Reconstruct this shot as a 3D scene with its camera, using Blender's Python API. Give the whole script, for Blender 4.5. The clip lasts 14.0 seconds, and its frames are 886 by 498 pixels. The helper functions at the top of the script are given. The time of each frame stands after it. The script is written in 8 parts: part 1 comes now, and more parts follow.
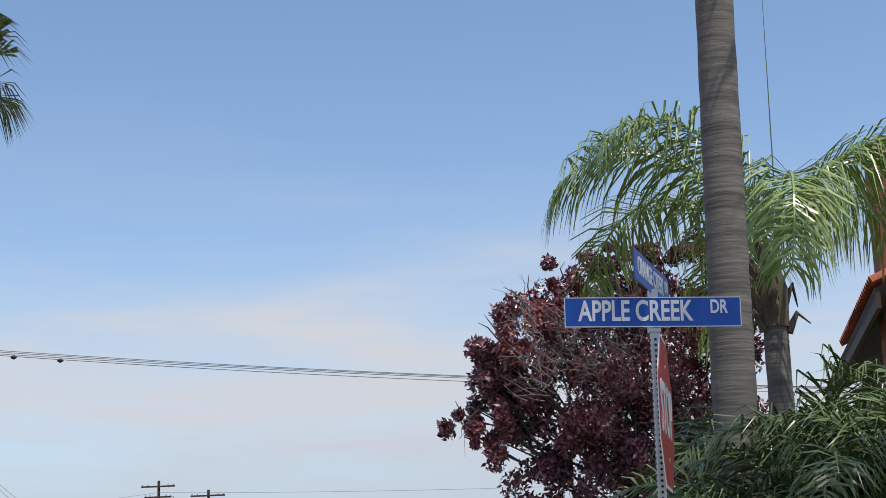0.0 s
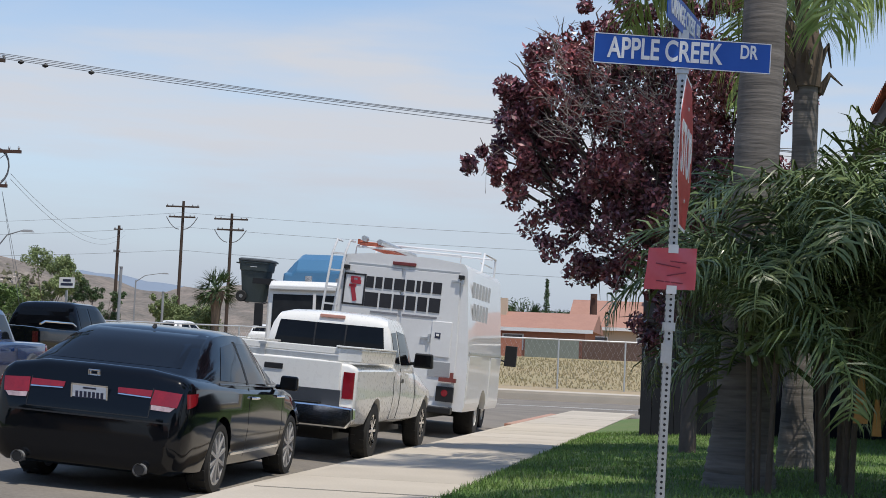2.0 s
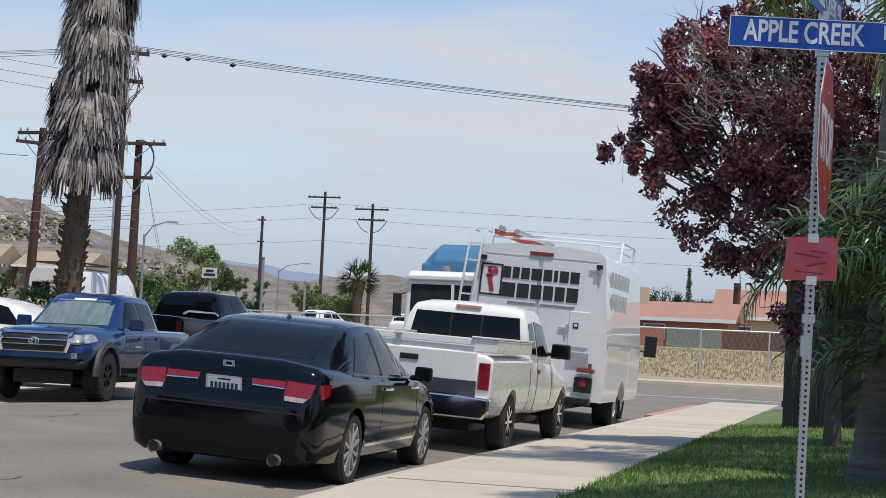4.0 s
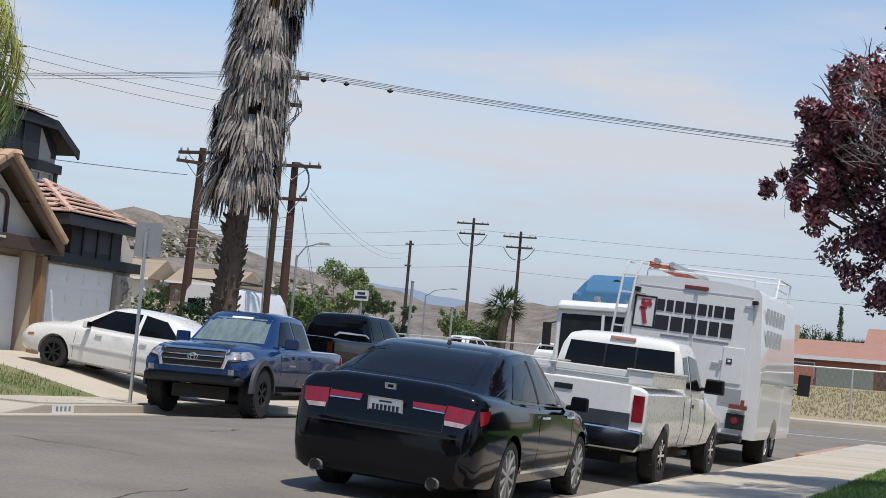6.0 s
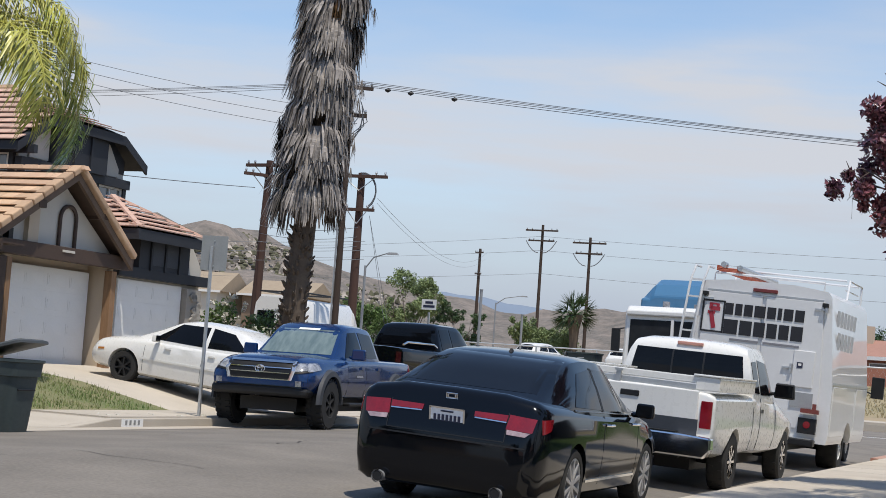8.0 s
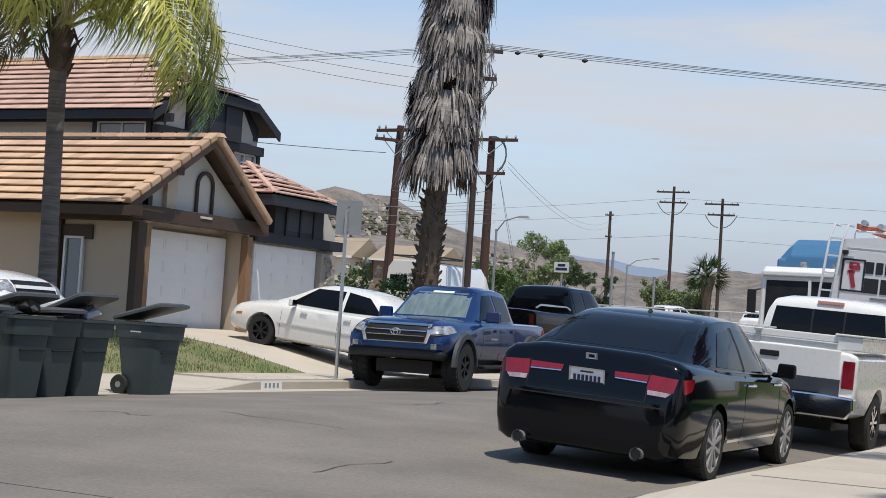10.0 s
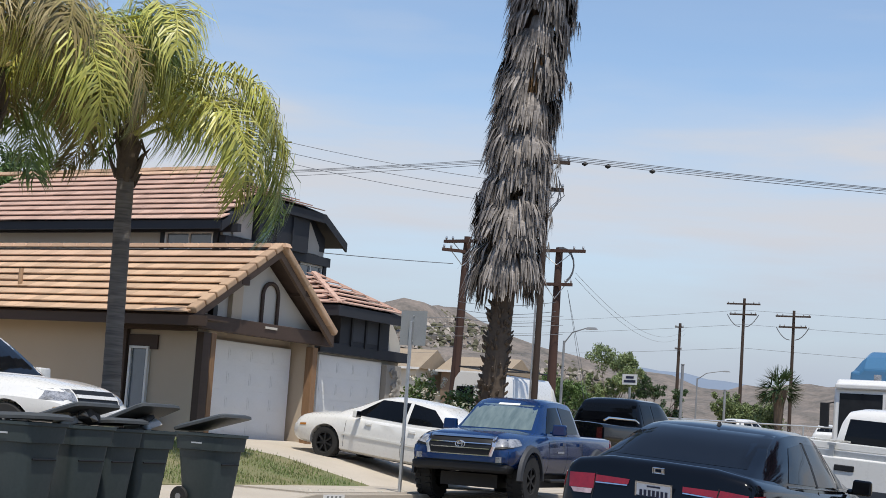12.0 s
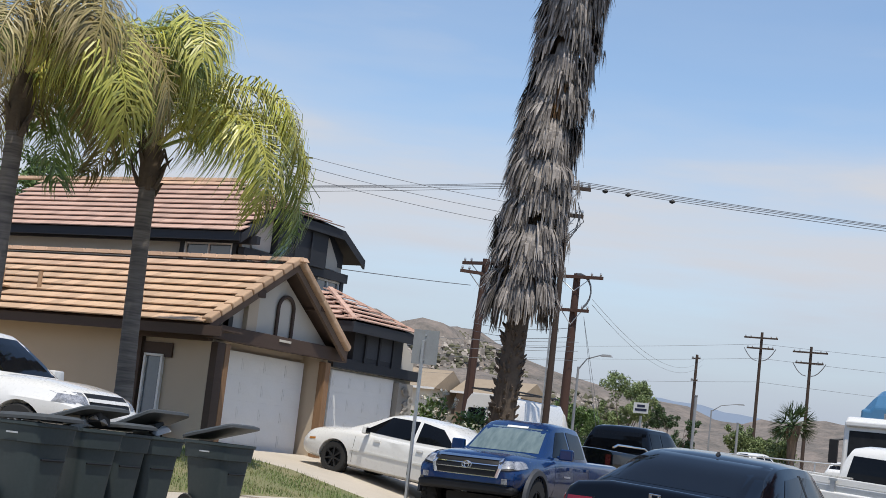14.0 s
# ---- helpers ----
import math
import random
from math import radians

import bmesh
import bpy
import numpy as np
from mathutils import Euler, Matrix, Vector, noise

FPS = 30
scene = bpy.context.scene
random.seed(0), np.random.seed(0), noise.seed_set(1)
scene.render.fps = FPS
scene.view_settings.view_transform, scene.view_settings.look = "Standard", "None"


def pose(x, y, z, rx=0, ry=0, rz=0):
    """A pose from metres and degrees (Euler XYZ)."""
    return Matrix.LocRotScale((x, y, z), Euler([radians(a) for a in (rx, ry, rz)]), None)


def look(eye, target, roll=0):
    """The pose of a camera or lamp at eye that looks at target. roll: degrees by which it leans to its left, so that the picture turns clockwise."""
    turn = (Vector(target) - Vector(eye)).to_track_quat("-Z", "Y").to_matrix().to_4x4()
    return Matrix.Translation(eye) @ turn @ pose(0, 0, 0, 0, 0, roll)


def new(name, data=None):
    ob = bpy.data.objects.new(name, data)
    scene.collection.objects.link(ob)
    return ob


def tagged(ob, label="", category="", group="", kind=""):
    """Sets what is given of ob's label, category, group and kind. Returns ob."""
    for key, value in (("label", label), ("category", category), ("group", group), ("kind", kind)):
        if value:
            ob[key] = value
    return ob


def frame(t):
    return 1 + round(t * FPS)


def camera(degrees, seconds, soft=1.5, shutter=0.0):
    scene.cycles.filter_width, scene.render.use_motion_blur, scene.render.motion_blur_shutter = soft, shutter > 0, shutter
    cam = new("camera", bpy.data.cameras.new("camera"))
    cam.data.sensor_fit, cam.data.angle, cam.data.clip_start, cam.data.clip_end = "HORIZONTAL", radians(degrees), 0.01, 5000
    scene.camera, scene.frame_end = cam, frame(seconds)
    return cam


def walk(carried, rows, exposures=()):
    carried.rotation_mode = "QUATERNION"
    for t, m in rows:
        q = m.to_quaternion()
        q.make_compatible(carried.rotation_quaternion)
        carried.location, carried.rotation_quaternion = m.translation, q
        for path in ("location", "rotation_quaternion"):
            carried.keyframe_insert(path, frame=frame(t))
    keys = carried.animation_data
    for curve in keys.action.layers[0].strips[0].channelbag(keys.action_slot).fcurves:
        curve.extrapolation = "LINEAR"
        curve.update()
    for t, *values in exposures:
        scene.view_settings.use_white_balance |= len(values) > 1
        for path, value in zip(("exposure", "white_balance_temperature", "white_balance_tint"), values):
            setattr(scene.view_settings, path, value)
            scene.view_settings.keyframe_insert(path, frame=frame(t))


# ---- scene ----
# ---- camera ----
cam = camera(31.292, 14.0, soft=0.6)
walk(cam, [
    (0.0, look((-0.030, 0.005, 1.394), (1.494, 29.140, 8.380), -1.96)),
    (0.5, look((0.034, 0.072, 1.265), (2.413, 29.258, 7.786), 0.95)),
    (1.0, look((0.041, 0.051, 1.277), (2.136, 29.487, 6.676), 1.80)),
    (1.5, look((0.017, -0.019, 1.271), (1.504, 29.716, 4.957), 2.22)),
    (2.0, look((-0.001, -0.039, 1.267), (1.041, 29.862, 3.470), 2.59)),
    (2.5, look((-0.022, -0.079, 1.258), (0.581, 29.880, 2.704), 2.89)),
    (3.0, look((0.000, -0.000, 1.250), (0.000, 29.970, 2.599), 3.10)),
    (3.5, look((0.057, 0.122, 1.282), (-0.520, 30.078, 2.814), 2.89)),
    (4.0, look((0.067, 0.135, 1.289), (-1.552, 30.032, 3.168), 2.73)),
    (4.2, look((0.054, 0.108, 1.285), (-2.019, 29.969, 3.285), 2.81)),
    (6.5, look((-0.094, -0.007, 1.283), (-4.871, 29.517, 3.631), 5.14)),
    (7.0, look((-0.047, 0.035, 1.301), (-5.232, 29.467, 3.913), 4.90)),
    (7.2, look((-0.031, 0.084, 1.311), (-5.347, 29.487, 3.989), 4.68)),
    (9.5, look((0.017, 0.112, 1.268), (-7.084, 29.238, 2.384), 3.63)),
    (10.0, look((-0.071, 0.081, 1.266), (-8.121, 28.945, 2.689), 3.67)),
    (10.5, look((-0.101, 0.065, 1.259), (-8.986, 28.659, 3.119), 3.54)),
    (11.0, look((-0.094, 0.066, 1.252), (-9.429, 28.477, 3.642), 3.22)),
    (11.5, look((-0.060, 0.114, 1.241), (-9.489, 28.446, 4.137), 3.40)),
    (12.0, look((-0.086, 0.353, 1.272), (-9.464, 28.641, 4.712), 4.01)),
    (12.5, look((-0.066, 0.316, 1.260), (-9.456, 28.574, 4.908), 5.07)),
    (13.0, look((-0.032, 0.334, 1.254), (-9.561, 28.547, 4.893), 6.02)),
    (13.5, look((0.032, 0.268, 1.258), (-9.719, 28.401, 4.927), 6.47)),
    (14.0, look((0.087, 0.183, 1.251), (-9.696, 28.288, 5.047), 6.51)),
])

# ---- world and sun ----
SUN_EL, SUN_AZ = radians(69), radians(147)   # azimuth from +y towards +x
world = bpy.data.worlds.new("sky")
scene.world = world
world.use_nodes = True
wn, wl = world.node_tree.nodes, world.node_tree.links
wn.clear()
sky = wn.new("ShaderNodeTexSky")
sky.sky_type, sky.sun_disc = "NISHITA", False
sky.sun_elevation, sky.sun_rotation = SUN_EL, SUN_AZ
sky.air_density, sky.dust_density, sky.ozone_density = 1.0, 0.3, 2.5
w_co = wn.new("ShaderNodeTexCoord")
w_sep = wn.new("ShaderNodeSeparateXYZ")
wl.new(w_co.outputs["Generated"], w_sep.inputs[0])
w_map = wn.new("ShaderNodeMapping")
w_map.inputs["Scale"].default_value = (1.6, 1.6, 9.0)
w_map.inputs["Rotation"].default_value = (0.0, radians(5), 0.0)
wl.new(w_co.outputs["Generated"], w_map.inputs[0])
w_noise = wn.new("ShaderNodeTexNoise")
w_noise.inputs["Scale"].default_value = 2.2
w_noise.inputs["Detail"].default_value = 6.0
w_noise.inputs["Roughness"].default_value = 0.5
wl.new(w_map.outputs[0], w_noise.inputs["Vector"])
w_band = wn.new("ShaderNodeValToRGB")      # thin cloud lies low over the horizon
w_band.color_ramp.elements[0].position, w_band.color_ramp.elements[0].color = 0.0, (0.8, 0.8, 0.8, 1)
w_band.color_ramp.elements[1].position, w_band.color_ramp.elements[1].color = 0.31, (0.0, 0.0, 0.0, 1)
for pos, v in ((0.055, 0.42), (0.09, 0.62), (0.12, 1.0), (0.17, 1.0), (0.205, 0.45), (0.25, 0.1)):
    e = w_band.color_ramp.elements.new(pos)
    e.color = (v, v, v, 1)
w_warp = wn.new("ShaderNodeMath")
w_warp.operation = "MULTIPLY_ADD"
wl.new(w_noise.outputs["Fac"], w_warp.inputs[0])
w_warp.inputs[1].default_value = -0.2
w_zoff = wn.new("ShaderNodeMath")
w_zoff.operation = "ADD"
wl.new(w_sep.outputs["Z"], w_zoff.inputs[0])
w_zoff.inputs[1].default_value = 0.1
wl.new(w_zoff.outputs[0], w_warp.inputs[2])
wl.new(w_warp.outputs[0], w_band.inputs[0])
w_mix = wn.new("ShaderNodeMix")
w_mix.data_type = "RGBA"
w_tex = wn.new("ShaderNodeTexNoise")
w_tex.inputs["Scale"].default_value, w_tex.inputs["Detail"].default_value, w_tex.inputs["Roughness"].default_value = 2.4, 7.0, 0.55
w_map2 = wn.new("ShaderNodeMapping")
w_map2.inputs["Scale"].default_value, w_map2.inputs["Location"].default_value = (1.5, 1.5, 14.0), (3.1, 1.7, 0.4)
wl.new(w_co.outputs["Generated"], w_map2.inputs[0])
wl.new(w_map2.outputs[0], w_tex.inputs["Vector"])
w_rng = wn.new("ShaderNodeMapRange")
w_rng.inputs["From Min"].default_value, w_rng.inputs["From Max"].default_value = 0.3, 0.68
w_rng.inputs["To Min"].default_value, w_rng.inputs["To Max"].default_value = 0.5, 1.2
wl.new(w_tex.outputs["Fac"], w_rng.inputs["Value"])
w_mul = wn.new("ShaderNodeMath")
w_mul.operation, w_mul.use_clamp = "MULTIPLY", True
wl.new(w_band.outputs[0], w_mul.inputs[0])
wl.new(w_rng.outputs["Result"], w_mul.inputs[1])
wl.new(w_mul.outputs[0], w_mix.inputs["Factor"])
w_sat = wn.new("ShaderNodeHueSaturation")
w_sat.inputs["Saturation"].default_value = 1.0
w_sat.inputs["Value"].default_value = 1.42
wl.new(sky.outputs[0], w_sat.inputs["Color"])
wl.new(w_sat.outputs[0], w_mix.inputs["A"])
w_mix.inputs["B"].default_value = (5.6, 5.85, 6.4, 1)
w_haze = wn.new("ShaderNodeMapRange")        # blue-grey haze along the horizon
w_haze.inputs["From Min"].default_value, w_haze.inputs["From Max"].default_value = 0.04, 0.135
w_haze.inputs["To Min"].default_value, w_haze.inputs["To Max"].default_value = 0.9, 0.0
wl.new(w_sep.outputs["Z"], w_haze.inputs["Value"])
w_mix2 = wn.new("ShaderNodeMix")
w_mix2.data_type = "RGBA"
wl.new(w_haze.outputs["Result"], w_mix2.inputs["Factor"])
wl.new(w_mix.outputs["Result"], w_mix2.inputs["A"])
w_mix2.inputs["B"].default_value = (3.95, 4.45, 5.4, 1)
w_bg = wn.new("ShaderNodeBackground")
w_bg.inputs["Strength"].default_value = 0.113
wl.new(w_mix2.outputs["Result"], w_bg.inputs["Color"])
w_out = wn.new("ShaderNodeOutputWorld")
wl.new(w_bg.outputs[0], w_out.inputs["Surface"])

sun_data = bpy.data.lights.new("sun", "SUN")
sun_data.energy, sun_data.angle, sun_data.color = 4.1, radians(0.53), (1.0, 0.94, 0.84)
sun = new("sun", sun_data)
_sd = Vector((math.sin(SUN_AZ) * math.cos(SUN_EL), math.cos(SUN_AZ) * math.cos(SUN_EL), math.sin(SUN_EL)))
sun.matrix_world = look(_sd * 60, (0, 0, 0))

# ---- materials ----
MATS = {}


def mat(name, color, rough=0.6, metal=0.0, other=None, scale=3.0, fine=40.0, bump=0.0, coat=0.0, amount=0.6,
        trans=0.0, ior=1.45, island=0.0, rand=0.0, stretch=(1, 1, 1), spec=0.5, emit=None, sss=0.0):
    """A surface with colour varied at two scales, grain and fine relief."""
    if name in MATS:
        return MATS[name]
    m = bpy.data.materials.new(name)
    MATS[name] = m
    m.use_nodes = True
    n, l = m.node_tree.nodes, m.node_tree.links
    b = n["Principled BSDF"]
    b.inputs["Metallic"].default_value = metal
    b.inputs["Coat Weight"].default_value = coat
    b.inputs["Coat Roughness"].default_value = 0.04
    b.inputs["Transmission Weight"].default_value = trans
    b.inputs["IOR"].default_value = ior
    b.inputs["Specular IOR Level"].default_value = spec
    if emit:
        b.inputs["Emission Color"].default_value = (*emit[:3], 1)
        b.inputs["Emission Strength"].default_value = emit[3]
    co = n.new("ShaderNodeTexCoord")
    mp = n.new("ShaderNodeMapping")
    mp.inputs["Scale"].default_value = stretch
    l.new(co.outputs["Object"], mp.inputs[0])
    big = n.new("ShaderNodeTexNoise")
    big.inputs["Scale"].default_value, big.inputs["Detail"].default_value = scale, 5
    l.new(mp.outputs[0], big.inputs["Vector"])
    small = n.new("ShaderNodeTexNoise")
    small.inputs["Scale"].default_value, small.inputs["Detail"].default_value = fine, 4
    l.new(mp.outputs[0], small.inputs["Vector"])
    add = n.new("ShaderNodeMix")
    add.inputs["Factor"].default_value = 0.4
    l.new(big.outputs["Fac"], add.inputs["A"])
    l.new(small.outputs["Fac"], add.inputs["B"])
    ramp = n.new("ShaderNodeMapRange")
    ramp.inputs["From Min"].default_value, ramp.inputs["From Max"].default_value = 0.36, 0.66
    ramp.inputs["To Max"].default_value = amount
    l.new(add.outputs["Result"], ramp.inputs["Value"])
    other = other or tuple(c * 0.78 for c in color)
    mix = n.new("ShaderNodeMix")
    mix.data_type = "RGBA"
    mix.inputs["A"].default_value, mix.inputs["B"].default_value = (*color, 1), (*other, 1)
    l.new(ramp.outputs["Result"], mix.inputs["Factor"])
    out = mix.outputs["Result"]
    if island or rand:
        hsv = n.new("ShaderNodeHueSaturation")
        src = n.new("ShaderNodeNewGeometry").outputs["Random Per Island"] if island else n.new("ShaderNodeObjectInfo").outputs["Random"]
        r2 = n.new("ShaderNodeMapRange")
        k = island or rand
        r2.inputs["To Min"].default_value, r2.inputs["To Max"].default_value = 1 - k, 1 + k
        l.new(src, r2.inputs["Value"])
        l.new(r2.outputs["Result"], hsv.inputs["Value"])
        l.new(out, hsv.inputs["Color"])
        out = hsv.outputs["Color"]
    l.new(out, b.inputs["Base Color"])
    rr = n.new("ShaderNodeMapRange")
    rr.inputs["To Min"].default_value, rr.inputs["To Max"].default_value = max(0.02, rough * 0.85), min(1, rough * 1.15)
    l.new(small.outputs["Fac"], rr.inputs["Value"])
    l.new(rr.outputs["Result"], b.inputs["Roughness"])
    if bump:
        bp = n.new("ShaderNodeBump")
        bp.inputs["Strength"].default_value, bp.inputs["Distance"].default_value = 0.6, bump
        l.new(small.outputs["Fac"], bp.inputs["Height"])
        l.new(bp.outputs[0], b.inputs["Normal"])
    return m


M_ASPHALT = mat("asphalt", (0.215, 0.19, 0.16), 0.92, other=(0.14, 0.124, 0.105), scale=0.7, fine=28, bump=0.006, amount=1.0)
M_CONCRETE = mat("concrete", (0.49, 0.435, 0.36), 0.9, other=(0.36, 0.315, 0.255), scale=0.9, fine=45, bump=0.002, rand=0.06)
M_GRASS = mat("grass_blades", (0.105, 0.215, 0.04), 0.7, other=(0.22, 0.26, 0.085), scale=0.9, fine=8, island=0.35)
M_SOIL = mat("lawn_soil", (0.08, 0.145, 0.035), 0.95, other=(0.16, 0.155, 0.07), scale=0.8, fine=25, bump=0.01)
M_GRASS_DRY = mat("grass_blades_dry", (0.115, 0.19, 0.05), 0.7, other=(0.27, 0.24, 0.10), scale=0.7, fine=8, island=0.35, amount=0.9)
M_SOIL_DRY = mat("lawn_soil_dry", (0.095, 0.14, 0.045), 0.95, other=(0.26, 0.21, 0.12), scale=0.6, fine=20, bump=0.01, amount=0.9)
M_EARTH = mat("dry_earth", (0.36, 0.28, 0.18), 0.95, other=(0.26, 0.21, 0.13), scale=0.05, fine=3, bump=0.02)
M_DRYGRASS = mat("dry_grass", (0.31, 0.245, 0.14), 0.9, other=(0.215, 0.20, 0.10), scale=0.2, fine=4, island=0.15)
M_HILL = mat("hill_brush", (0.235, 0.195, 0.165), 0.95, other=(0.10, 0.093, 0.08), scale=0.09, fine=0.45, bump=1.5, amount=1.0)
M_STUCCO = mat("stucco_beige", (0.54, 0.44, 0.33), 0.92, other=(0.47, 0.38, 0.28), scale=0.8, fine=70, bump=0.004)
M_STUCCO2 = mat("stucco_pale", (0.58, 0.54, 0.47), 0.92, other=(0.5, 0.46, 0.4), scale=0.8, fine=70, bump=0.004)
M_TILE = mat("roof_tile", (0.60, 0.41, 0.265), 0.85, other=(0.46, 0.30, 0.19), scale=1.2, fine=22, bump=0.004, rand=0.16)
M_TILE2 = mat("roof_tile_rose", (0.54, 0.355, 0.275), 0.85, other=(0.42, 0.275, 0.215), scale=1.2, fine=22, bump=0.004, rand=0.14)
M_TILES = mat("roof_tile_joined", (0.57, 0.38, 0.255), 0.85, other=(0.44, 0.29, 0.19), scale=1.2, fine=22, bump=0.004, island=0.15)
M_BROWN = mat("brown_trim", (0.075, 0.048, 0.035), 0.7, other=(0.055, 0.035, 0.027), scale=2, fine=30, stretch=(1, 1, 6))
M_WOOD = mat("post_wood", (0.29, 0.165, 0.085), 0.7, other=(0.15, 0.085, 0.045), scale=3, fine=18, stretch=(8, 8, 0.6), bump=0.003)
M_DARKBLUE = mat("dark_trim", (0.022, 0.025, 0.032), 0.6, other=(0.032, 0.034, 0.04), scale=2, fine=30)
M_WHITE = mat("white_paint", (0.78, 0.77, 0.74), 0.5, other=(0.7, 0.69, 0.66), scale=1.5, fine=30)
M_PANE = mat("window_glass", (0.10, 0.12, 0.14), 0.05, other=(0.13, 0.15, 0.17), scale=1, fine=10, coat=1.0, spec=0.8)
M_STEEL = mat("galvanised", (0.55, 0.56, 0.56), 0.45, metal=0.8, other=(0.42, 0.43, 0.43), scale=6, fine=60)
M_POLE = mat("pole_wood", (0.08, 0.04, 0.028), 0.85, other=(0.05, 0.028, 0.021), scale=1.2, fine=14, stretch=(6, 6, 0.4), bump=0.006)
M_POLEDK = mat("pole_wood_dark", (0.06, 0.04, 0.03), 0.85, other=(0.04, 0.027, 0.02), scale=1.2, fine=14, stretch=(6, 6, 0.4), bump=0.006)
M_CABLE = mat("cable", (0.16, 0.165, 0.175), 0.6)
M_BLACK = mat("black_plastic", (0.009, 0.009, 0.010), 0.5, other=(0.016, 0.016, 0.016), scale=5, fine=60)
M_RUBBER = mat("tyre_rubber", (0.018, 0.018, 0.018), 0.85, other=(0.035, 0.033, 0.03), scale=6, fine=70)
M_CHROME = mat("chrome", (0.8, 0.8, 0.8), 0.12, metal=1.0, other=(0.7, 0.7, 0.7))
M_ALLOY = mat("alloy", (0.48, 0.48, 0.49), 0.3, metal=0.5, other=(0.3, 0.3, 0.31), fine=20)
M_GLASSDK = mat("tinted_glass", (0.004, 0.005, 0.007), 0.03, other=(0.007, 0.008, 0.010), coat=0.0, spec=0.22)
M_TAIL = mat("tail_lamp_red", (0.25, 0.009, 0.016), 0.13, other=(0.12, 0.005, 0.010), scale=9, fine=50, coat=0.6)
M_LAMP = mat("clear_lamp", (0.42, 0.43, 0.46), 0.1, other=(0.08, 0.085, 0.095), scale=11, fine=50, coat=1.0, amount=1.0)
M_PLATE = mat("plate_white", (0.8, 0.82, 0.85), 0.5, other=(0.74, 0.76, 0.8))
M_INK = mat("ink", (0.03, 0.035, 0.07), 0.6)

# ---- mesh helpers ----
GRID = pose(0, 0, 0, 0, 0, -12)          # local x runs across the street, local y along it


class Shape:
    """Collects vertices and faces for one mesh."""

    def __init__(self):
        self.v, self.f = [], []

    def add(self, verts, faces, m=None):
        k = len(self.v)
        self.v += [tuple(m @ Vector(p)) if m else tuple(p) for p in verts]
        self.f += [tuple(i + k for i in f) for f in faces]
        return self

    def box(self, x, y, z, sx, sy, sz, m=None, taper=1.0, shift=(0, 0)):
        a, b, c = sx / 2, sy / 2, sz / 2
        vs = [(x - a, y - b, z - c), (x + a, y - b, z - c), (x + a, y + b, z - c), (x - a, y + b, z - c)]
        t = taper
        vs += [(x + (i * a) * t + shift[0], y + (j * b) * t + shift[1], z + c) for i, j in ((-1, -1), (1, -1), (1, 1), (-1, 1))]
        return self.add(vs, [(3, 2, 1, 0), (4, 5, 6, 7), (0, 1, 5, 4), (1, 2, 6, 5), (2, 3, 7, 6), (3, 0, 4, 7)], m)

    def prism(self, poly, h0, h1, axis="z", m=None):
        """An outline pushed along an axis: z takes (x, y), y takes (x, z), x takes (y, z)."""
        def put(p, h):
            return {"z": (p[0], p[1], h), "y": (p[0], h, p[1]), "x": (h, p[0], p[1])}[axis]
        n = len(poly)
        vs = [put(p, h0) for p in poly] + [put(p, h1) for p in poly]
        return self.add(vs, [tuple(range(n))[::-1], tuple(range(n, 2 * n))] + [(i, (i + 1) % n, n + (i + 1) % n, n + i) for i in range(n)], m)

    def tube(self, path, radii, sides=8, m=None, caps=True):
        path = [Vector(p) for p in path]
        if not isinstance(radii, (list, tuple)):
            radii = [radii] * len(path)
        vs, fs = [], []
        ref = None
        for i, p in enumerate(path):
            d = (path[min(i + 1, len(path) - 1)] - path[max(i - 1, 0)])
            d = d.normalized() if d.length > 1e-9 else Vector((0, 0, 1))
            if ref is None:
                ref = Vector((1, 0, 0)) if abs(d.x) < 0.8 else Vector((0, 1, 0))
            a = (ref - d * ref.dot(d)).normalized()
            ref = a
            b = d.cross(a)
            for k in range(sides):
                q = 2 * math.pi * k / sides
                vs.append(p + (a * math.cos(q) + b * math.sin(q)) * radii[i])
        for i in range(len(path) - 1):
            for k in range(sides):
                k2 = (k + 1) % sides
                fs.append((i * sides + k, i * sides + k2, (i + 1) * sides + k2, (i + 1) * sides + k))
        if caps:
            fs.append(tuple(range(sides))[::-1])
            fs.append(tuple((len(path) - 1) * sides + k for k in range(sides)))
        return self.add(vs, fs, m)

    def spin(self, profile, sides=24, m=None):
        """A profile of (radius, height along y) turned round the y axis."""
        vs, fs, n = [], [], len(profile)
        for k in range(sides):
            q = 2 * math.pi * k / sides
            vs += [(r * math.cos(q), h, r * math.sin(q)) for r, h in profile]
        for k in range(sides):
            k2 = (k + 1) % sides
            fs += [(k * n + i, k * n + i + 1, k2 * n + i + 1, k2 * n + i) for i in range(n - 1)]
        return self.add(vs, fs, m)

    def loft(self, rings, closed=False, caps=True, m=None):
        n = len(rings[0])
        vs = [p for r in rings for p in r]
        fs = []
        for i in range(len(rings) - 1):
            for k in range(n if closed else n - 1):
                k2 = (k + 1) % n
                fs.append((i * n + k, i * n + k2, (i + 1) * n + k2, (i + 1) * n + k))
        if caps and closed:
            fs.append(tuple(range(n))[::-1])
            fs.append(tuple((len(rings) - 1) * n + k for k in range(n)))
        return self.add(vs, fs, m)

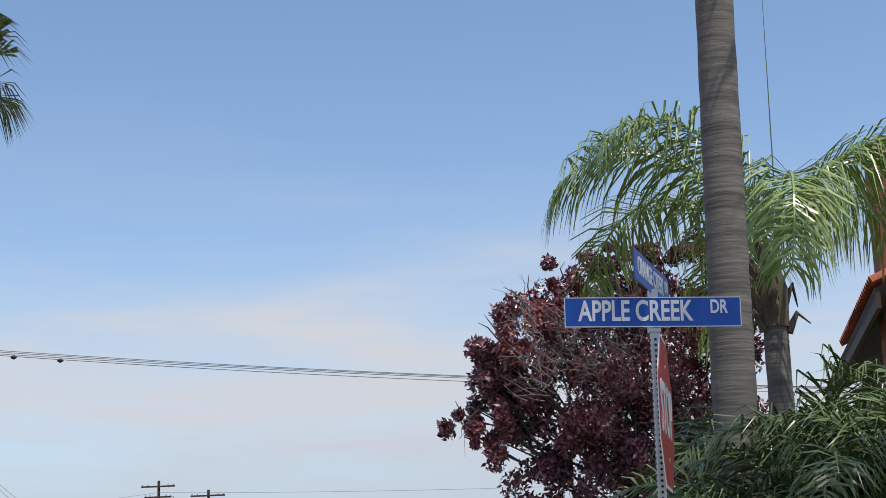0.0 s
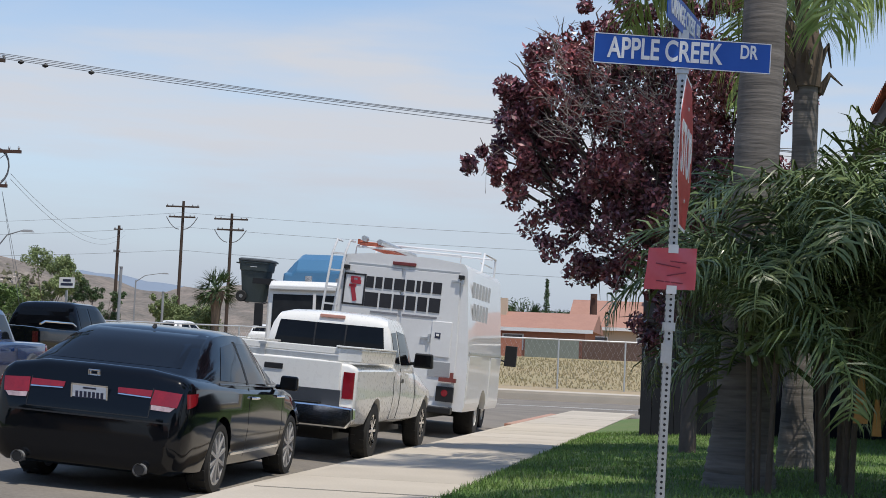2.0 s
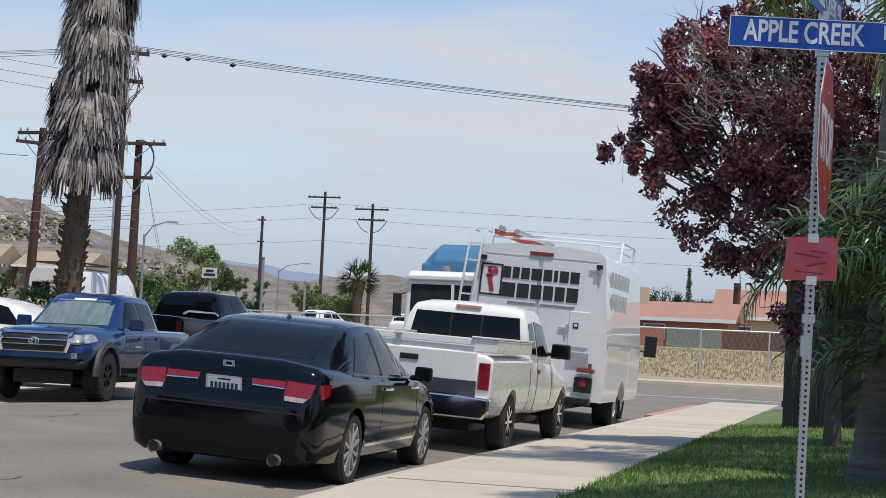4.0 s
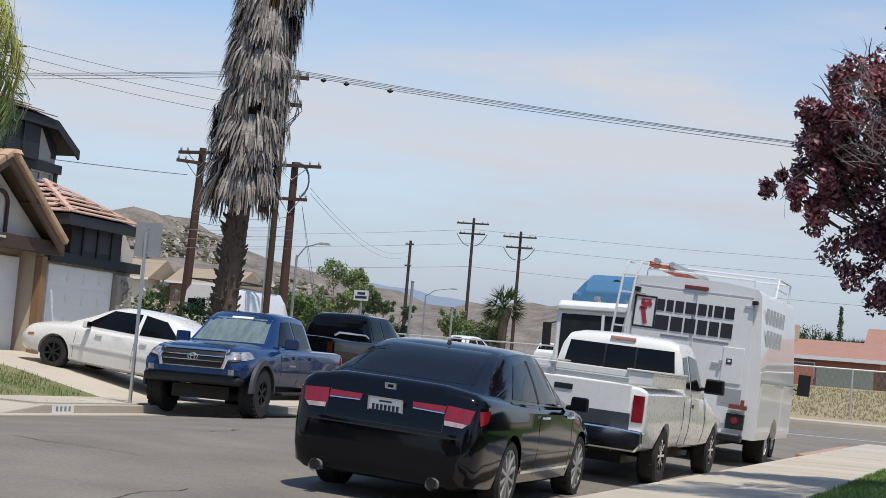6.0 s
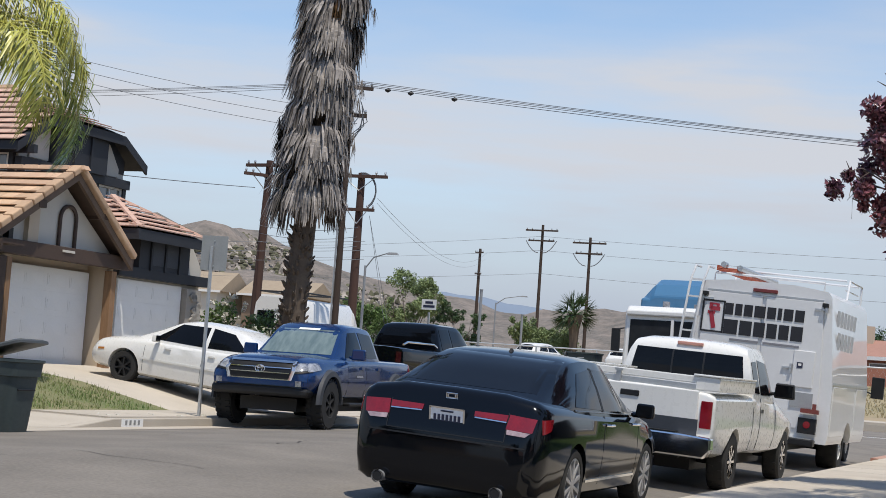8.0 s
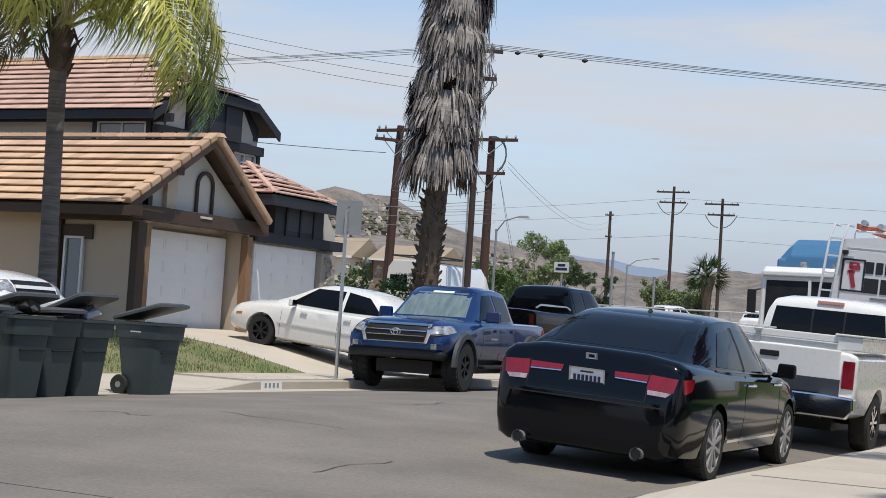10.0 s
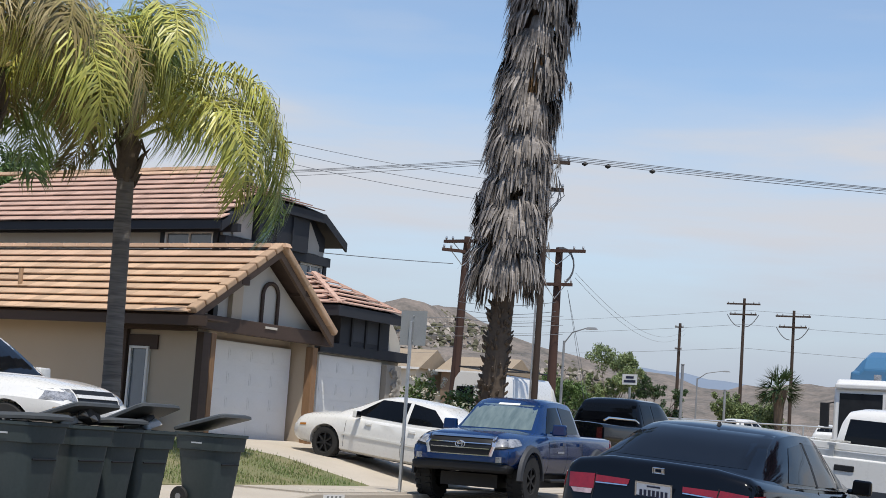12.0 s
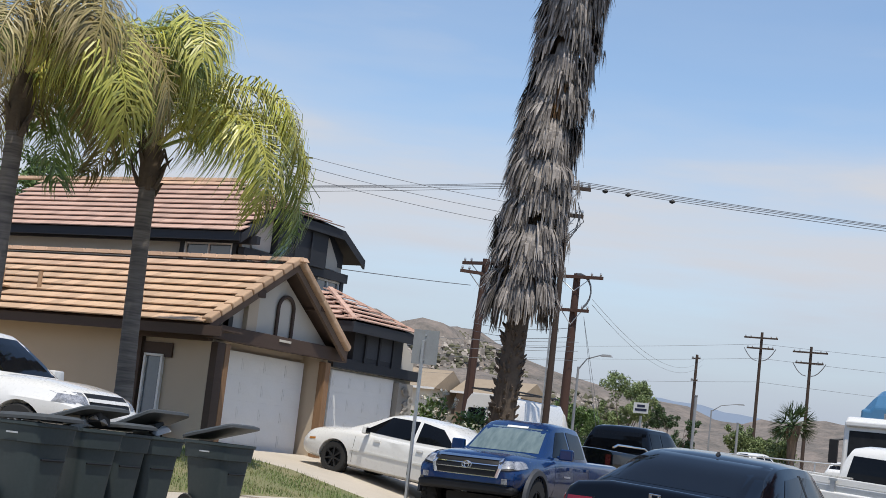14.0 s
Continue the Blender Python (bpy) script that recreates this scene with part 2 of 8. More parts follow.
    def mesh(self, name, material, smooth=None, fix=True):
        me = bpy.data.meshes.new(name)
        me.from_pydata(self.v, [], self.f)
        if fix and len(self.f) < 6000:
            bm = bmesh.new()
            bm.from_mesh(me)
            bmesh.ops.recalc_face_normals(bm, faces=bm.faces)
            bm.to_mesh(me)
            bm.free()
        if smooth is not None:
            me.polygons.foreach_set("use_smooth", [True] * len(me.polygons))
            me.set_sharp_from_angle(angle=radians(smooth))
        me.materials.append(material)
        return me


def bevel(ob, width, segments=2, angle=35):
    b = ob.modifiers.new("bevel", "BEVEL")
    b.width, b.segments, b.limit_method, b.angle_limit = width, segments, "ANGLE", radians(angle)
    return ob


def part(name, shape, material, parent=None, label="", m=None, smooth=None, bev=0.0):
    """One mesh under a thing or under a part."""
    ob = new(name, shape if isinstance(shape, bpy.types.Mesh) else shape.mesh(name, material, smooth))
    ob.parent = parent
    if m is not None:
        ob.matrix_basis = m
    if label:
        ob["label"] = label
    if bev:
        bevel(ob, bev)
    return ob


def thing(name, m, label, category, group="", kind=""):
    ob = new(name)
    ob.empty_display_size = 0.2
    ob.matrix_basis = m
    return tagged(ob, label, category, group, kind)


def setting(name, shape, material, label, category, m=GRID, smooth=None):
    ob = part(name, shape, material, None, m=m, smooth=smooth)
    return tagged(ob, label, category, kind="structure")


def letters(name, text, size, material, parent, m, depth=0.002, squeeze=1.0):
    """Raised lettering in the built-in font, as a mesh."""
    cu = bpy.data.curves.new(name, "FONT")
    cu.body, cu.size, cu.extrude, cu.align_x, cu.align_y, cu.offset = text, size, depth, "CENTER", "CENTER", size * 0.022
    tmp = new(name, cu)
    bpy.context.view_layer.update()
    me = bpy.data.meshes.new_from_object(tmp.evaluated_get(bpy.context.evaluated_depsgraph_get()))
    bpy.data.objects.remove(tmp)
    me.transform(Matrix.Diagonal((squeeze, 1, 1, 1)))
    me.materials.clear()
    me.materials.append(material)
    ob = new(name, me)
    ob.parent = parent
    ob.matrix_basis = m
    return ob

# ---- ground, street, kerbs ----
KERB_R, KERB_L = -4.05, -14.6


def terrain():
    sh = Shape()
    xs = [-3000, -800, -200, -90, -40, 40, 90, 200, 800, 3000]
    ys = [-3000, -300, -40, 30, 66, 72, 95, 300, 900, 3000]
    def z(x, y):
        return -0.08 + (0.5 if 72 <= y < 90 else 1.9 if y >= 90 else 0.0)
    vs = [(x, y, z(x, y)) for y in ys for x in xs]
    n = len(xs)
    sh.add(vs, [(j * n + i, j * n + i + 1, (j + 1) * n + i + 1, (j + 1) * n + i) for j in range(len(ys) - 1) for i in range(n - 1)])
    setting("ground", sh, M_EARTH, "dry sandy earth that reaches to the far hills", "ground")


terrain()
road = Shape()
road.prism([(-60, -40), (60, -40), (60, 8.3), (KERB_R - 0.4, 8.3), (KERB_R - 0.4, 46), (90, 46), (90, 66), (-110, 66), (-110, 46), (KERB_L + 0.4, 46),
            (KERB_L + 0.4, 8.3), (-60, 8.3)], -0.25, 0.0)
CROWN = 0.24


def road_z(c, s):
    """Height of the street, which falls from its middle to both gutters."""
    k = max(0.0, min(1.0, (s - 8.3) / 5.0)) * max(0.0, min(1.0, (46 - s) / 4.0))
    mid, half = (KERB_L + KERB_R) / 2, (KERB_R - KERB_L) / 2 - 0.42
    return 0.003 + CROWN * k * max(0.0, 1 - abs(c - mid) / half) ** 0.92


nc, ns = 24, 60
for j in range(ns + 1):
    for i in range(nc + 1):
        c_, s_ = KERB_L + 0.42 + (KERB_R - KERB_L - 0.84) * i / nc, 8.31 + 37.6 * j / ns
        road.v.append((c_, s_, road_z(c_, s_)))
k0 = len(road.v) - (nc + 1) * (ns + 1)
road.f += [(k0 + j * (nc + 1) + i, k0 + j * (nc + 1) + i + 1, k0 + (j + 1) * (nc + 1) + i + 1, k0 + (j + 1) * (nc + 1) + i) for j in range(ns) for i in range(nc)]
setting("road", road, M_ASPHALT, "worn grey asphalt street with faint patches and cracks", "road")

# ---- kerbs, pavements, lawns ----
def kerb_and_walks():
    # right side: gutter pan, kerb, pavement slabs, lawn; the corner turns away by an arc
    arc = [(KERB_R + 13 - 13 * math.cos(radians(a)), 13.2 - 13 * math.sin(radians(a))) for a in range(0, 33, 4)]
    c4 = (arc[-1][0] + 4 * math.cos(radians(32)), arc[-1][1] + 4 * math.sin(radians(32)))
    arc += [(c4[0] - 4 * math.cos(radians(a)), c4[1] - 4 * math.sin(radians(a))) for a in range(38, 91, 8)]
    edge = [(KERB_R, 45.4)] + [(KERB_R, s) for s in (40, 30, 20, 15)] + arc + [(6, arc[-1][1]), (20, arc[-1][1])]
    def offset(pts, d):
        out = []
        for i, p in enumerate(pts):
            a, b = Vector(pts[max(i - 1, 0)]), Vector(pts[min(i + 1, len(pts) - 1)])
            t = (b - a).normalized()
            out.append((p[0] + t.y * d, p[1] - t.x * d))
        return out
    def ribbon(a, b, z0, z1, za=None):
        sh = Shape()
        n = len(a)
        vs = [(*p, z1 if za is None else za) for p in a] + [(*p, z1) for p in b] + [(*p, z0) for p in a] + [(*p, z0) for p in b]
        fs = []
        for i in range(n - 1):
            fs += [(i, i + 1, n + i + 1, n + i), (2 * n + i, 3 * n + i, 3 * n + i + 1, 2 * n + i + 1), (i, 2 * n + i, 2 * n + i + 1, i + 1), (n + i, n + i + 1, 3 * n + i + 1, 3 * n + i)]
        return sh.add(vs, fs)
    gut = offset(edge, 0.45)
    setting("gutter", ribbon(gut, offset(edge, 0.02), -0.2, 0.012, 0.004), M_CONCRETE, "pale concrete gutter pan along the kerb", "gutter")
    kerb = ribbon(offset(edge, 0.02), offset(edge, -0.15), -0.2, 0.15)
    k = setting("kerb", kerb, M_CONCRETE, "pale concrete kerb round the street corner", "kerb")
    bevel(k, 0.03, 3)
    red = Shape().box(KERB_R - 0.075, 36.5, 0.085, 0.192, 9.0, 0.14)
    setting("kerb_paint", red, mat("kerb_red", (0.38, 0.16, 0.11), 0.8, other=(0.46, 0.36, 0.28), scale=3, fine=20, amount=0.9), "faded red paint on the kerb", "kerb paint")
    # pavement slabs along the street, with joints
    walk_ = tagged(part("pavement", Shape().box(-3.3, 29.3, 0.06, 1.2, 31.8, 0.16), M_CONCRETE, None, m=GRID), "pale concrete pavement with scored joints", "pavement", kind="structure")
    slab = Shape().box(0, 0, 0, 1.66, 1.485, 0.05).mesh("slab", M_CONCRETE)
    for i in range(21):
        o = part("slab", slab, None, walk_, m=pose(-3.06, 13.96 + i * 1.5, 0.14 + 0.004 * random.random()))
    # the corner apron
    ap = Shape().prism([(KERB_R + 0.155, 13.2)] + offset(arc, -0.155)[1:] + [(20, arc[-1][1] + 0.155), (20, 8.2), (1.6, 8.2), (0.2, 9.3), (-1.0, 10.4), (-2.0, 11.5), (-2.2, 11.75), (-2.22, 13.2)], -0.1, 0.162)
    setting("corner_pavement", ap, M_CONCRETE, "broad pale concrete apron at the street corner", "pavement")
    # lawn, swelling slightly
    sh = Shape()
    xs = [-2.2 + 0.55 * i for i in range(42)]
    ys = [8.3 + 0.7 * j for j in range(44)]
    def lawn_z(x, y):
        d = min(x + 2.2, max(0.0, y - 8.3 - max(0.0, (1.6 - x)) * 0.86))
        return 0.17 + 0.15 * (1 - math.exp(-max(d, 0) / 1.2)) + 0.012 * noise.noise((x, y, 0))
    for j, y in enumerate(ys):
        for i, x in enumerate(xs):
            yy = max(y, 8.25 + max(0.0, 1.6 - x) * 0.83) if y < 12 else y
            sh.v.append((x, yy, lawn_z(x, yy)))
    n = len(xs)
    sh.f = [(j * n + i, j * n + i + 1, (j + 1) * n + i + 1, (j + 1) * n + i) for j in range(len(ys) - 1) for i in range(n - 1)]
    lawn = setting("lawn", sh, M_SOIL, "green lawn with dry patches beside the pavement", "lawn", smooth=40)
    rnd = random.Random(4)
    gr = Shape()
    for _ in range(70000):
        x, y = -2.23 + rnd.random() ** 1.25 * 7.5, 8.4 + rnd.random() ** 1.25 * 20
        if y < 8.3 + max(0.0, 1.6 - x) * 0.83 + 0.05 * math.sin(x * 7):
            continue
        z = lawn_z(x, y) - 0.005
        a, h, w = rnd.uniform(0, 6.28), rnd.uniform(0.02, 0.065), rnd.uniform(0.004, 0.008)
        dx, dy, lx, ly = math.cos(a) * w, math.sin(a) * w, rnd.uniform(-0.03, 0.03), rnd.uniform(-0.03, 0.03)
        gr.add([(x - dx, y - dy, z), (x + dx, y + dy, z), (x + lx, y + ly, z + h)], [(0, 1, 2)])
    tagged(part("grass", gr, M_GRASS, None, m=GRID), "short green grass with dry tips on the lawn", "grass", kind="stuff")
    # left side
    def section(stations, name, lab, cat_):
        """A run along the street; each station: place along it, kerb-side height, house-side height, kerb-side and house-side place across."""
        q = Shape()
        for y, z0, z1, c0, c1 in stations:
            q.v += [(c0, y, z0), (c1, y, z1), (c1, y, -0.2), (c0, y, -0.2)]
        for i in range(len(stations) - 1):
            k = i * 4
            q.f += [(k + j, k + (j + 1) % 4, k + 4 + (j + 1) % 4, k + 4 + j) for j in range(4)]
        q.f += [(3, 2, 1, 0), tuple(len(q.v) - 4 + j for j in range(4))]
        return setting(name, q, M_CONCRETE, lab, cat_)
    c_in, c_out = KERB_L - 0.15, KERB_L
    bevel(section([(-9, 0.15, 0.15, c_out, c_in), (8.6, 0.15, 0.15, c_out, c_in), (9.8, 0.02, 0.03, c_out, c_in), (20.35, 0.02, 0.03, c_out, c_in), (21.55, 0.15, 0.15, c_out, c_in), (44, 0.15, 0.15, c_out, c_in)], "kerb_far", "weathered concrete kerb, dropped before the driveway", "kerb"), 0.02, 2)
    setting("gutter_far", Shape().box(KERB_L + 0.21, 17.5, -0.09, 0.42, 53, 0.2), M_CONCRETE, "concrete gutter across the street", "gutter")
    section([(-9, 0.14, 0.14, c_in - 0.003, -16.33), (8.6, 0.14, 0.14, c_in - 0.003, -16.33), (9.8, 0.028, 0.15, c_in - 0.003, -16.33), (20.35, 0.028, 0.15, c_in - 0.003, -16.33), (21.55, 0.14, 0.14, c_in - 0.003, -16.33)], "driveway_apron", "sloping pale concrete apron of the driveway", "driveway")
    wf = tagged(part("pavement_far", Shape().box(-15.54, 32.8, 0.04, 1.57, 22.4, 0.2), M_CONCRETE, None, m=GRID), "pale pavement across the street", "pavement", kind="structure")
    slab2 = Shape().box(0, 0, 0, 1.55, 1.49, 0.04).mesh("slab", M_CONCRETE)
    for i in range(14):
        part("slab", slab2, None, wf, m=pose(-15.54, 22.4 + i * 1.5, 0.142 + 0.004 * random.random()))
    kn = setting("kerb_number", Shape().box(KERB_L + 0.004, 22.05, 0.075, 0.006, 0.62, 0.13), M_WHITE, "white painted patch with dark marks on the kerb face", "kerb paint")
    for k in range(4):
        part("mark", Shape().box(KERB_L + 0.009, 21.87 + 0.12 * k, 0.08, 0.004, 0.055, 0.075), mat("kerb_mark", (0.25, 0.25, 0.24), 0.8), kn)
    g_rnd = random.Random(12)
    for _ in range(7):
        lf = Shape().box(0, 0, 0.01, g_rnd.uniform(0.05, 0.16), g_rnd.uniform(0.04, 0.09), 0.02, taper=0.7)
        tagged(part("litter", lf, mat("litter_%d" % g_rnd.randrange(3), (0.5, 0.47, 0.4) if g_rnd.random() < 0.5 else (0.06, 0.05, 0.04), 0.8), None, m=GRID @ pose(KERB_L - g_rnd.uniform(0.25, 0.9), g_rnd.uniform(22, 25), 0.163, 0, 0, g_rnd.uniform(0, 180))), "small scrap of litter by the kerb", "litter", "litter by the kerb")
    # sloping front yard: driveways of concrete, lawn between
    def slope(s0, s1, c0, c1, z0, z1, name, mt, lab, cat_):
        q = Shape()
        cm, zm = (-18.4, 0.575) if c1 > -21 else ((c0 + c1) / 2, (z0 + z1) / 2)
        for s in (s0, s1):
            q.add([(c0, s, z0), (cm, s, zm), (c1, s, z1), (c1, s, -0.1), (cm, s, -0.2), (c0, s, -0.3)], [])
        q.f += [(0, 6, 7, 1), (1, 7, 8, 2), (2, 8, 9, 3), (3, 9, 10, 4), (4, 10, 11, 5), (5, 11, 6, 0), (0, 1, 2, 3, 4, 5), (11, 10, 9, 8, 7, 6)]
        return setting(name, q, mt, lab, cat_)
    slope(25.9, 34.2, -16.33, -20.75, 0.16, 0.83, "driveway", M_CONCRETE, "sloping concrete driveway up to the garages", "driveway")
    slope(9.5, 19.6, -16.33, -24, 0.16, 0.60, "driveway_far", M_CONCRETE, "pale concrete driveway with a parked vehicle", "driveway")
    slope(34.2, 45.5, -16.33, -30, 0.16, 1.0, "side_yard", M_EARTH, "bare yard beside the houses", "yard")
    slope(-8, 9.5, -16.33, -30, 0.16, 0.7, "yard_behind", M_SOIL, "neighbouring front lawn", "lawn")
    slope(19.6, 25.9, -16.33, -20.75, 0.16, 0.80, "front_lawn", M_SOIL_DRY, "patchy front lawn before the house", "lawn")
    g2 = Shape()
    for _ in range(9000):
        x, y = rnd.uniform(-20.5, -16.36), rnd.uniform(19.7, 25.8)
        if noise.noise((x * 0.8, y * 0.8, 3)) < -0.12 and rnd.random() < 0.8:
            continue
        z = 0.155 + (-16.33 - x) / 2.07 * 0.415 if x > -18.4 else 0.57 + (-18.4 - x) / 2.35 * 0.225
        a, h, w = rnd.uniform(0, 6.28), rnd.uniform(0.04, 0.10), rnd.uniform(0.006, 0.011)
        dx, dy = math.cos(a) * w, math.sin(a) * w
        g2.add([(x - dx, y - dy, z), (x + dx, y + dy, z), (x + rnd.uniform(-0.03, 0.03), y + rnd.uniform(-0.03, 0.03), z + h)], [(0, 1, 2)])
    tagged(part("grass", g2, M_GRASS_DRY, None, m=GRID), "thin patchy grass on the front lawn", "grass", kind="stuff")
    setting("road_line", Shape().box(-4, 55.5, 0.004, 150, 0.12, 0.008).box(30, 57.6, 0.004, 60, 0.12, 0.008), M_WHITE, "faded white line on the far road", "road line")
    st = Shape()
    c_rnd = random.Random(31)
    for x, y, a, n_, w in ((-9.4, 17.5, 172, 26, 0.022), (-7.2, 18.9, 8, 20, 0.02), (-10.9, 12.4, 40, 16, 0.014), (-6.6, 10.6, 80, 14, 0.014), (-11.6, 15.2, 200, 22, 0.016), (-9.0, 22.5, 5, 30, 0.03), (-8.0, 13.4, 150, 18, 0.012), (-12.2, 19.2, 95, 20, 0.018), (-7.6, 26, 100, 24, 0.02)):
        for _k in range(n_):
            a += c_rnd.uniform(-26, 26)
            l = c_rnd.uniform(0.05, 0.13)
            dx, dy = math.cos(radians(a)) * l, math.sin(radians(a)) * l
            wx, wy = -dy / l * w * c_rnd.uniform(0.3, 0.7), dx / l * w * c_rnd.uniform(0.3, 0.7)
            q = [(x - wx, y - wy), (x + wx, y + wy), (x + dx + wx, y + dy + wy), (x + dx - wx, y + dy - wy)]
            st.add([(u_, v_, road_z(u_, v_) + 0.004) for u_, v_ in q], [(0, 1, 2, 3)])
            x, y = x + dx, y + dy
            a += (0 - (a - 90 * round(a / 90))) * 0.15
    setting("road_crack", st, mat("tar", (0.085, 0.077, 0.068), 0.9), "dark tar lines over cracks in the asphalt", "road repair")


kerb_and_walks()


# ---- houses ----
def tile_roof(parent, corner, along, up, n_along, n_up, tile_w, tile_l, limit=300, mt=None, mt_joined=None, clip=None):
    """Courses of flat tiles on a slope. corner: the lower left corner; along and up: unit directions; clip: keeps what it returns true for."""
    along, up = Vector(along), Vector(up)
    nrm = along.cross(up).normalized()
    if nrm.z < 0:
        nrm = -nrm
    me = Shape().box(0, 0, 0, tile_w * 0.985, tile_l * 1.16, 0.026).mesh("tile", mt)
    rot = Matrix((along, up, along.cross(up))).transposed().to_4x4()
    tip = Matrix.Rotation(radians(-9.5 if along.cross(up).z > 0 else 9.5), 4, "X")
    rest, made = Shape(), 0
    for j in range(n_up):
        for i in range(n_along):
            off = 0.5 if j % 2 else 0.0
            p = Vector(corner) + along * ((i + 0.5 + off) * tile_w) + up * ((j + 0.5) * tile_l) + nrm * (0.045 + 0.004 * random.random())
            if clip and not clip(p):
                continue
            m = Matrix.Translation(p) @ rot @ tip
            if made < limit:
                part("tile", me, None, parent, m=m)
                made += 1
            else:
                rest.box(0, 0, 0, tile_w * 0.985, tile_l * 1.16, 0.026, m)
    if rest.v:
        o = part("tiles", rest, mt_joined, parent)
        o["kind"] = "stuff"


def plane_slab(pts, thick):
    """A flat slab through corner points, with thickness downwards."""
    sh = Shape()
    n = len(pts)
    sh.add(list(pts) + [(x, y, z - thick) for x, y, z in pts], [tuple(range(n)), tuple(range(2 * n - 1, n - 1, -1))] + [(i, n + i, n + (i + 1) % n, (i + 1) % n) for i in range(n)])
    return sh


def garage_door(parent, y0, y1, h, x, cols):
    d = part("garage_door", Shape().box(x, (y0 + y1) / 2, h / 2, 0.05, y1 - y0, h), M_WHITE, parent, "white sectional garage door")
    rows = 4
    for r in range(rows):
        sec = Shape().box(x + 0.028, (y0 + y1) / 2, (r + 0.5) * h / rows, 0.014, y1 - y0 - 0.02, h / rows - 0.022)
        sc_ = part("door_section", sec, M_WHITE, d)
        w = (y1 - y0) / cols
        if r == 0:
            rim = Shape().box(-0.0, 0, 0, 0.004, w * 0.8, h / rows * 0.5)
            rim.prism([(-w * 0.33, -h / rows * 0.19), (w * 0.33, -h / rows * 0.19), (w * 0.33, h / rows * 0.19), (-w * 0.33, h / rows * 0.19)], 0.002, 0.005, "x")
            panel_me = rim.mesh("raised_panel", M_WHITE)
        for k in range(cols):
            part("raised_panel", panel_me, None, sc_, m=pose(x + 0.039, y0 + (k + 0.5) * w, (r + 0.5) * h / rows))
    return d


def window(parent, m, w, h, frame_mat, panes=2, name="window"):
    """Local x along the wall, y outwards is negative."""
    fr = Shape()
    t = 0.05
    for x, z, sx, sz in ((0, h / 2, w, t), (0, -h / 2, w, t), (w / 2, 0, t, h + t), (-w / 2, 0, t, h + t)):
        fr.box(x, -0.02, z, sx, 0.08, sz)
    for k in range(1, panes):
        fr.box(-w / 2 + k * w / panes, -0.02, 0, 0.035, 0.06, h)
    wi = part(name, fr, frame_mat, parent, m=m)
    for k in range(panes):
        part("pane", Shape().box(-w / 2 + (k + 0.5) * w / panes, 0.0, 0, w / panes - 0.03, 0.012, h - 0.03), M_PANE, wi)
    blind = Shape()
    for k in range(int(h / 0.07)):
        blind.box(0, 0.035, -h / 2 + 0.04 + k * 0.07, w - 0.06, 0.004, 0.05)
    part("blind", blind, M_STUCCO2, wi)
    return wi


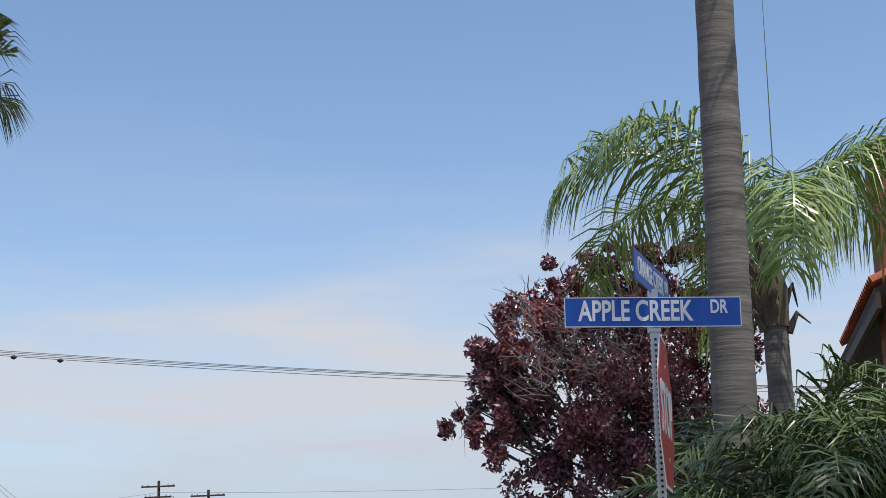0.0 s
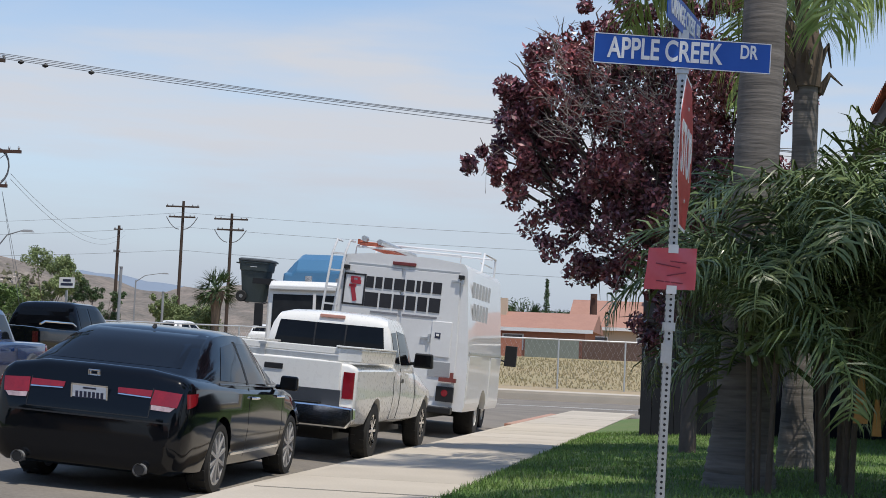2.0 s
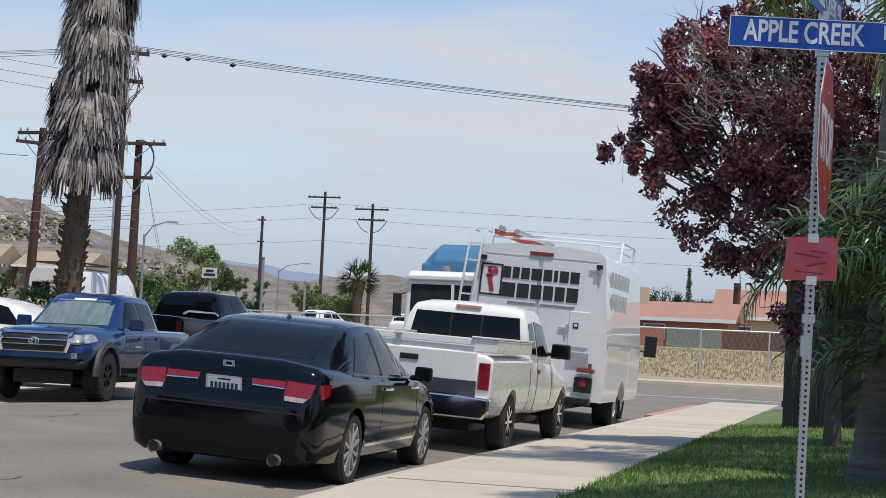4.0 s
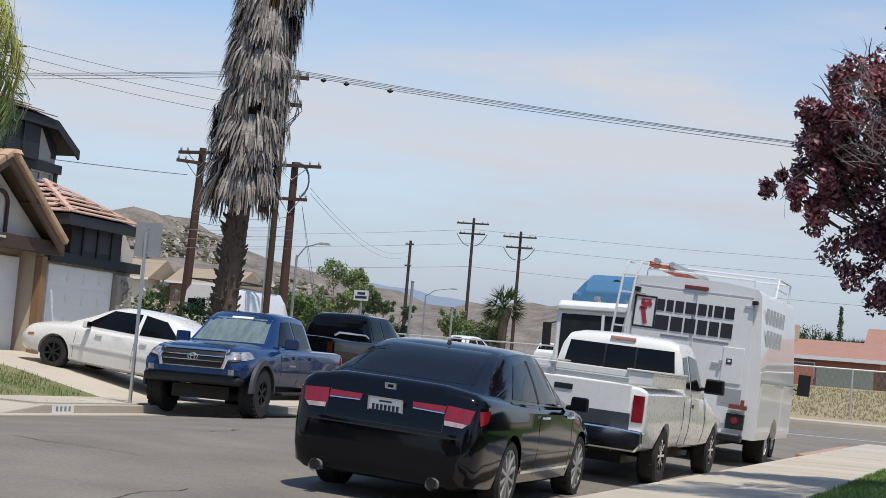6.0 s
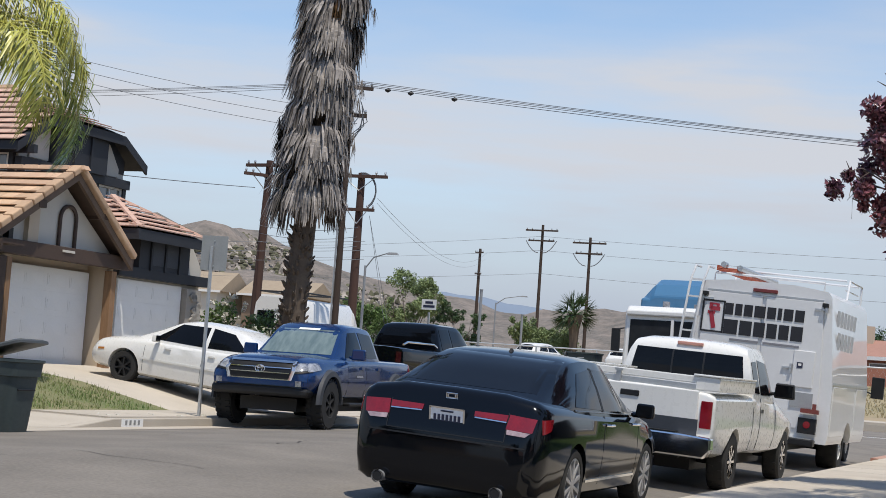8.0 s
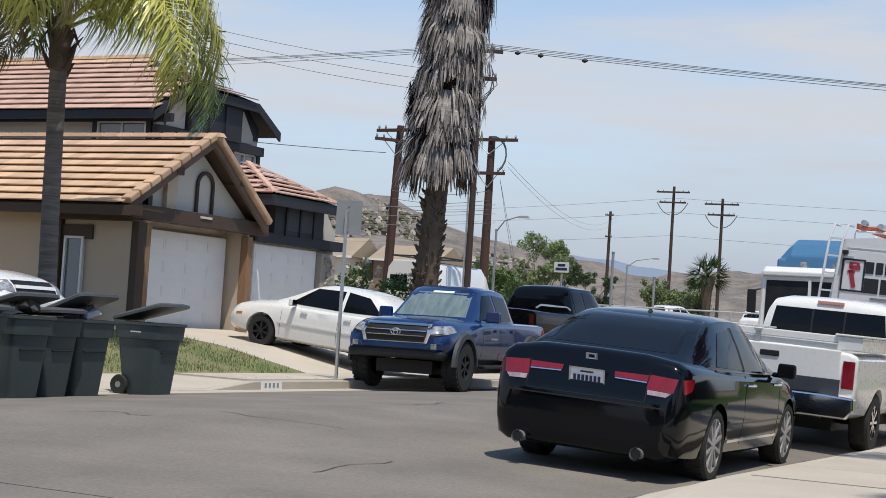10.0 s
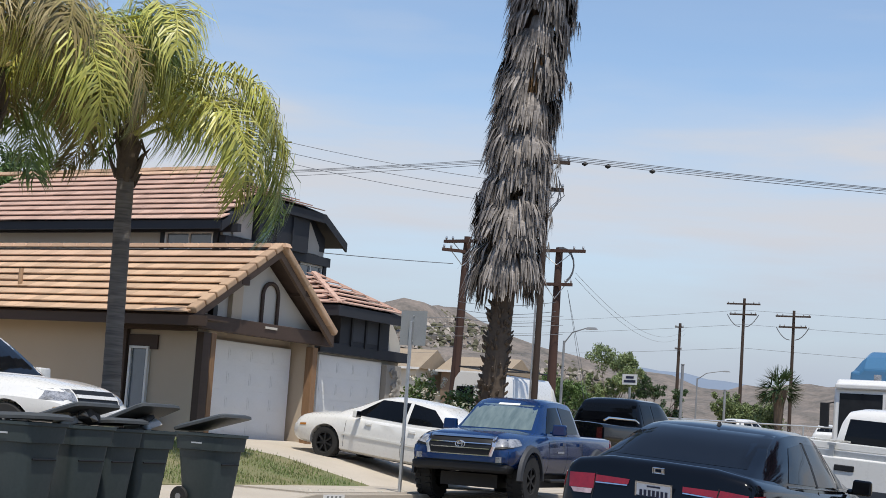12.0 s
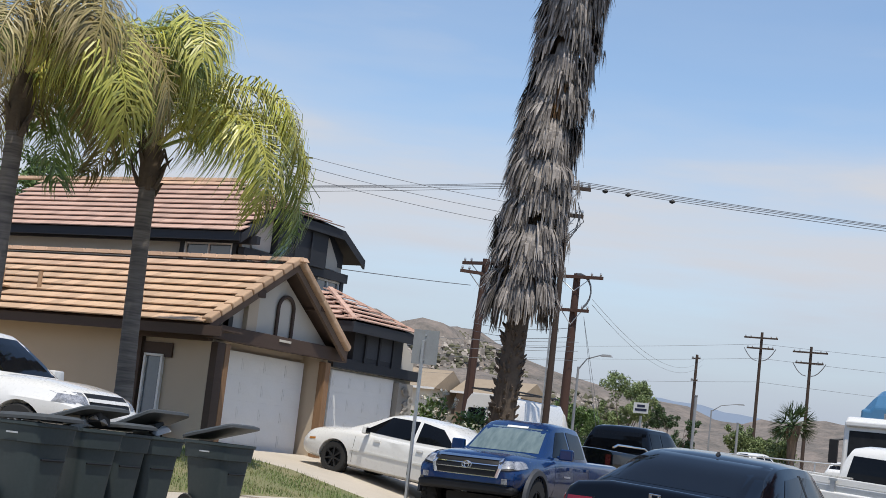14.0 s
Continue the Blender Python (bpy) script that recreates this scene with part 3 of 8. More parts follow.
def house_one():
    """One-storey beige house; local x towards the street, y along it, origin at the garage corner."""
    h = thing("house", GRID @ pose(-20.6, 25.62, 0.8), "single-storey beige stucco house with a brown-trimmed gable and tan tile roof", "house")
    W, EV, RG = 4.2, 2.42, 4.12
    mid, ov, D = W / 2, 0.74, 15.0
    yr = W + 0.12
    wl_ = Shape()
    wl_.prism([(-0.5, 0), (-D, 0), (-D, W), (-0.5, W)], -0.9, 2.42)
    part("wall", wl_, M_STUCCO, h, "smooth beige stucco wall")
    part("gable_wall", Shape().prism([(0.0, 2.42), (W, 2.42), (mid, 2.42 + mid * 0.70)], -0.15, 0.0, "x"), M_STUCCO2, h, "pale stucco gable")
    for y0_, y1_ in ((0.0, 0.62), (3.95, W)):
        part("garage_return", Shape().box(-0.25, (y0_ + y1_) / 2, 0.75, 0.5, y1_ - y0_, 3.3), M_STUCCO, h)
    part("garage_soffit", Shape().box(-0.25, mid, 2.33, 0.5, W - 0.01, 0.16), M_BROWN, h)
    garage_door(h, 0.72, 3.86, 2.08, -0.42, 4)
    # timber posts and beams
    for y, w in ((0.14, 0.26), (0.36, 0.16), (4.02, 0.19)):
        part("timber_post", Shape().box(0.07, y, 1.0, 0.2, w, 2.3), M_WOOD if w < 0.2 else M_BROWN, h, bev=0.01)
    part("beam", Shape().box(0.10, mid + 0.1, 2.36, 0.24, W + 0.7, 0.30), M_BROWN, h, "dark brown beam over the garage", bev=0.012)
    part("side_beam", Shape().box(-1.1, -0.10, 2.30, 2.3, 0.16, 0.30), M_BROWN, h, bev=0.012)
    part("corner_trim", Shape().box(-1.9, -0.05, 0.95, 0.28, 0.12, 2.6), M_BROWN, h)
    window(h, pose(-1.42, -0.03, 1.12, 0, 0, 0), 0.46, 1.32, M_WHITE, 1)
    for z_, d_ in ((1.9, 0.3), (0.25, 0.35)):
        part("corner_trim", Shape().box(-1.42, -0.02, z_, 0.9, 0.06, d_), M_BROWN, h)
    part("planter_box", Shape().box(-1.25, -0.2, 0.34, 0.85, 0.3, 0.26), mat("planter_red", (0.16, 0.035, 0.03), 0.6), h, bev=0.01)
    # blind arch in the gable
    ar = Shape()
    ya = mid + 0.25
    pth = [(0.04, ya - 0.28, 2.5), (0.04, ya - 0.28, 3.12)] + [(0.04, ya - 0.28 * math.cos(radians(a)), 3.12 + 0.28 * math.sin(radians(a))) for a in range(15, 180, 15)] + [(0.04, ya + 0.28, 3.12), (0.04, ya + 0.28, 2.5)]
    ar.tube(pth, 0.045, 6)
    part("arch_trim", ar, M_BROWN, h, "brown arched moulding")
    for y, sgn in ((mid - 1.15, -1), (mid + 1.15, 1)):
        if sgn < 0:
            part("gable_pilaster", Shape().box(0.06, y + 0.15, 2.85, 0.12, 0.34, 0.75), M_STUCCO, h)
        part("outrigger", Shape().box(0.19, y, 3.30, 0.46, 0.26, 0.17), M_BROWN, h, bev=0.01)
    # number board as plain bars
    part("number_board", Shape().box(0.23, mid + 0.1, 2.42, 0.02, 0.42, 0.05), M_STUCCO2, h)
    # roof: two slopes, fascia, barge boards
    k = (RG - EV) / (mid + ov)
    dl = math.hypot(mid + ov, RG - EV)
    up_l, up_r = ((0, (mid + ov) / dl, (RG - EV) / dl), (0, -(mid + ov) / dl, (RG - EV) / dl))
    M_RAKE = mat("rake_tile", (0.50, 0.34, 0.22), 0.85, other=(0.40, 0.26, 0.17), scale=1.5, fine=20, island=0.2)
    roof = Shape()
    roof.add(plane_slab([(0.36, -ov, EV), (0.36, mid, RG), (-D, mid, RG), (-D, -ov, EV)], 0.10).v, plane_slab([(0, 0, 0), (1, 0, 0), (1, 1, 0), (0, 1, 0)], 0.1).f)
    roof.add(plane_slab([(0.36, yr, EV + 0.1), (0.36, mid, RG), (-D, mid, RG), (-D, yr, EV + 0.1)], 0.10).v, plane_slab([(0, 0, 0), (1, 0, 0), (1, 1, 0), (0, 1, 0)], 0.1).f)
    rf = part("roof", roof, M_BROWN, h, "roof deck under tan concrete tiles")
    nu = int(dl / 0.345)
    tile_roof(rf, (0.39, -ov - 0.03, EV + 0.01), (-1, 0, 0), up_l, 44, nu, 0.34, 0.345, 300, M_TILE, M_TILES)
    dr = math.hypot(yr - mid, RG - EV - 0.1)
    tile_roof(rf, (0.39, yr + 0.03, EV + 0.11), (-1, 0, 0), (0, -(yr - mid) / dr, (RG - EV - 0.1) / dr), 10, int(dr / 0.345), 0.34, 0.345, 0, M_TILE, M_TILES)
    for s, y in ((1, -ov), (-1, yr)):
        bb = Shape().add(plane_slab([(0.41, y, EV - 0.02), (0.41, mid, RG - 0.02), (0.33, mid, RG - 0.02), (0.33, y, EV - 0.02)], 0.17).v, plane_slab([(0, 0, 0), (1, 0, 0), (1, 1, 0), (0, 1, 0)], 0.1).f)
        part("barge_board", bb, mat("barge_brown", (0.16, 0.11, 0.08), 0.8, other=(0.10, 0.07, 0.05), scale=3, fine=20), h)
        cap = Shape()
        nseg = 9
        for q in range(nseg):
            t = (q + 0.5) / nseg
            cap.box(0, 0, 0, 0.24, dl / nseg * 0.92, 0.14, Matrix.Translation((0.39, y + (mid - y) * t, EV + (RG - EV) * t + 0.09)) @ Matrix.Rotation(math.atan2(RG - EV, (mid - y)) if s > 0 else -math.atan2(RG - EV, (y - mid)), 4, "X"))
        o = part("rake_tile", cap, M_RAKE, rf, "row of rounded edge tiles")
        bevel(o, 0.03, 2)
    part("fascia", Shape().box(-7.1, -ov + 0.02, EV - 0.1, 15.8, 0.05, 0.2), M_BROWN, h)
    part("soffit", Shape().box(-7.1, -ov / 2, EV - 0.06, 15.8, ov, 0.03), M_BROWN, h)
    rdg = Shape()
    for q in range(38):
        rdg.box(0.4 - q * 0.4, mid, RG + 0.08, 0.42, 0.22, 0.09, taper=0.75)
    o = part("ridge_tile", rdg, M_TILES, rf, "row of ridge tiles")
    part("vent_pipe", Shape().tube([(-5.2, 0.15, 3.0), (-5.2, 0.15, 3.42)], 0.05, 8), mat("vent_tan", (0.42, 0.27, 0.16), 0.7), rf)
    part("roof_vent", Shape().box(-6.6, 0.2, 3.3, 0.26, 0.2, 0.34).box(-6.5, 0.12, 3.03, 1.0, 0.5, 0.04, pose(0, 0, 0)), mat("vent_tan", (0.42, 0.27, 0.16), 0.7), rf, "small tan roof vents")
    part("wall_lamp", Shape().box(0.08, 0.35, 2.62, 0.14, 0.14, 0.22), M_BLACK, h)


house_one()


def house_two():
    """Two-storey neighbour with dark trim; same axes, origin at its garage corner."""
    h = thing("house", GRID @ pose(-20.9, 30.35, 0.8), "two-storey pale stucco house with black timber trim and tile roofs", "house")
    part("wall", Shape().prism([(-14, 0.0), (0, 0.0), (0, 3.6), (-14, 3.6)], -0.6, 2.25), M_STUCCO2, h)
    garage_door(h, 0.05, 2.75, 2.05, 0.02, 4)
    st = part("stone_pier", Shape().box(0.05, 3.1, 0.95, 0.3, 0.66, 2.1), mat("stone_mortar", (0.33, 0.3, 0.26), 0.9), h, "pier faced with rough field stones")
    rnd = random.Random(8)
    for k in range(30):
        y, z = 2.86 + rnd.random() * 0.48, 0.1 + rnd.random() * 1.8
        s = rnd.uniform(0.09, 0.15)
        sh = Shape().prism([(s * math.cos(a) * rnd.uniform(0.75, 1.1), s * math.sin(a) * rnd.uniform(0.6, 0.95)) for a in [k2 * 1.047 for k2 in range(6)]], 0, 0.06, "x")
        part("stone", sh, mat("field_stone", (0.40, 0.37, 0.32), 0.9, other=(0.27, 0.24, 0.21), rand=0.2), st, m=pose(0.19, y, z))
    part("band_beam", Shape().box(0.08, 1.75, 2.22, 0.3, 3.9, 0.24), M_DARKBLUE, h, bev=0.01)
    # dark bay over the garage, with a small white gable panel
    part("bay", Shape().box(0.06, 1.66, 2.78, 0.32, 2.15, 0.95), M_DARKBLUE, h, "black timber-clad bay")
    for y in (1.05, 1.66, 2.27):
        part("bay_batten", Shape().box(0.24, y, 2.78, 0.05, 0.07, 0.95), M_DARKBLUE, h)
    for y in (1.355, 1.965):
        part("bay_panel", Shape().box(0.225, y, 2.80, 0.012, 0.5, 0.72), mat("bay_slate", (0.045, 0.05, 0.062), 0.55), h)
    part("gable_panel", Shape().prism([(2.76, 2.35), (3.55, 2.35), (3.55, 2.55), (2.95, 3.2), (2.76, 3.2)], 0.0, 0.06, "x"), M_STUCCO2, h)
    # lower roof: a hip whose short eave faces the street
    A, B, P, R = Vector((0.6, -0.1, 3.16)), Vector((0.6, 2.75, 3.16)), Vector((-1.55, 1.85, 4.06)), Vector((-3.8, 1.85, 4.06))
    A2, B2 = Vector((-3.8, -0.1, 3.16)), Vector((-3.8, 3.3, 3.16))
    lo = Shape()
    for q in ((A, B, P), (A, P, R, A2), (B, P, R, B2)):
        sl = plane_slab([tuple(v) for v in q], 0.12)
        lo.add(sl.v, sl.f)
    lr = part("lower_roof", lo, M_DARKBLUE, h, "lower hipped roof with rosy tiles")
    def inside(tri):
        def test(p):
            sg = [(tri[(i + 1) % len(tri)].x - tri[i].x) * (p.y - tri[i].y) - (tri[(i + 1) % len(tri)].y - tri[i].y) * (p.x - tri[i].x) for i in range(len(tri))]
            return min(sg) > -0.12 or max(sg) < 0.12
        return test
    tile_roof(lr, A + Vector((0.03, 0, 0.01)), (0, 1, 0), (P - Vector((0.6, 1.85, 3.16))).normalized(), 9, 7, 0.34, 0.34, 60, M_TILE2, M_TILES, inside((A, B, P)))
    tile_roof(lr, A + Vector((0, -0.03, 0.01)), (-1, 0, 0), (P - Vector((-1.55, -0.1, 3.16))).normalized(), 13, 6, 0.34, 0.34, 70, M_TILE2, M_TILES, inside((A, P, R, A2)))
    for e0, e1 in ((A, P), (B, P)):
        d = e1 - e0
        for k in range(7):
            m_ = Matrix.Translation(e0 + d * ((k + 0.5) / 7) + Vector((0, 0, 0.10))) @ d.to_track_quat("X", "Z").to_matrix().to_4x4()
            part("hip_tile", Shape().box(0, 0, 0, d.length / 7 * 1.04, 0.14, 0.05, taper=0.8), M_TILE2, lr, m=m_)
    part("fascia", Shape().box(0.62, 1.32, 3.06, 0.06, 2.95, 0.24), M_DARKBLUE, h)
    part("fascia", Shape().box(-1.6, -0.11, 3.06, 4.4, 0.06, 0.24), M_DARKBLUE, h)
    # upper storey
    x1, y0, y1 = -3.75, 0.95, 5.4
    ym = (y0 + y1) / 2
    part("upper_wall", Shape().prism([(x1, y0), (x1, y1), (-13, y1), (-13, y0)], 2.2, 5.25), M_STUCCO2, h)
    part("upper_gable", Shape().prism([(y0, 5.1), (y1, 5.1), (y1, 5.45), (ym + 1.6, 5.94), (ym - 1.45, 5.94), (y0, 5.32)], x1 - 0.1, x1 + 0.02, "x"), M_DARKBLUE, h, "black gable panel")
    part("gable_bay", Shape().box(x1 + 0.12, ym, 5.44, 0.28, 2.2, 1.05), M_DARKBLUE, h)
    for y in (ym - 0.35, ym + 0.35):
        part("bay_batten", Shape().box(x1 + 0.28, y, 5.35, 0.05, 0.07, 0.9), M_DARKBLUE, h)
    for sg in (-1, 1):
        part("gable_panel", Shape().prism([(ym + sg * 1.14, 4.98), (ym + sg * 1.9, 4.98), (ym + sg * 1.9, 5.2), (ym + sg * 1.42, 5.8), (ym + sg * 1.14, 5.84)], x1 + 0.02, x1 + 0.07, "x"), M_STUCCO2, h)
    part("band_beam", Shape().box(x1 + 0.08, ym, 4.82, 0.2, y1 - y0 + 0.2, 0.24), M_DARKBLUE, h)
    part("band_beam", Shape().box(-8, y0 - 0.06, 5.12, 9.6, 0.14, 0.2), M_DARKBLUE, h)
    for y in (y0 + 0.06, y0 + 1.5, y1 - 0.06, y1 - 1.3):
        part("corner_board", Shape().box(x1 + 0.06, y, 3.9, 0.14, 0.14, 2.0), M_DARKBLUE, h)
    window(h, pose(x1 + 0.03, y0 + 0.78, 4.2, 0, 0, 90), 1.2, 1.0, M_WHITE, 2)
    window(h, pose(x1 + 0.03, y1 - 0.68, 4.1, 0, 0, 90), 1.05, 1.15, M_WHITE, 2)
    window(h, pose(x1 - 1.0, y0 - 0.03, 4.66, 0, 0, 0), 1.5, 0.7, M_WHITE, 2)
    fr = Shape()
    for x, z, sx, sz in ((0, 0.5, 1.8, 0.14), (0, -0.5, 1.8, 0.14), (0.85, 0, 0.14, 1.1), (-0.85, 0, 0.14, 1.1)):
        fr.box(x1 - 1.0 + x, y0 - 0.05, 4.60 + z, sx, 0.1, sz)
    part("window_surround", fr, M_DARKBLUE, h)
    ov, EV, RG = 0.55, 5.22, 7.02
    xr, HZ, HW, HB, EV2 = x1 + 0.36, 6.06, 1.57, 2.4, 5.42
    HL, HR = 1.48, 1.66          # half widths of the clipped end, on either slope
    q = [(xr, y0 - ov, EV), (xr, ym - HL, HZ), (xr - HB, ym, RG), (-13, ym, RG), (-13, y0 - ov, EV)]
    q2 = [(xr, y1 + ov, EV2), (xr, ym + HR, HZ), (xr - HB, ym, RG), (-13, ym, RG), (-13, y1 + ov, EV2)]
    q3 = [(xr, ym - HL, HZ), (xr, ym + HR, HZ), (xr - HB, ym, RG)]
    rf = Shape()
    for p in (q, q2, q3):
        s_ = plane_slab(p, 0.14)
        rf.add(s_.v, s_.f)
    ur = part("upper_roof", rf, M_DARKBLUE, h, "upper roof with rosy tan tiles and a clipped gable")
    dl = math.hypot(ym - y0 + ov, RG - EV)
    def clip_l(p):
        t = (p.z - EV) / (RG - EV)
        return t < 0.5 or p.x < xr - (t - 0.49) / 0.51 * HB - 0.05
    tile_roof(ur, (xr + 0.04, y0 - ov - 0.03, EV + 0.01), (-1, 0, 0), (0, (ym - y0 + ov) / dl, (RG - EV) / dl), 28, int(dl / 0.33), 0.34, 0.33, 240, M_TILE2, M_TILES, clip_l)
    hd = Vector((-HB, 0, RG - HZ)).normalized()
    def clip_h(p):
        t = (p.z - EV) / (RG - EV)
        return abs(p.y - ym) < HW * (1 - (t - 0.49) / 0.51) + 0.08
    tile_roof(ur, (xr + 0.04, ym - 1.9, HZ + 0.01), (0, 1, 0), hd, 12, 8, 0.34, 0.33, 60, M_TILE2, M_TILES, clip_h)
    for p, r_ in (((xr + 0.03, y0 - ov, EV), (xr + 0.03, ym - HL, HZ)), ((xr + 0.03, y1 + ov, EV2), (xr + 0.03, ym + HR, HZ)), ((xr + 0.03, ym - HL, HZ), (xr + 0.03, ym + HR, HZ))):
        sh = Shape().add([p, r_, (r_[0], r_[1], r_[2] - 0.24), (p[0], p[1], p[2] - 0.24), (p[0] - 0.06, p[1], p[2]), (r_[0] - 0.06, r_[1], r_[2]), (r_[0] - 0.06, r_[1], r_[2] - 0.24), (p[0] - 0.06, p[1], p[2] - 0.24)],
                         [(0, 1, 2, 3), (7, 6, 5, 4), (0, 4, 5, 1), (1, 5, 6, 2), (2, 6, 7, 3), (3, 7, 4, 0)])
        part("barge_board", sh, M_DARKBLUE, h)
    part("fascia", Shape().box((xr - 13) / 2, y0 - ov, EV - 0.08, xr + 13, 0.06, 0.22), M_DARKBLUE, h)
    rdg = Shape()
    for k in range(24):
        rdg.box(xr - HB - 0.2 - k * 0.4, ym, RG + 0.08, 0.42, 0.22, 0.09, taper=0.75)
    part("ridge_tile", rdg, M_TILES, ur)


house_two()


def house_right():
    """The corner of the neighbour's house beside the palms, with a brick chimney."""
    h = thing("house", GRID @ pose(2.15, 21.8, 0.62), "house corner with terracotta barrel tiles and a red chimney", "house")
    # the wall's brown is darkened: shade under the eaves is put into the colour
    part("wall", Shape().prism([(0.9, 0.3), (9, 0.3), (9, 9), (0.9, 9)], -0.7, 5.0), mat("stucco_brown_shaded", (0.085, 0.058, 0.045), 0.9, other=(0.06, 0.042, 0.034)), h, "brown stucco wall, darkened in colour for the shade under the eaves")
    roof = part("roof", plane_slab([(0.25, -0.4, 5.0), (9.5, -0.4, 9.25), (9.5, 9.5, 9.25), (0.25, 9.5, 5.0)], 0.14), M_BROWN, h)
    TERRA = mat("terracotta", (0.42, 0.11, 0.055), 0.75, other=(0.34, 0.085, 0.04), scale=3, fine=20, rand=0.15)
    k = math.hypot(9.25, 4.25)
    ux, uz = 9.25 / k, 4.25 / k
    me = Shape()
    ring0 = [(0.085 * math.cos(radians(a)), 0, 0.085 * math.sin(radians(a))) for a in range(0, 181, 30)]
    ring1 = [(0.105 * math.cos(radians(a)), 0.45, 0.105 * math.sin(radians(a))) for a in range(0, 181, 30)]
    me.loft([ring1, ring0])
    tile = me.mesh("tile", TERRA, smooth=60)
    rot = Matrix(((0, -ux, -uz), (1, 0, 0), (0, -uz, ux))).to_4x4()
    for i in range(26):
        for j in range(10):
            d = 0.05 + j * 0.4
            part("tile", tile, None, roof, m=Matrix.Translation((0.2 + ux * (d + 0.42), -0.45 + i * 0.2, 5.02 + uz * (d + 0.42) + 0.03)) @ rot)
    part("fascia", Shape().box(0.28, 4.5, 4.85, 0.06, 10, 0.28), M_BROWN, h)
    ch = part("chimney", Shape().box(0.82, 1.8, 5.8, 0.5, 0.8, 3.4), mat("chimney_red", (0.27, 0.085, 0.055), 0.85, other=(0.2, 0.06, 0.04), scale=4, fine=30), h, "terracotta-coloured chimney")
    part("chimney_cap", Shape().box(0.82, 1.8, 7.44, 0.58, 0.9, 0.12).box(0.82, 1.8, 7.6, 0.26, 0.26, 0.26), M_STUCCO, ch)
    part("lower_roof", plane_slab([(0.8, -0.7, 3.6), (4, -0.7, 4.6), (4, 0.32, 4.6), (0.8, 0.32, 3.6)], 0.2), TERRA, h)


house_right()

# ---- vehicles ----
from mathutils.bvhtree import BVHTree


def smooth_rows(rows, steps=4):
    """Stations joined by a soft curve."""
    out = []
    for i in range(len(rows) - 1):
        p0, p1, p2, p3 = rows[max(i - 1, 0)], rows[i], rows[i + 1], rows[min(i + 2, len(rows) - 1)]
        for k in range(steps):
            t = k / steps
            row = []
            for a, b, c, d in zip(p0, p1, p2, p3):
                m1, m2 = (c - a) * 0.35, (d - b) * 0.35
                h = (2 * t**3 - 3 * t**2 + 1) * b + (t**3 - 2 * t**2 + t) * m1 + (-2 * t**3 + 3 * t**2) * c + (t**3 - t**2) * m2
                row.append(min(max(h, min(b, c)), max(b, c)))
            out.append(tuple(row))
    out.append(tuple(rows[-1]))
    return out


def body_ring(x, zb, zbelt, ztop, wb, wm, wt):
    h = zbelt - zb
    half = [(0.0, zb), (wb * 0.88, zb), (wb, zb + 0.05), (wm * 0.985, zb + h * 0.3), (wm, zb + h * 0.52), (wm * 0.992, zb + h * 0.72),
            (wt + 0.01, zbelt - 0.05), (wt - 0.02, zbelt - 0.005), (wt - 0.09, zbelt + (ztop - zbelt) * 0.45), (wt * 0.55, ztop - 0.006), (0.0, ztop)]
    ring = [(x, y, z) for y, z in half] + [(x, -y, z) for y, z in half[-2:0:-1]]
    return ring


def cabin_ring(x, zbelt, zr, wb, wr):
    d = max(zr - zbelt, 0.004)
    half = [(wb, zbelt - 0.06), (wb - 0.005, zbelt), (wb + (wr - wb) * 0.45, zbelt + d * 0.42), (wr + 0.012, zbelt + d * 0.82), (wr - 0.03, zbelt + d * 0.93),
            (wr * 0.78, zbelt + d * 0.985), (wr * 0.4, zbelt + d * 1.005), (0.0, zbelt + d * 1.01)]
    return [(x, y, z) for y, z in half] + [(x, -y, z) for y, z in half[-2::-1]]


def carve(ob, cutters):
    """Cuts shapes out of a mesh for good."""
    tools = []
    for sh in cutters:
        c = new("cutter", sh.mesh("cutter", M_BLACK))
        c.matrix_basis = Matrix.Identity(4)
        md = ob.modifiers.new("cut", "BOOLEAN")
        md.object, md.operation, md.solver = c, "DIFFERENCE", "EXACT"
        tools.append(c)
    keep, ob.parent = ob.parent, None
    basis, ob.matrix_basis = ob.matrix_basis.copy(), Matrix.Identity(4)
    bpy.context.view_layer.update()
    me = bpy.data.meshes.new_from_object(ob.evaluated_get(bpy.context.evaluated_depsgraph_get()))
    ob.modifiers.clear()
    ob.data = me
    ob.parent, ob.matrix_basis = keep, basis
    for c in tools:
        bpy.data.objects.remove(c)
    me.polygons.foreach_set("use_smooth", [True] * len(me.polygons))
    me.set_sharp_from_angle(angle=radians(32))


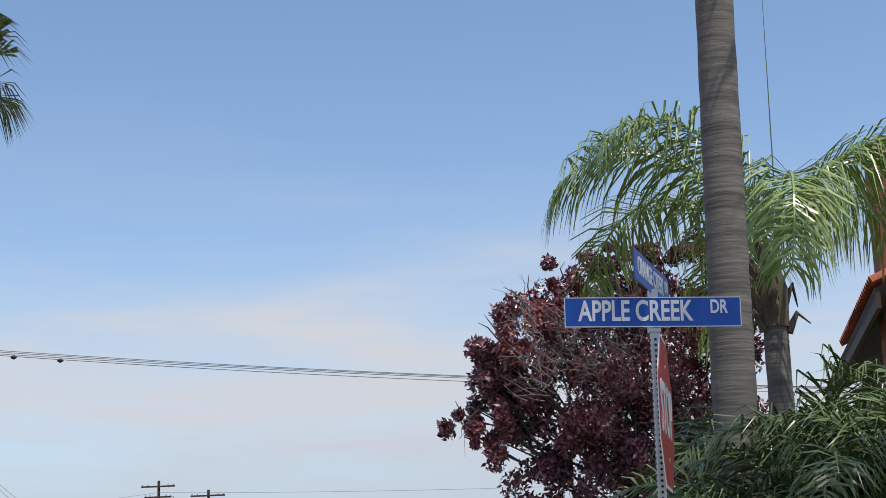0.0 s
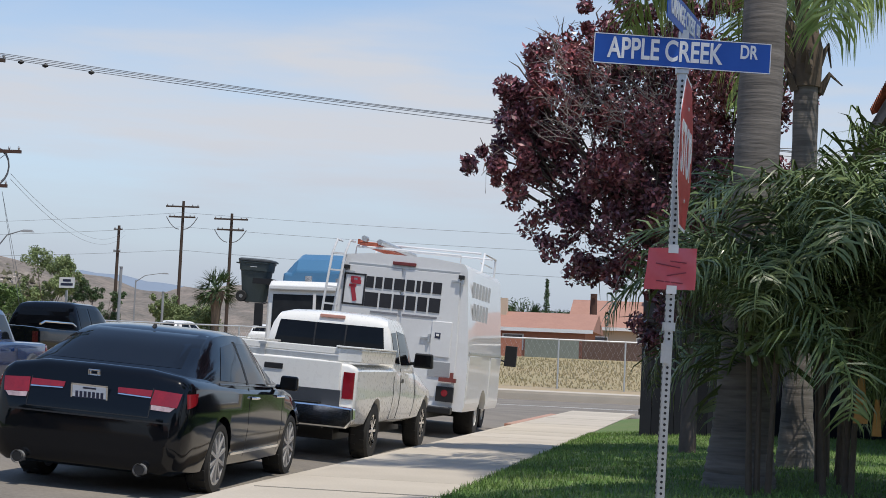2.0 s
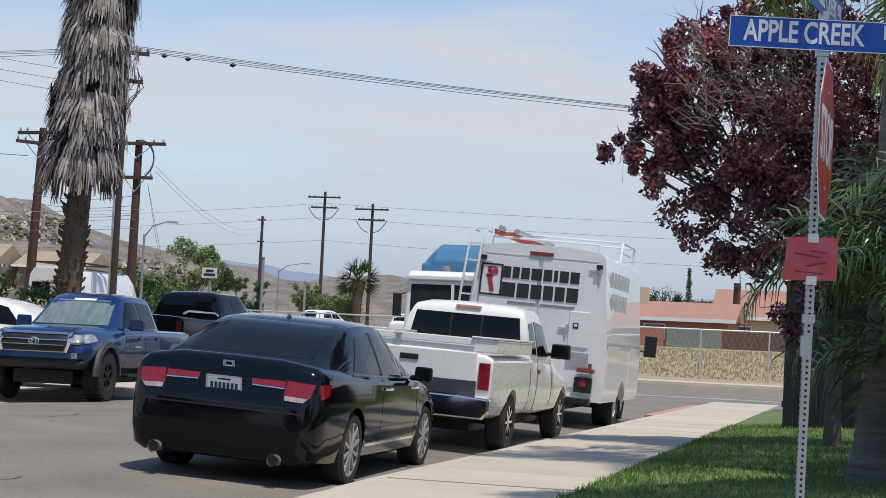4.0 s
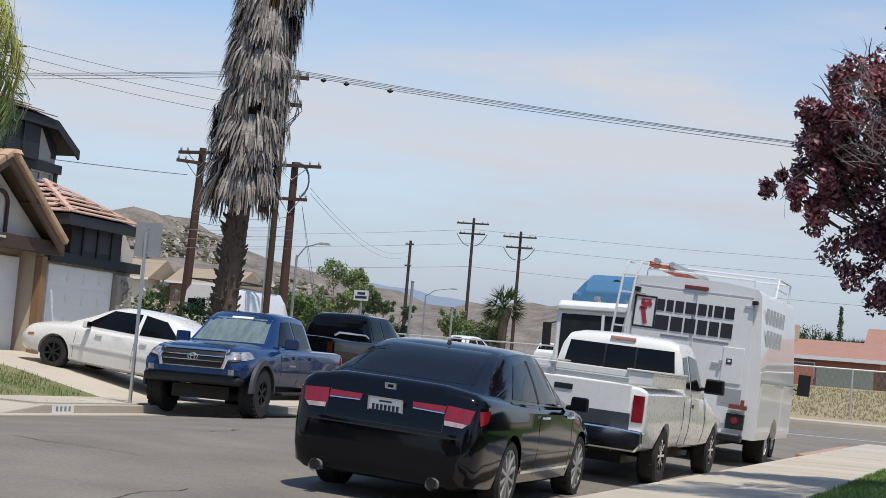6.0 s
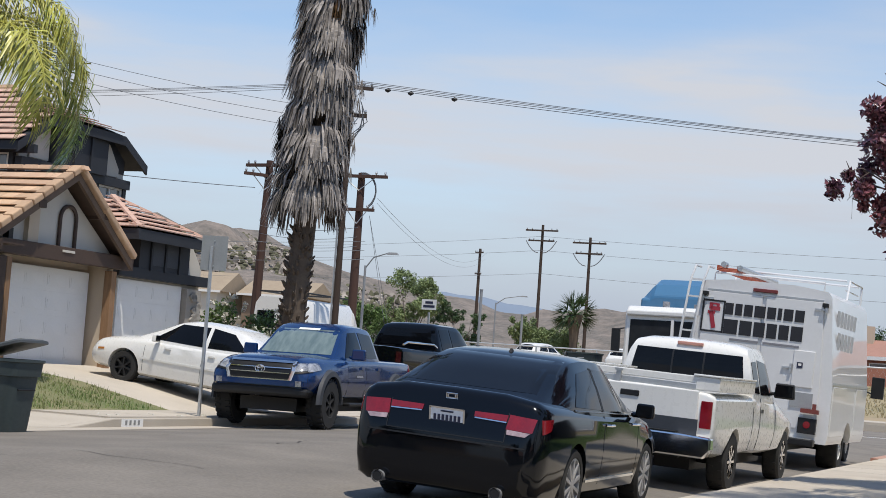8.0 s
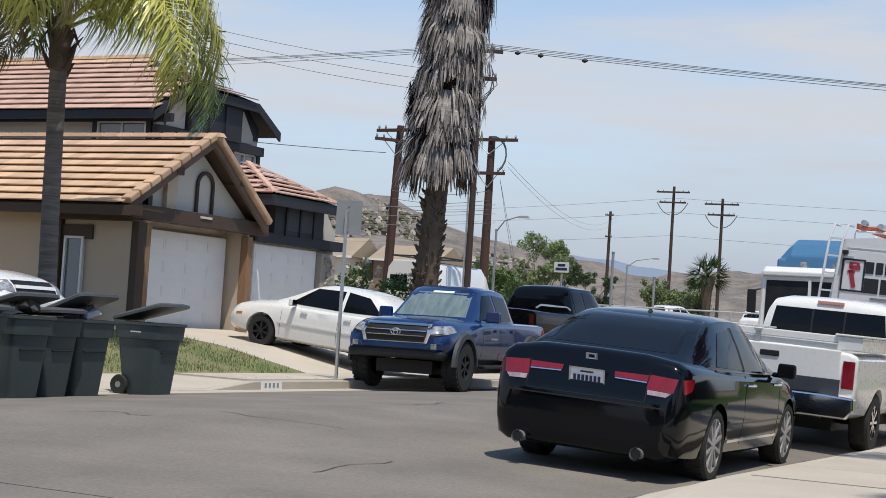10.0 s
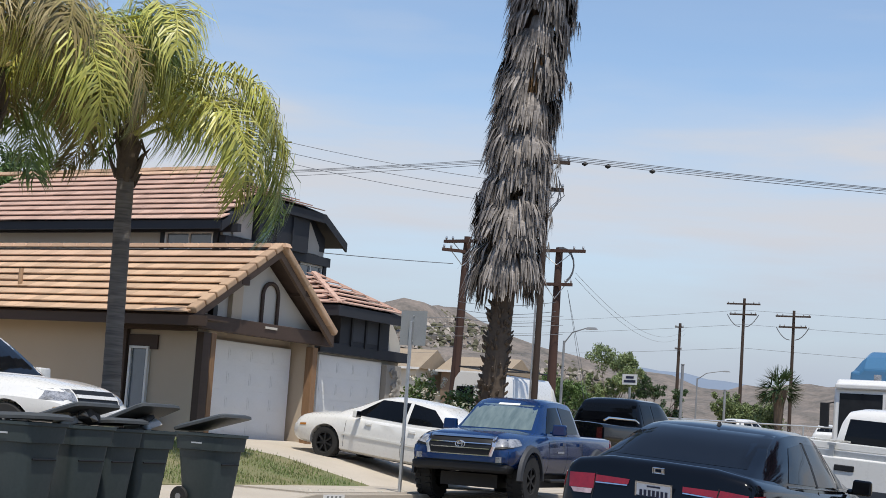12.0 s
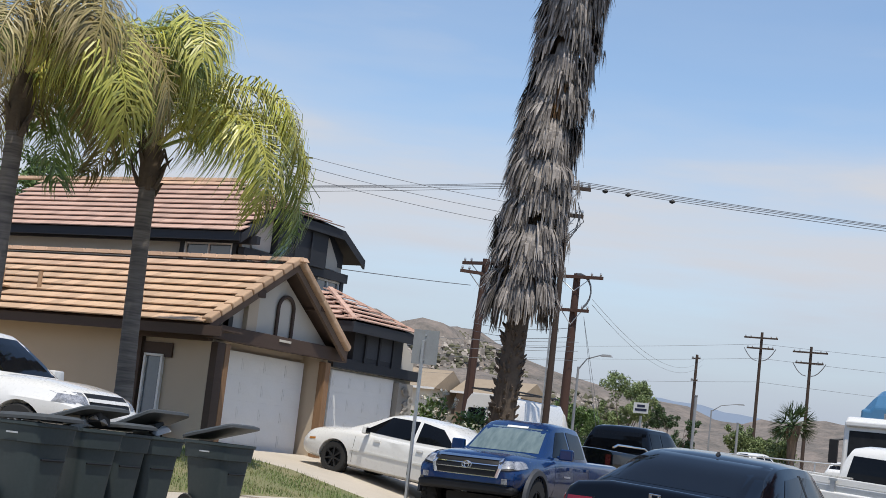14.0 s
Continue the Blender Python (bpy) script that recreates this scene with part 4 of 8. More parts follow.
class Skin:
    """The outside of a vehicle, on which lamps, panes and trim are laid."""

    def __init__(self, *shapes):
        vs, fs = [], []
        for s in shapes:
            k = len(vs)
            vs += s.v
            fs += [tuple(i + k for i in f) for f in s.f]
        self.tree = BVHTree.FromPolygons([Vector(v) for v in vs], fs)

    def hit(self, side, a, b):
        o, d = {"rear": (Vector((-12, a, b)), Vector((1, 0, 0))), "front": (Vector((12, a, b)), Vector((-1, 0, 0))),
                "left": (Vector((a, 12, b)), Vector((0, -1, 0))), "right": (Vector((a, -12, b)), Vector((0, 1, 0))),
                "top": (Vector((a, b, 12)), Vector((0, 0, -1)))}[side]
        p = self.tree.ray_cast(o, d)[0]
        return p, -d

    def lay(self, side, quad, off=0.006, nu=8, nv=4, sink=0.01):
        """A plate that follows the skin; quad: four corners in turn."""
        sh, grid, last = Shape(), [], None
        q = [Vector(p) for p in quad]
        for j in range(nv + 1):
            row = []
            for i in range(nu + 1):
                s, t = i / nu, j / nv
                p = (q[0] * (1 - s) + q[1] * s) * (1 - t) + (q[3] * (1 - s) + q[2] * s) * t
                h, d = self.hit(side, p.x, p.y)
                if h is None and last is not None:
                    axis = {"rear": 0, "front": 0, "left": 1, "right": 1, "top": 2}[side]
                    h = {0: Vector((last.x, p.x, p.y)), 1: Vector((p.x, last.y, p.y)), 2: Vector((p.x, p.y, last.z))}[axis]
                if h is None:
                    h = Vector((0, p.x, p.y))
                last = h
                row.append((h + d * off, h - d * sink))
            grid.append(row)
        n = nu + 1
        vs = [p for r in grid for p, _ in r]
        fs = [(j * n + i, j * n + i + 1, (j + 1) * n + i + 1, (j + 1) * n + i) for j in range(nv) for i in range(nu)]
        rim = [(0, i) for i in range(nu)] + [(j, nu) for j in range(nv)] + [(nv, i) for i in range(nu, 0, -1)] + [(j, 0) for j in range(nv, 0, -1)]
        k = len(vs)
        vs += [grid[j][i][1] for j, i in rim]
        m = len(rim)
        fs += [(rim[a][0] * n + rim[a][1], k + a, k + (a + 1) % m, rim[(a + 1) % m][0] * n + rim[(a + 1) % m][1]) for a in range(m)]
        sh.add(vs, fs)
        return sh


def wheel(parent, x, y, r, width, rim_r, spokes, rim_mat, chunky=False):
    out = 1 if y > 0 else -1
    w = width / 2
    prof = [(rim_r * 0.98, -w * 0.9), (rim_r * 1.04, -w), (r * 0.94, -w), (r, -w * 0.72), (r * 1.004, 0), (r, w * 0.72), (r * 0.94, w), (rim_r * 1.04, w), (rim_r * 0.98, w * 0.9)]
    sh = Shape().spin(prof, 32)
    if chunky:
        for k in range(26):
            a = 2 * math.pi * k / 26
            for s in (-1, 1):
                sh.box(0, s * w * 0.62, r, 0.055, w * 0.62, 0.035, Matrix.Rotation(a + s * 0.06, 4, "Y"))
    else:
        for k in range(40):
            sh.box(0, w * 0.5 * (1 if k % 2 else -1), r * 0.99, 0.02, w * 0.5, 0.026, Matrix.Rotation(2 * math.pi * k / 40, 4, "Y"))
    wh = part("wheel", sh, M_RUBBER, parent, "black rubber tyre on its rim", pose(x, y, r), smooth=30)
    rim = Shape()
    rim.spin([(rim_r, -w * 0.9), (rim_r, w * 0.92), (rim_r * 0.92, w * 0.94), (rim_r * 0.9, w * 0.0)], 28)
    for k in range(spokes):
        m = Matrix.Rotation(2 * math.pi * k / spokes, 4, "Y")
        rim.box(0, w * 0.78, rim_r * 0.53, rim_r * (0.75 / spokes + 0.03), 0.03, rim_r * 0.86, m, taper=1.35)
    rim.spin([(0.001, w * 0.95), (rim_r * 0.2, w * 0.93), (rim_r * 0.23, w * 0.4)], 16)
    rm = part("rim", rim, rim_mat, wh, smooth=30)
    if out < 0:
        rm.matrix_basis = pose(0, 0, 0, 0, 0, 180)
    part("brake_disc", Shape().spin([(rim_r * 0.85, 0.0), (rim_r * 0.85, 0.012), (0.001, 0.013)], 20), M_BLACK, wh, m=pose(0, 0.012 * out, 0))
    return wh


def paint(name, col, other=None, rough=0.28, coat=0.7, spec=0.5):
    return mat(name, col, rough, other=other or tuple(c * 0.9 for c in col), scale=1.2, fine=18, coat=coat, amount=0.5, spec=spec)


P_BLACK = paint("paint_black", (0.0022, 0.003, 0.0048), (0.003, 0.004, 0.006), 0.08, 0.15, 0.3)
P_WHITE = paint("paint_white", (0.74, 0.73, 0.70), (0.70, 0.69, 0.655))
P_BLUE = paint("paint_blue", (0.0025, 0.024, 0.10), (0.0025, 0.019, 0.08), 0.2)


def base_car(name, m, label, rows, cabin, pnt, axles, track, r, width, rim_r, spokes, rim_mat, chunky=False, group="", cuts=()):
    car = thing(name, m, label, "pickup truck" if "pickup" in name else "car", group)
    body = Shape().loft([body_ring(*s) for s in smooth_rows(rows)], closed=True)
    cab = Shape().loft([cabin_ring(*s) for s in smooth_rows(cabin, 5)], closed=True)
    skin = Skin(body, cab)
    bo = part("body", body, pnt, car, smooth=32)
    wells = []
    for x in axles:
        for s in (-1, 1):
            c = Shape()
            c.tube([(x, s * (track / 2 - width * 0.72), r), (x, s * 1.4, r)], r + 0.055, 28)
            wells.append(c)
    carve(bo, wells + list(cuts))
    part("cabin", cab, pnt, car, smooth=32)
    for x in axles:
        for s in (1, -1):
            wheel(car, x, s * track / 2, r, width, rim_r, spokes, rim_mat, chunky)
    under = Shape().box((axles[0] + axles[1]) / 2, 0, r * 0.9, abs(axles[0] - axles[1]) + 0.8, track * 0.62, 0.22)
    under.tube([(axles[0], -track / 2, r), (axles[0], track / 2, r)], 0.06)
    under.tube([(axles[1], -track / 2, r), (axles[1], track / 2, r)], 0.06)
    part("underbody", under, M_BLACK, car)
    return car, skin


def mirror(q):
    return [(-a, b) for a, b in q]


def both(car, skin, name, quad, material, label="", off=0.006, nu=8, nv=4):
    for side in ("left", "right"):
        part(name, skin.lay(side, quad, off, nu, nv), material, car, label, smooth=40)


def ends(car, skin, side, name, quad, material, label="", off=0.006, nu=8, nv=4):
    for q in (quad, mirror(quad)):
        part(name, skin.lay(side, q, off, nu, nv), material, car, label, smooth=40)


def door_mirror(car, x, y, z, material, big=1.0):
    for s in (1, -1):
        sh = Shape().box(x, s * (y + 0.12 * big), z, 0.09 * big, 0.2 * big, 0.15 * big, taper=0.9)
        sh.box(x, s * (y + 0.02), z - 0.05, 0.05, 0.1, 0.05)
        o = part("door_mirror", sh, material, car)
        bevel(o, 0.03, 3)
        part("mirror_glass", Shape().box(x - 0.048 * big, s * (y + 0.12 * big), z, 0.004, 0.16 * big, 0.115 * big), M_GLASSDK, o)


def number_plate(car, x, z, tilt=0.0, face=-1):
    """A plate with plain bars for its characters."""
    pl = part("number_plate", Shape().box(0, 0, 0, 0.012, 0.305, 0.152), M_PLATE, car, "white plate in a chrome frame", pose(x, 0, z, 0, tilt, 0))
    fr = Shape()
    for sy, sz, dy, dz in ((0.33, 0.014, 0, 0.08), (0.33, 0.014, 0, -0.08), (0.014, 0.17, 0.16, 0), (0.014, 0.17, -0.16, 0)):
        fr.box(0, dy, dz, 0.02, sy, sz)
    part("plate_frame", fr, M_CHROME, pl)
    bars = Shape()
    for k in range(7):
        bars.box(face * 0.008, -0.115 + k * 0.038, -0.012, 0.004, 0.024, 0.066)
    bars.box(face * 0.008, 0, 0.052, 0.004, 0.12, 0.014)
    part("plate_mark", bars, M_INK, pl)


# the dark sedan at the kerb
def sedan_black():
    rows = [(-2.465, 0.34, 0.60, 0.66, 0.50, 0.62, 0.56), (-2.45, 0.25, 0.69, 0.75, 0.66, 0.74, 0.68), (-2.40, 0.22, 0.84, 0.90, 0.77, 0.83, 0.78),
            (-2.34, 0.21, 0.98, 1.06, 0.82, 0.87, 0.83), (-2.24, 0.20, 1.02, 1.115, 0.85, 0.90, 0.86), (-1.9, 0.18, 1.005, 1.11, 0.87, 0.92, 0.885),
            (-1.37, 0.2, 0.98, 1.10, 0.88, 0.925, 0.90), (0.0, 0.19, 0.95, 1.02, 0.88, 0.92, 0.905), (0.9, 0.19, 0.93, 1.02, 0.88, 0.92, 0.90),
            (1.45, 0.2, 0.88, 0.94, 0.87, 0.92, 0.88), (2.0, 0.22, 0.78, 0.82, 0.82, 0.87, 0.80), (2.35, 0.26, 0.66, 0.70, 0.68, 0.74, 0.66), (2.465, 0.34, 0.54, 0.58, 0.5, 0.56, 0.5)]
    cabin = [(-2.08, 0.99, 1.07, 0.82, 0.72), (-1.8, 0.99, 1.18, 0.84, 0.69), (-1.38, 0.985, 1.345, 0.865, 0.665), (-0.95, 0.975, 1.46, 0.885, 0.65), (-0.5, 0.965, 1.495, 0.89, 0.645),
             (0.0, 0.955, 1.49, 0.89, 0.64), (0.35, 0.95, 1.44, 0.885, 0.62), (0.75, 0.945, 1.26, 0.865, 0.61), (1.2, 0.94, 1.02, 0.84, 0.64)]
    car, sk = base_car("sedan", GRID @ pose(-5.47, 15.42, 0.045, 0, 3.2, 0) @ pose(0, 0, 0, 0, 0, 92.0), "glossy black four-door sedan with tinted windows, parked at the kerb", rows, cabin, P_BLACK,
                       (-1.375, 1.425), 1.60, 0.33, 0.22, 0.25, 10, M_ALLOY)
    part("rear_window", sk.lay("rear", [(-0.735, 1.13), (0.735, 1.13), (0.575, 1.435), (-0.575, 1.435)], 0.005, 14, 8), M_GLASSDK, car, "dark tinted rear window", smooth=40)
    part("windscreen", sk.lay("front", [(-0.66, 1.06), (0.66, 1.06), (0.53, 1.42), (-0.53, 1.42)], 0.005, 14, 8), M_GLASSDK, car, smooth=40)
    both(car, sk, "side_window", [(-0.42, 1.01), (0.88, 0.985), (0.30, 1.375), (-0.36, 1.39)], M_GLASSDK, off=0.006)
    both(car, sk, "side_window", [(-1.32, 1.04), (-0.50, 1.012), (-0.44, 1.39), (-0.92, 1.34)], M_GLASSDK, off=0.006)
    DKTRIM = mat("dark_chrome", (0.10, 0.105, 0.115), 0.2, metal=0.9)
    both(car, sk, "window_trim", [(-1.38, 1.004), (0.95, 0.957), (0.93, 0.969), (-1.38, 1.016)], DKTRIM, off=0.009, nv=1)
    both(car, sk, "window_pillar", [(-0.49, 1.0), (-0.43, 1.0), (-0.37, 1.40), (-0.43, 1.40)], M_BLACK, off=0.008, nu=1)
    # tail lamps: outer block, inner strip on the boot lid, clear lower edge
    ends(car, sk, "rear", "tail_lamp", [(0.55, 0.812), (0.785, 0.802), (0.81, 0.925), (0.565, 0.94)], M_TAIL, "red tail lamp", 0.012, 6, 4)
    ends(car, sk, "rear", "tail_lamp_strip", [(0.245, 0.885), (0.545, 0.876), (0.55, 0.932), (0.24, 0.93)], M_TAIL, "red lamp strip on the boot lid", 0.01, 6, 3)
    ends(car, sk, "rear", "strip_trim", [(0.25, 0.872), (0.545, 0.864), (0.545, 0.874), (0.25, 0.882)], M_CHROME, "", 0.012, 6, 1)
    ends(car, sk, "rear", "reverse_lamp", [(0.565, 0.768), (0.73, 0.762), (0.77, 0.80), (0.56, 0.81)], mat("reverse_lamp", (0.48, 0.36, 0.37), 0.15, other=(0.14, 0.08, 0.09), scale=14, fine=60, coat=1.0), "clear reversing lamp", 0.011, 5, 2)
    both(car, sk, "tail_lamp", [(-2.34, 0.80), (-2.2, 0.84), (-2.15, 0.935), (-2.34, 0.925)], M_TAIL, off=0.008)
    both(car, sk, "side_trim", [(-0.95, 0.335), (0.92, 0.335), (0.92, 0.36), (-0.95, 0.36)], M_CHROME, off=0.01, nv=1)
    number_plate(car, -2.43, 0.845, -12)
    mark = Shape()
    for y0, z0, sy, sz in ((0.035, 0, 0.014, 0.062), (-0.035, 0, 0.014, 0.062), (0, 0, 0.07, 0.013), (0, 0.042, 0.105, 0.008), (0, -0.042, 0.09, 0.008), (0.05, 0, 0.008, 0.09), (-0.05, 0, 0.008, 0.09)):
        mark.box(0, y0, z0, 0.012, sy, sz)
    part("maker_mark", mark, M_CHROME, car, "small chrome emblem", pose(-2.36, 0, 1.015, 0, -20, 0))
    bars = Shape()
    for k in range(6):
        bars.box(0, 0.68 - k * 0.03, 0, 0.008, 0.02, 0.022)
    part("lettering", bars, M_CHROME, car, m=pose(-2.335, 0, 0.99, 0, -20, 0))
    bars2 = Shape().box(0, -0.5, 0, 0.008, 0.035, 0.03).box(0, -0.455, 0, 0.008, 0.035, 0.03)
    part("lettering", bars2, M_CHROME, car, m=pose(-2.335, 0, 0.985, 0, -20, 0))
    for s in (1, -1):
        ex = Shape()
        ex.tube([(-2.535, s * 0.55, 0.255), (-2.2, s * 0.55, 0.2555)], 0.046, 14, caps=False)
        ex.tube([(-2.535, s * 0.55, 0.255), (-2.505, s * 0.55, 0.255)], [0.058, 0.056], 14, caps=False)
        tip = part("exhaust_tip", ex, M_ALLOY, car, smooth=40)
        part("exhaust_bore", Shape().tube([(-2.532, s * 0.55, 0.255), (-2.52, s * 0.55, 0.255)], 0.044, 14), M_BLACK, tip)
    ends(car, sk, "rear", "boot_seam", [(0.548, 0.70), (0.556, 0.70), (0.556, 0.95), (0.548, 0.95)], M_BLACK, "", 0.004, 1, 6)
    part("boot_seam", sk.lay("rear", [(-0.55, 0.695), (0.55, 0.695), (0.55, 0.703), (-0.55, 0.703)], 0.004, 12, 1), M_BLACK, car)
    part("bumper_lip", sk.lay("rear", [(-0.74, 0.655), (0.74, 0.655), (0.74, 0.668), (-0.74, 0.668)], 0.01, 14, 1), M_BLACK, car)
    for x in (-0.32, 0.72):
        for s in (1, -1):
            p, _ = sk.hit("left" if s > 0 else "right", x, 0.87)
            h = Shape().tube([(x - 0.1, p.y, 0.87), (x - 0.07, p.y + s * 0.035, 0.872), (x + 0.07, p.y + s * 0.035, 0.872), (x + 0.1, p.y, 0.87)], 0.014, 6)
            part("door_handle", h, M_CHROME, car, smooth=40)
    both(car, sk, "door_gap", [(-0.46, 0.3), (-0.454, 0.3), (-0.454, 0.97), (-0.46, 0.97)], M_BLACK, off=0.002, nu=1, nv=8)
    both(car, sk, "door_gap", [(0.92, 0.3), (0.926, 0.3), (0.926, 0.93), (0.92, 0.93)], M_BLACK, off=0.002, nu=1, nv=8)
    door_mirror(car, 0.72, 0.89, 1.02, P_BLACK)
    part("antenna", Shape().box(-0.86, 0, 1.485, 0.09, 0.035, 0.04, taper=0.4), M_BLACK, car)
    ends(car, sk, "front", "head_lamp", [(0.42, 0.60), (0.72, 0.64), (0.72, 0.74), (0.42, 0.68)], M_LAMP, "", 0.01, 5, 2)


sedan_black()


def pickup_white():
    rows = [(-3.0, 0.50, 1.16, 1.22, 0.86, 0.93, 0.93), (-2.95, 0.46, 1.2, 1.26, 0.90, 0.975, 0.96), (-2.6, 0.44, 1.2, 1.26, 0.92, 0.99, 0.97), (-1.9, 0.42, 1.2, 1.26, 0.93, 0.995, 0.975),
            (-0.55, 0.44, 1.2, 1.26, 0.93, 0.985, 0.965), (-0.35, 0.44, 1.2, 1.26, 0.92, 0.975, 0.95), (0.4, 0.42, 1.17, 1.24, 0.92, 0.97, 0.95), (1.1, 0.42, 1.14, 1.22, 0.93, 0.985, 0.95),
            (1.6, 0.44, 1.10, 1.22, 0.95, 1.0, 0.92), (2.3, 0.46, 1.02, 1.18, 0.93, 0.98, 0.86), (2.75, 0.5, 0.9, 1.08, 0.84, 0.9, 0.74), (2.9, 0.55, 0.8, 0.9, 0.7, 0.75, 0.6)]
    cabin = [(-0.62, 1.2, 1.26, 0.95, 0.90), (-0.60, 1.2, 1.54, 0.95, 0.87), (-0.54, 1.2, 1.80, 0.95, 0.83), (-0.42, 1.2, 1.895, 0.95, 0.80), (0.0, 1.2, 1.925, 0.95, 0.79), (0.55, 1.19, 1.905, 0.95, 0.78),
             (0.85, 1.18, 1.79, 0.94, 0.77), (1.15, 1.17, 1.53, 0.92, 0.76), (1.45, 1.16, 1.2, 0.86, 0.74)]
    cav = Shape().box(-1.83, 0, 1.2, 2.16, 1.62, 0.75)
    car, sk = base_car("pickup_truck", GRID @ pose(-5.42, 22.1, 0.045, 0, 2.8, 0) @ pose(0, 0, 0, 0, 0, 90.5), "white pickup truck with side toolboxes on its bed", rows, cabin, P_WHITE,
                       (-1.75, 1.95), 1.70, 0.375, 0.24, 0.215, 8, M_CHROME, cuts=[cav])
    part("rear_window", sk.lay("rear", [(-0.80, 1.36), (0.80, 1.36), (0.74, 1.745), (-0.74, 1.745)], 0.006, 12, 5), M_GLASSDK, car, "dark rear window in three panes")
    for y in (-0.22, 0.22):
        part("window_bar", sk.lay("rear", [(y - 0.012, 1.36), (y + 0.012, 1.36), (y + 0.012, 1.745), (y - 0.012, 1.745)], 0.010, 1, 5), M_BLACK, car)
    part("windscreen", sk.lay("front", [(-0.7, 1.28), (0.7, 1.28), (0.6, 1.72), (-0.6, 1.72)], 0.006, 12, 5), M_GLASSDK, car)
    part("brake_lamp", Shape().box(-0.535, 0, 1.845, 0.06, 0.36, 0.045), mat("brake_lamp_pink", (0.5, 0.25, 0.2), 0.3), car, bev=0.01)
    both(car, sk, "side_window", [(-0.05, 1.25), (0.98, 1.25), (0.72, 1.68), (-0.03, 1.72)], M_GLASSDK, off=0.007)
    both(car, sk, "side_window", [(-0.48, 1.27), (-0.14, 1.26), (-0.14, 1.70), (-0.46, 1.68)], M_GLASSDK, off=0.007)
    part("tailgate", Shape().box(-3.0, 0, 0.98, 0.05, 1.52, 0.54), P_WHITE, car, bev=0.015)
    part("tailgate_stripe", Shape().box(-3.028, 0, 0.80, 0.008, 1.56, 0.20), mat("grey_stripe", (0.045, 0.05, 0.06), 0.5), car, "dark grey stripe across the tailgate")
    hnd = part("tailgate_handle", Shape().box(-3.03, 0.1, 1.13, 0.02, 0.24, 0.07), M_BLACK, car, bev=0.02)
    ends(car, sk, "rear", "tail_lamp", [(0.80, 0.80), (0.94, 0.80), (0.94, 1.13), (0.80, 1.13)], M_TAIL, "tall dark red tail lamp", 0.02, 3, 5)
    bump = Shape().prism([(-0.92, 0.44), (0.92, 0.44), (1.0, 0.54), (0.99, 0.70), (0.62, 0.72), (-0.62, 0.72), (-0.99, 0.70), (-1.0, 0.54)], -3.18, -3.0, "x")
    part("rear_bumper", bump, M_CHROME, car, "chrome step bumper", bev=0.025)
    part("step_pad", Shape().box(-3.1, 0, 0.727, 0.14, 1.1, 0.012), M_BLACK, car)
    part("hitch", Shape().box(-3.1, 0, 0.42, 0.2, 0.5, 0.1).box(-3.05, 0.0, 0.45, 0.12, 1.2, 0.06), M_BLACK, car)
    for s in (1, -1):
        tb = Shape().box(-1.85, s * 0.84, 1.34, 2.2, 0.30, 0.17)
        o = part("toolbox", tb, P_WHITE, car, "long white steel toolbox", bev=0.015)
        part("toolbox_lid", Shape().box(-1.85, s * 0.83, 1.438, 2.24, 0.34, 0.025), P_WHITE, o, bev=0.008)
        for x in (-2.7, -1.0):
            part("toolbox_latch", Shape().box(x, s * 0.68, 1.36, 0.08, 0.02, 0.05), M_STEEL, o)
    part("cross_rail", Shape().box(-2.9, 0, 1.38, 0.07, 1.9, 0.09), P_WHITE, car, "white crossbar above the tailgate", bev=0.012)
    part("cross_rail", Shape().box(-2.93, 0, 1.29, 0.03, 1.66, 0.08), M_STEEL, car, bev=0.008)
    part("rail_clamp", Shape().box(-2.96, 0.28, 1.33, 0.05, 0.06, 0.16).box(-2.98, 0.28, 1.4, 0.03, 0.1, 0.03), M_STEEL, car)
    for x in (-0.02, -0.1):
        both(car, sk, "door_handle" if x > -0.05 else "door_gap", [(x, 1.0 if x > -0.05 else 0.5), (x + (0.14 if x > -0.05 else 0.008), 1.0 if x > -0.05 else 0.5), (x + (0.14 if x > -0.05 else 0.008), 1.05 if x > -0.05 else 1.2), (x, 1.05 if x > -0.05 else 1.2)], M_BLACK, off=0.006, nu=2, nv=6)
    both(car, sk, "door_gap", [(1.0, 0.5), (1.008, 0.5), (1.008, 1.15), (1.0, 1.15)], M_BLACK, off=0.004, nu=1, nv=6)
    both(car, sk, "bed_gap", [(-0.66, 0.5), (-0.645, 0.5), (-0.645, 1.2), (-0.66, 1.2)], M_BLACK, off=0.004, nu=1, nv=6)
    door_mirror(car, 0.9, 0.92, 1.33, M_BLACK, 1.45)


pickup_white()


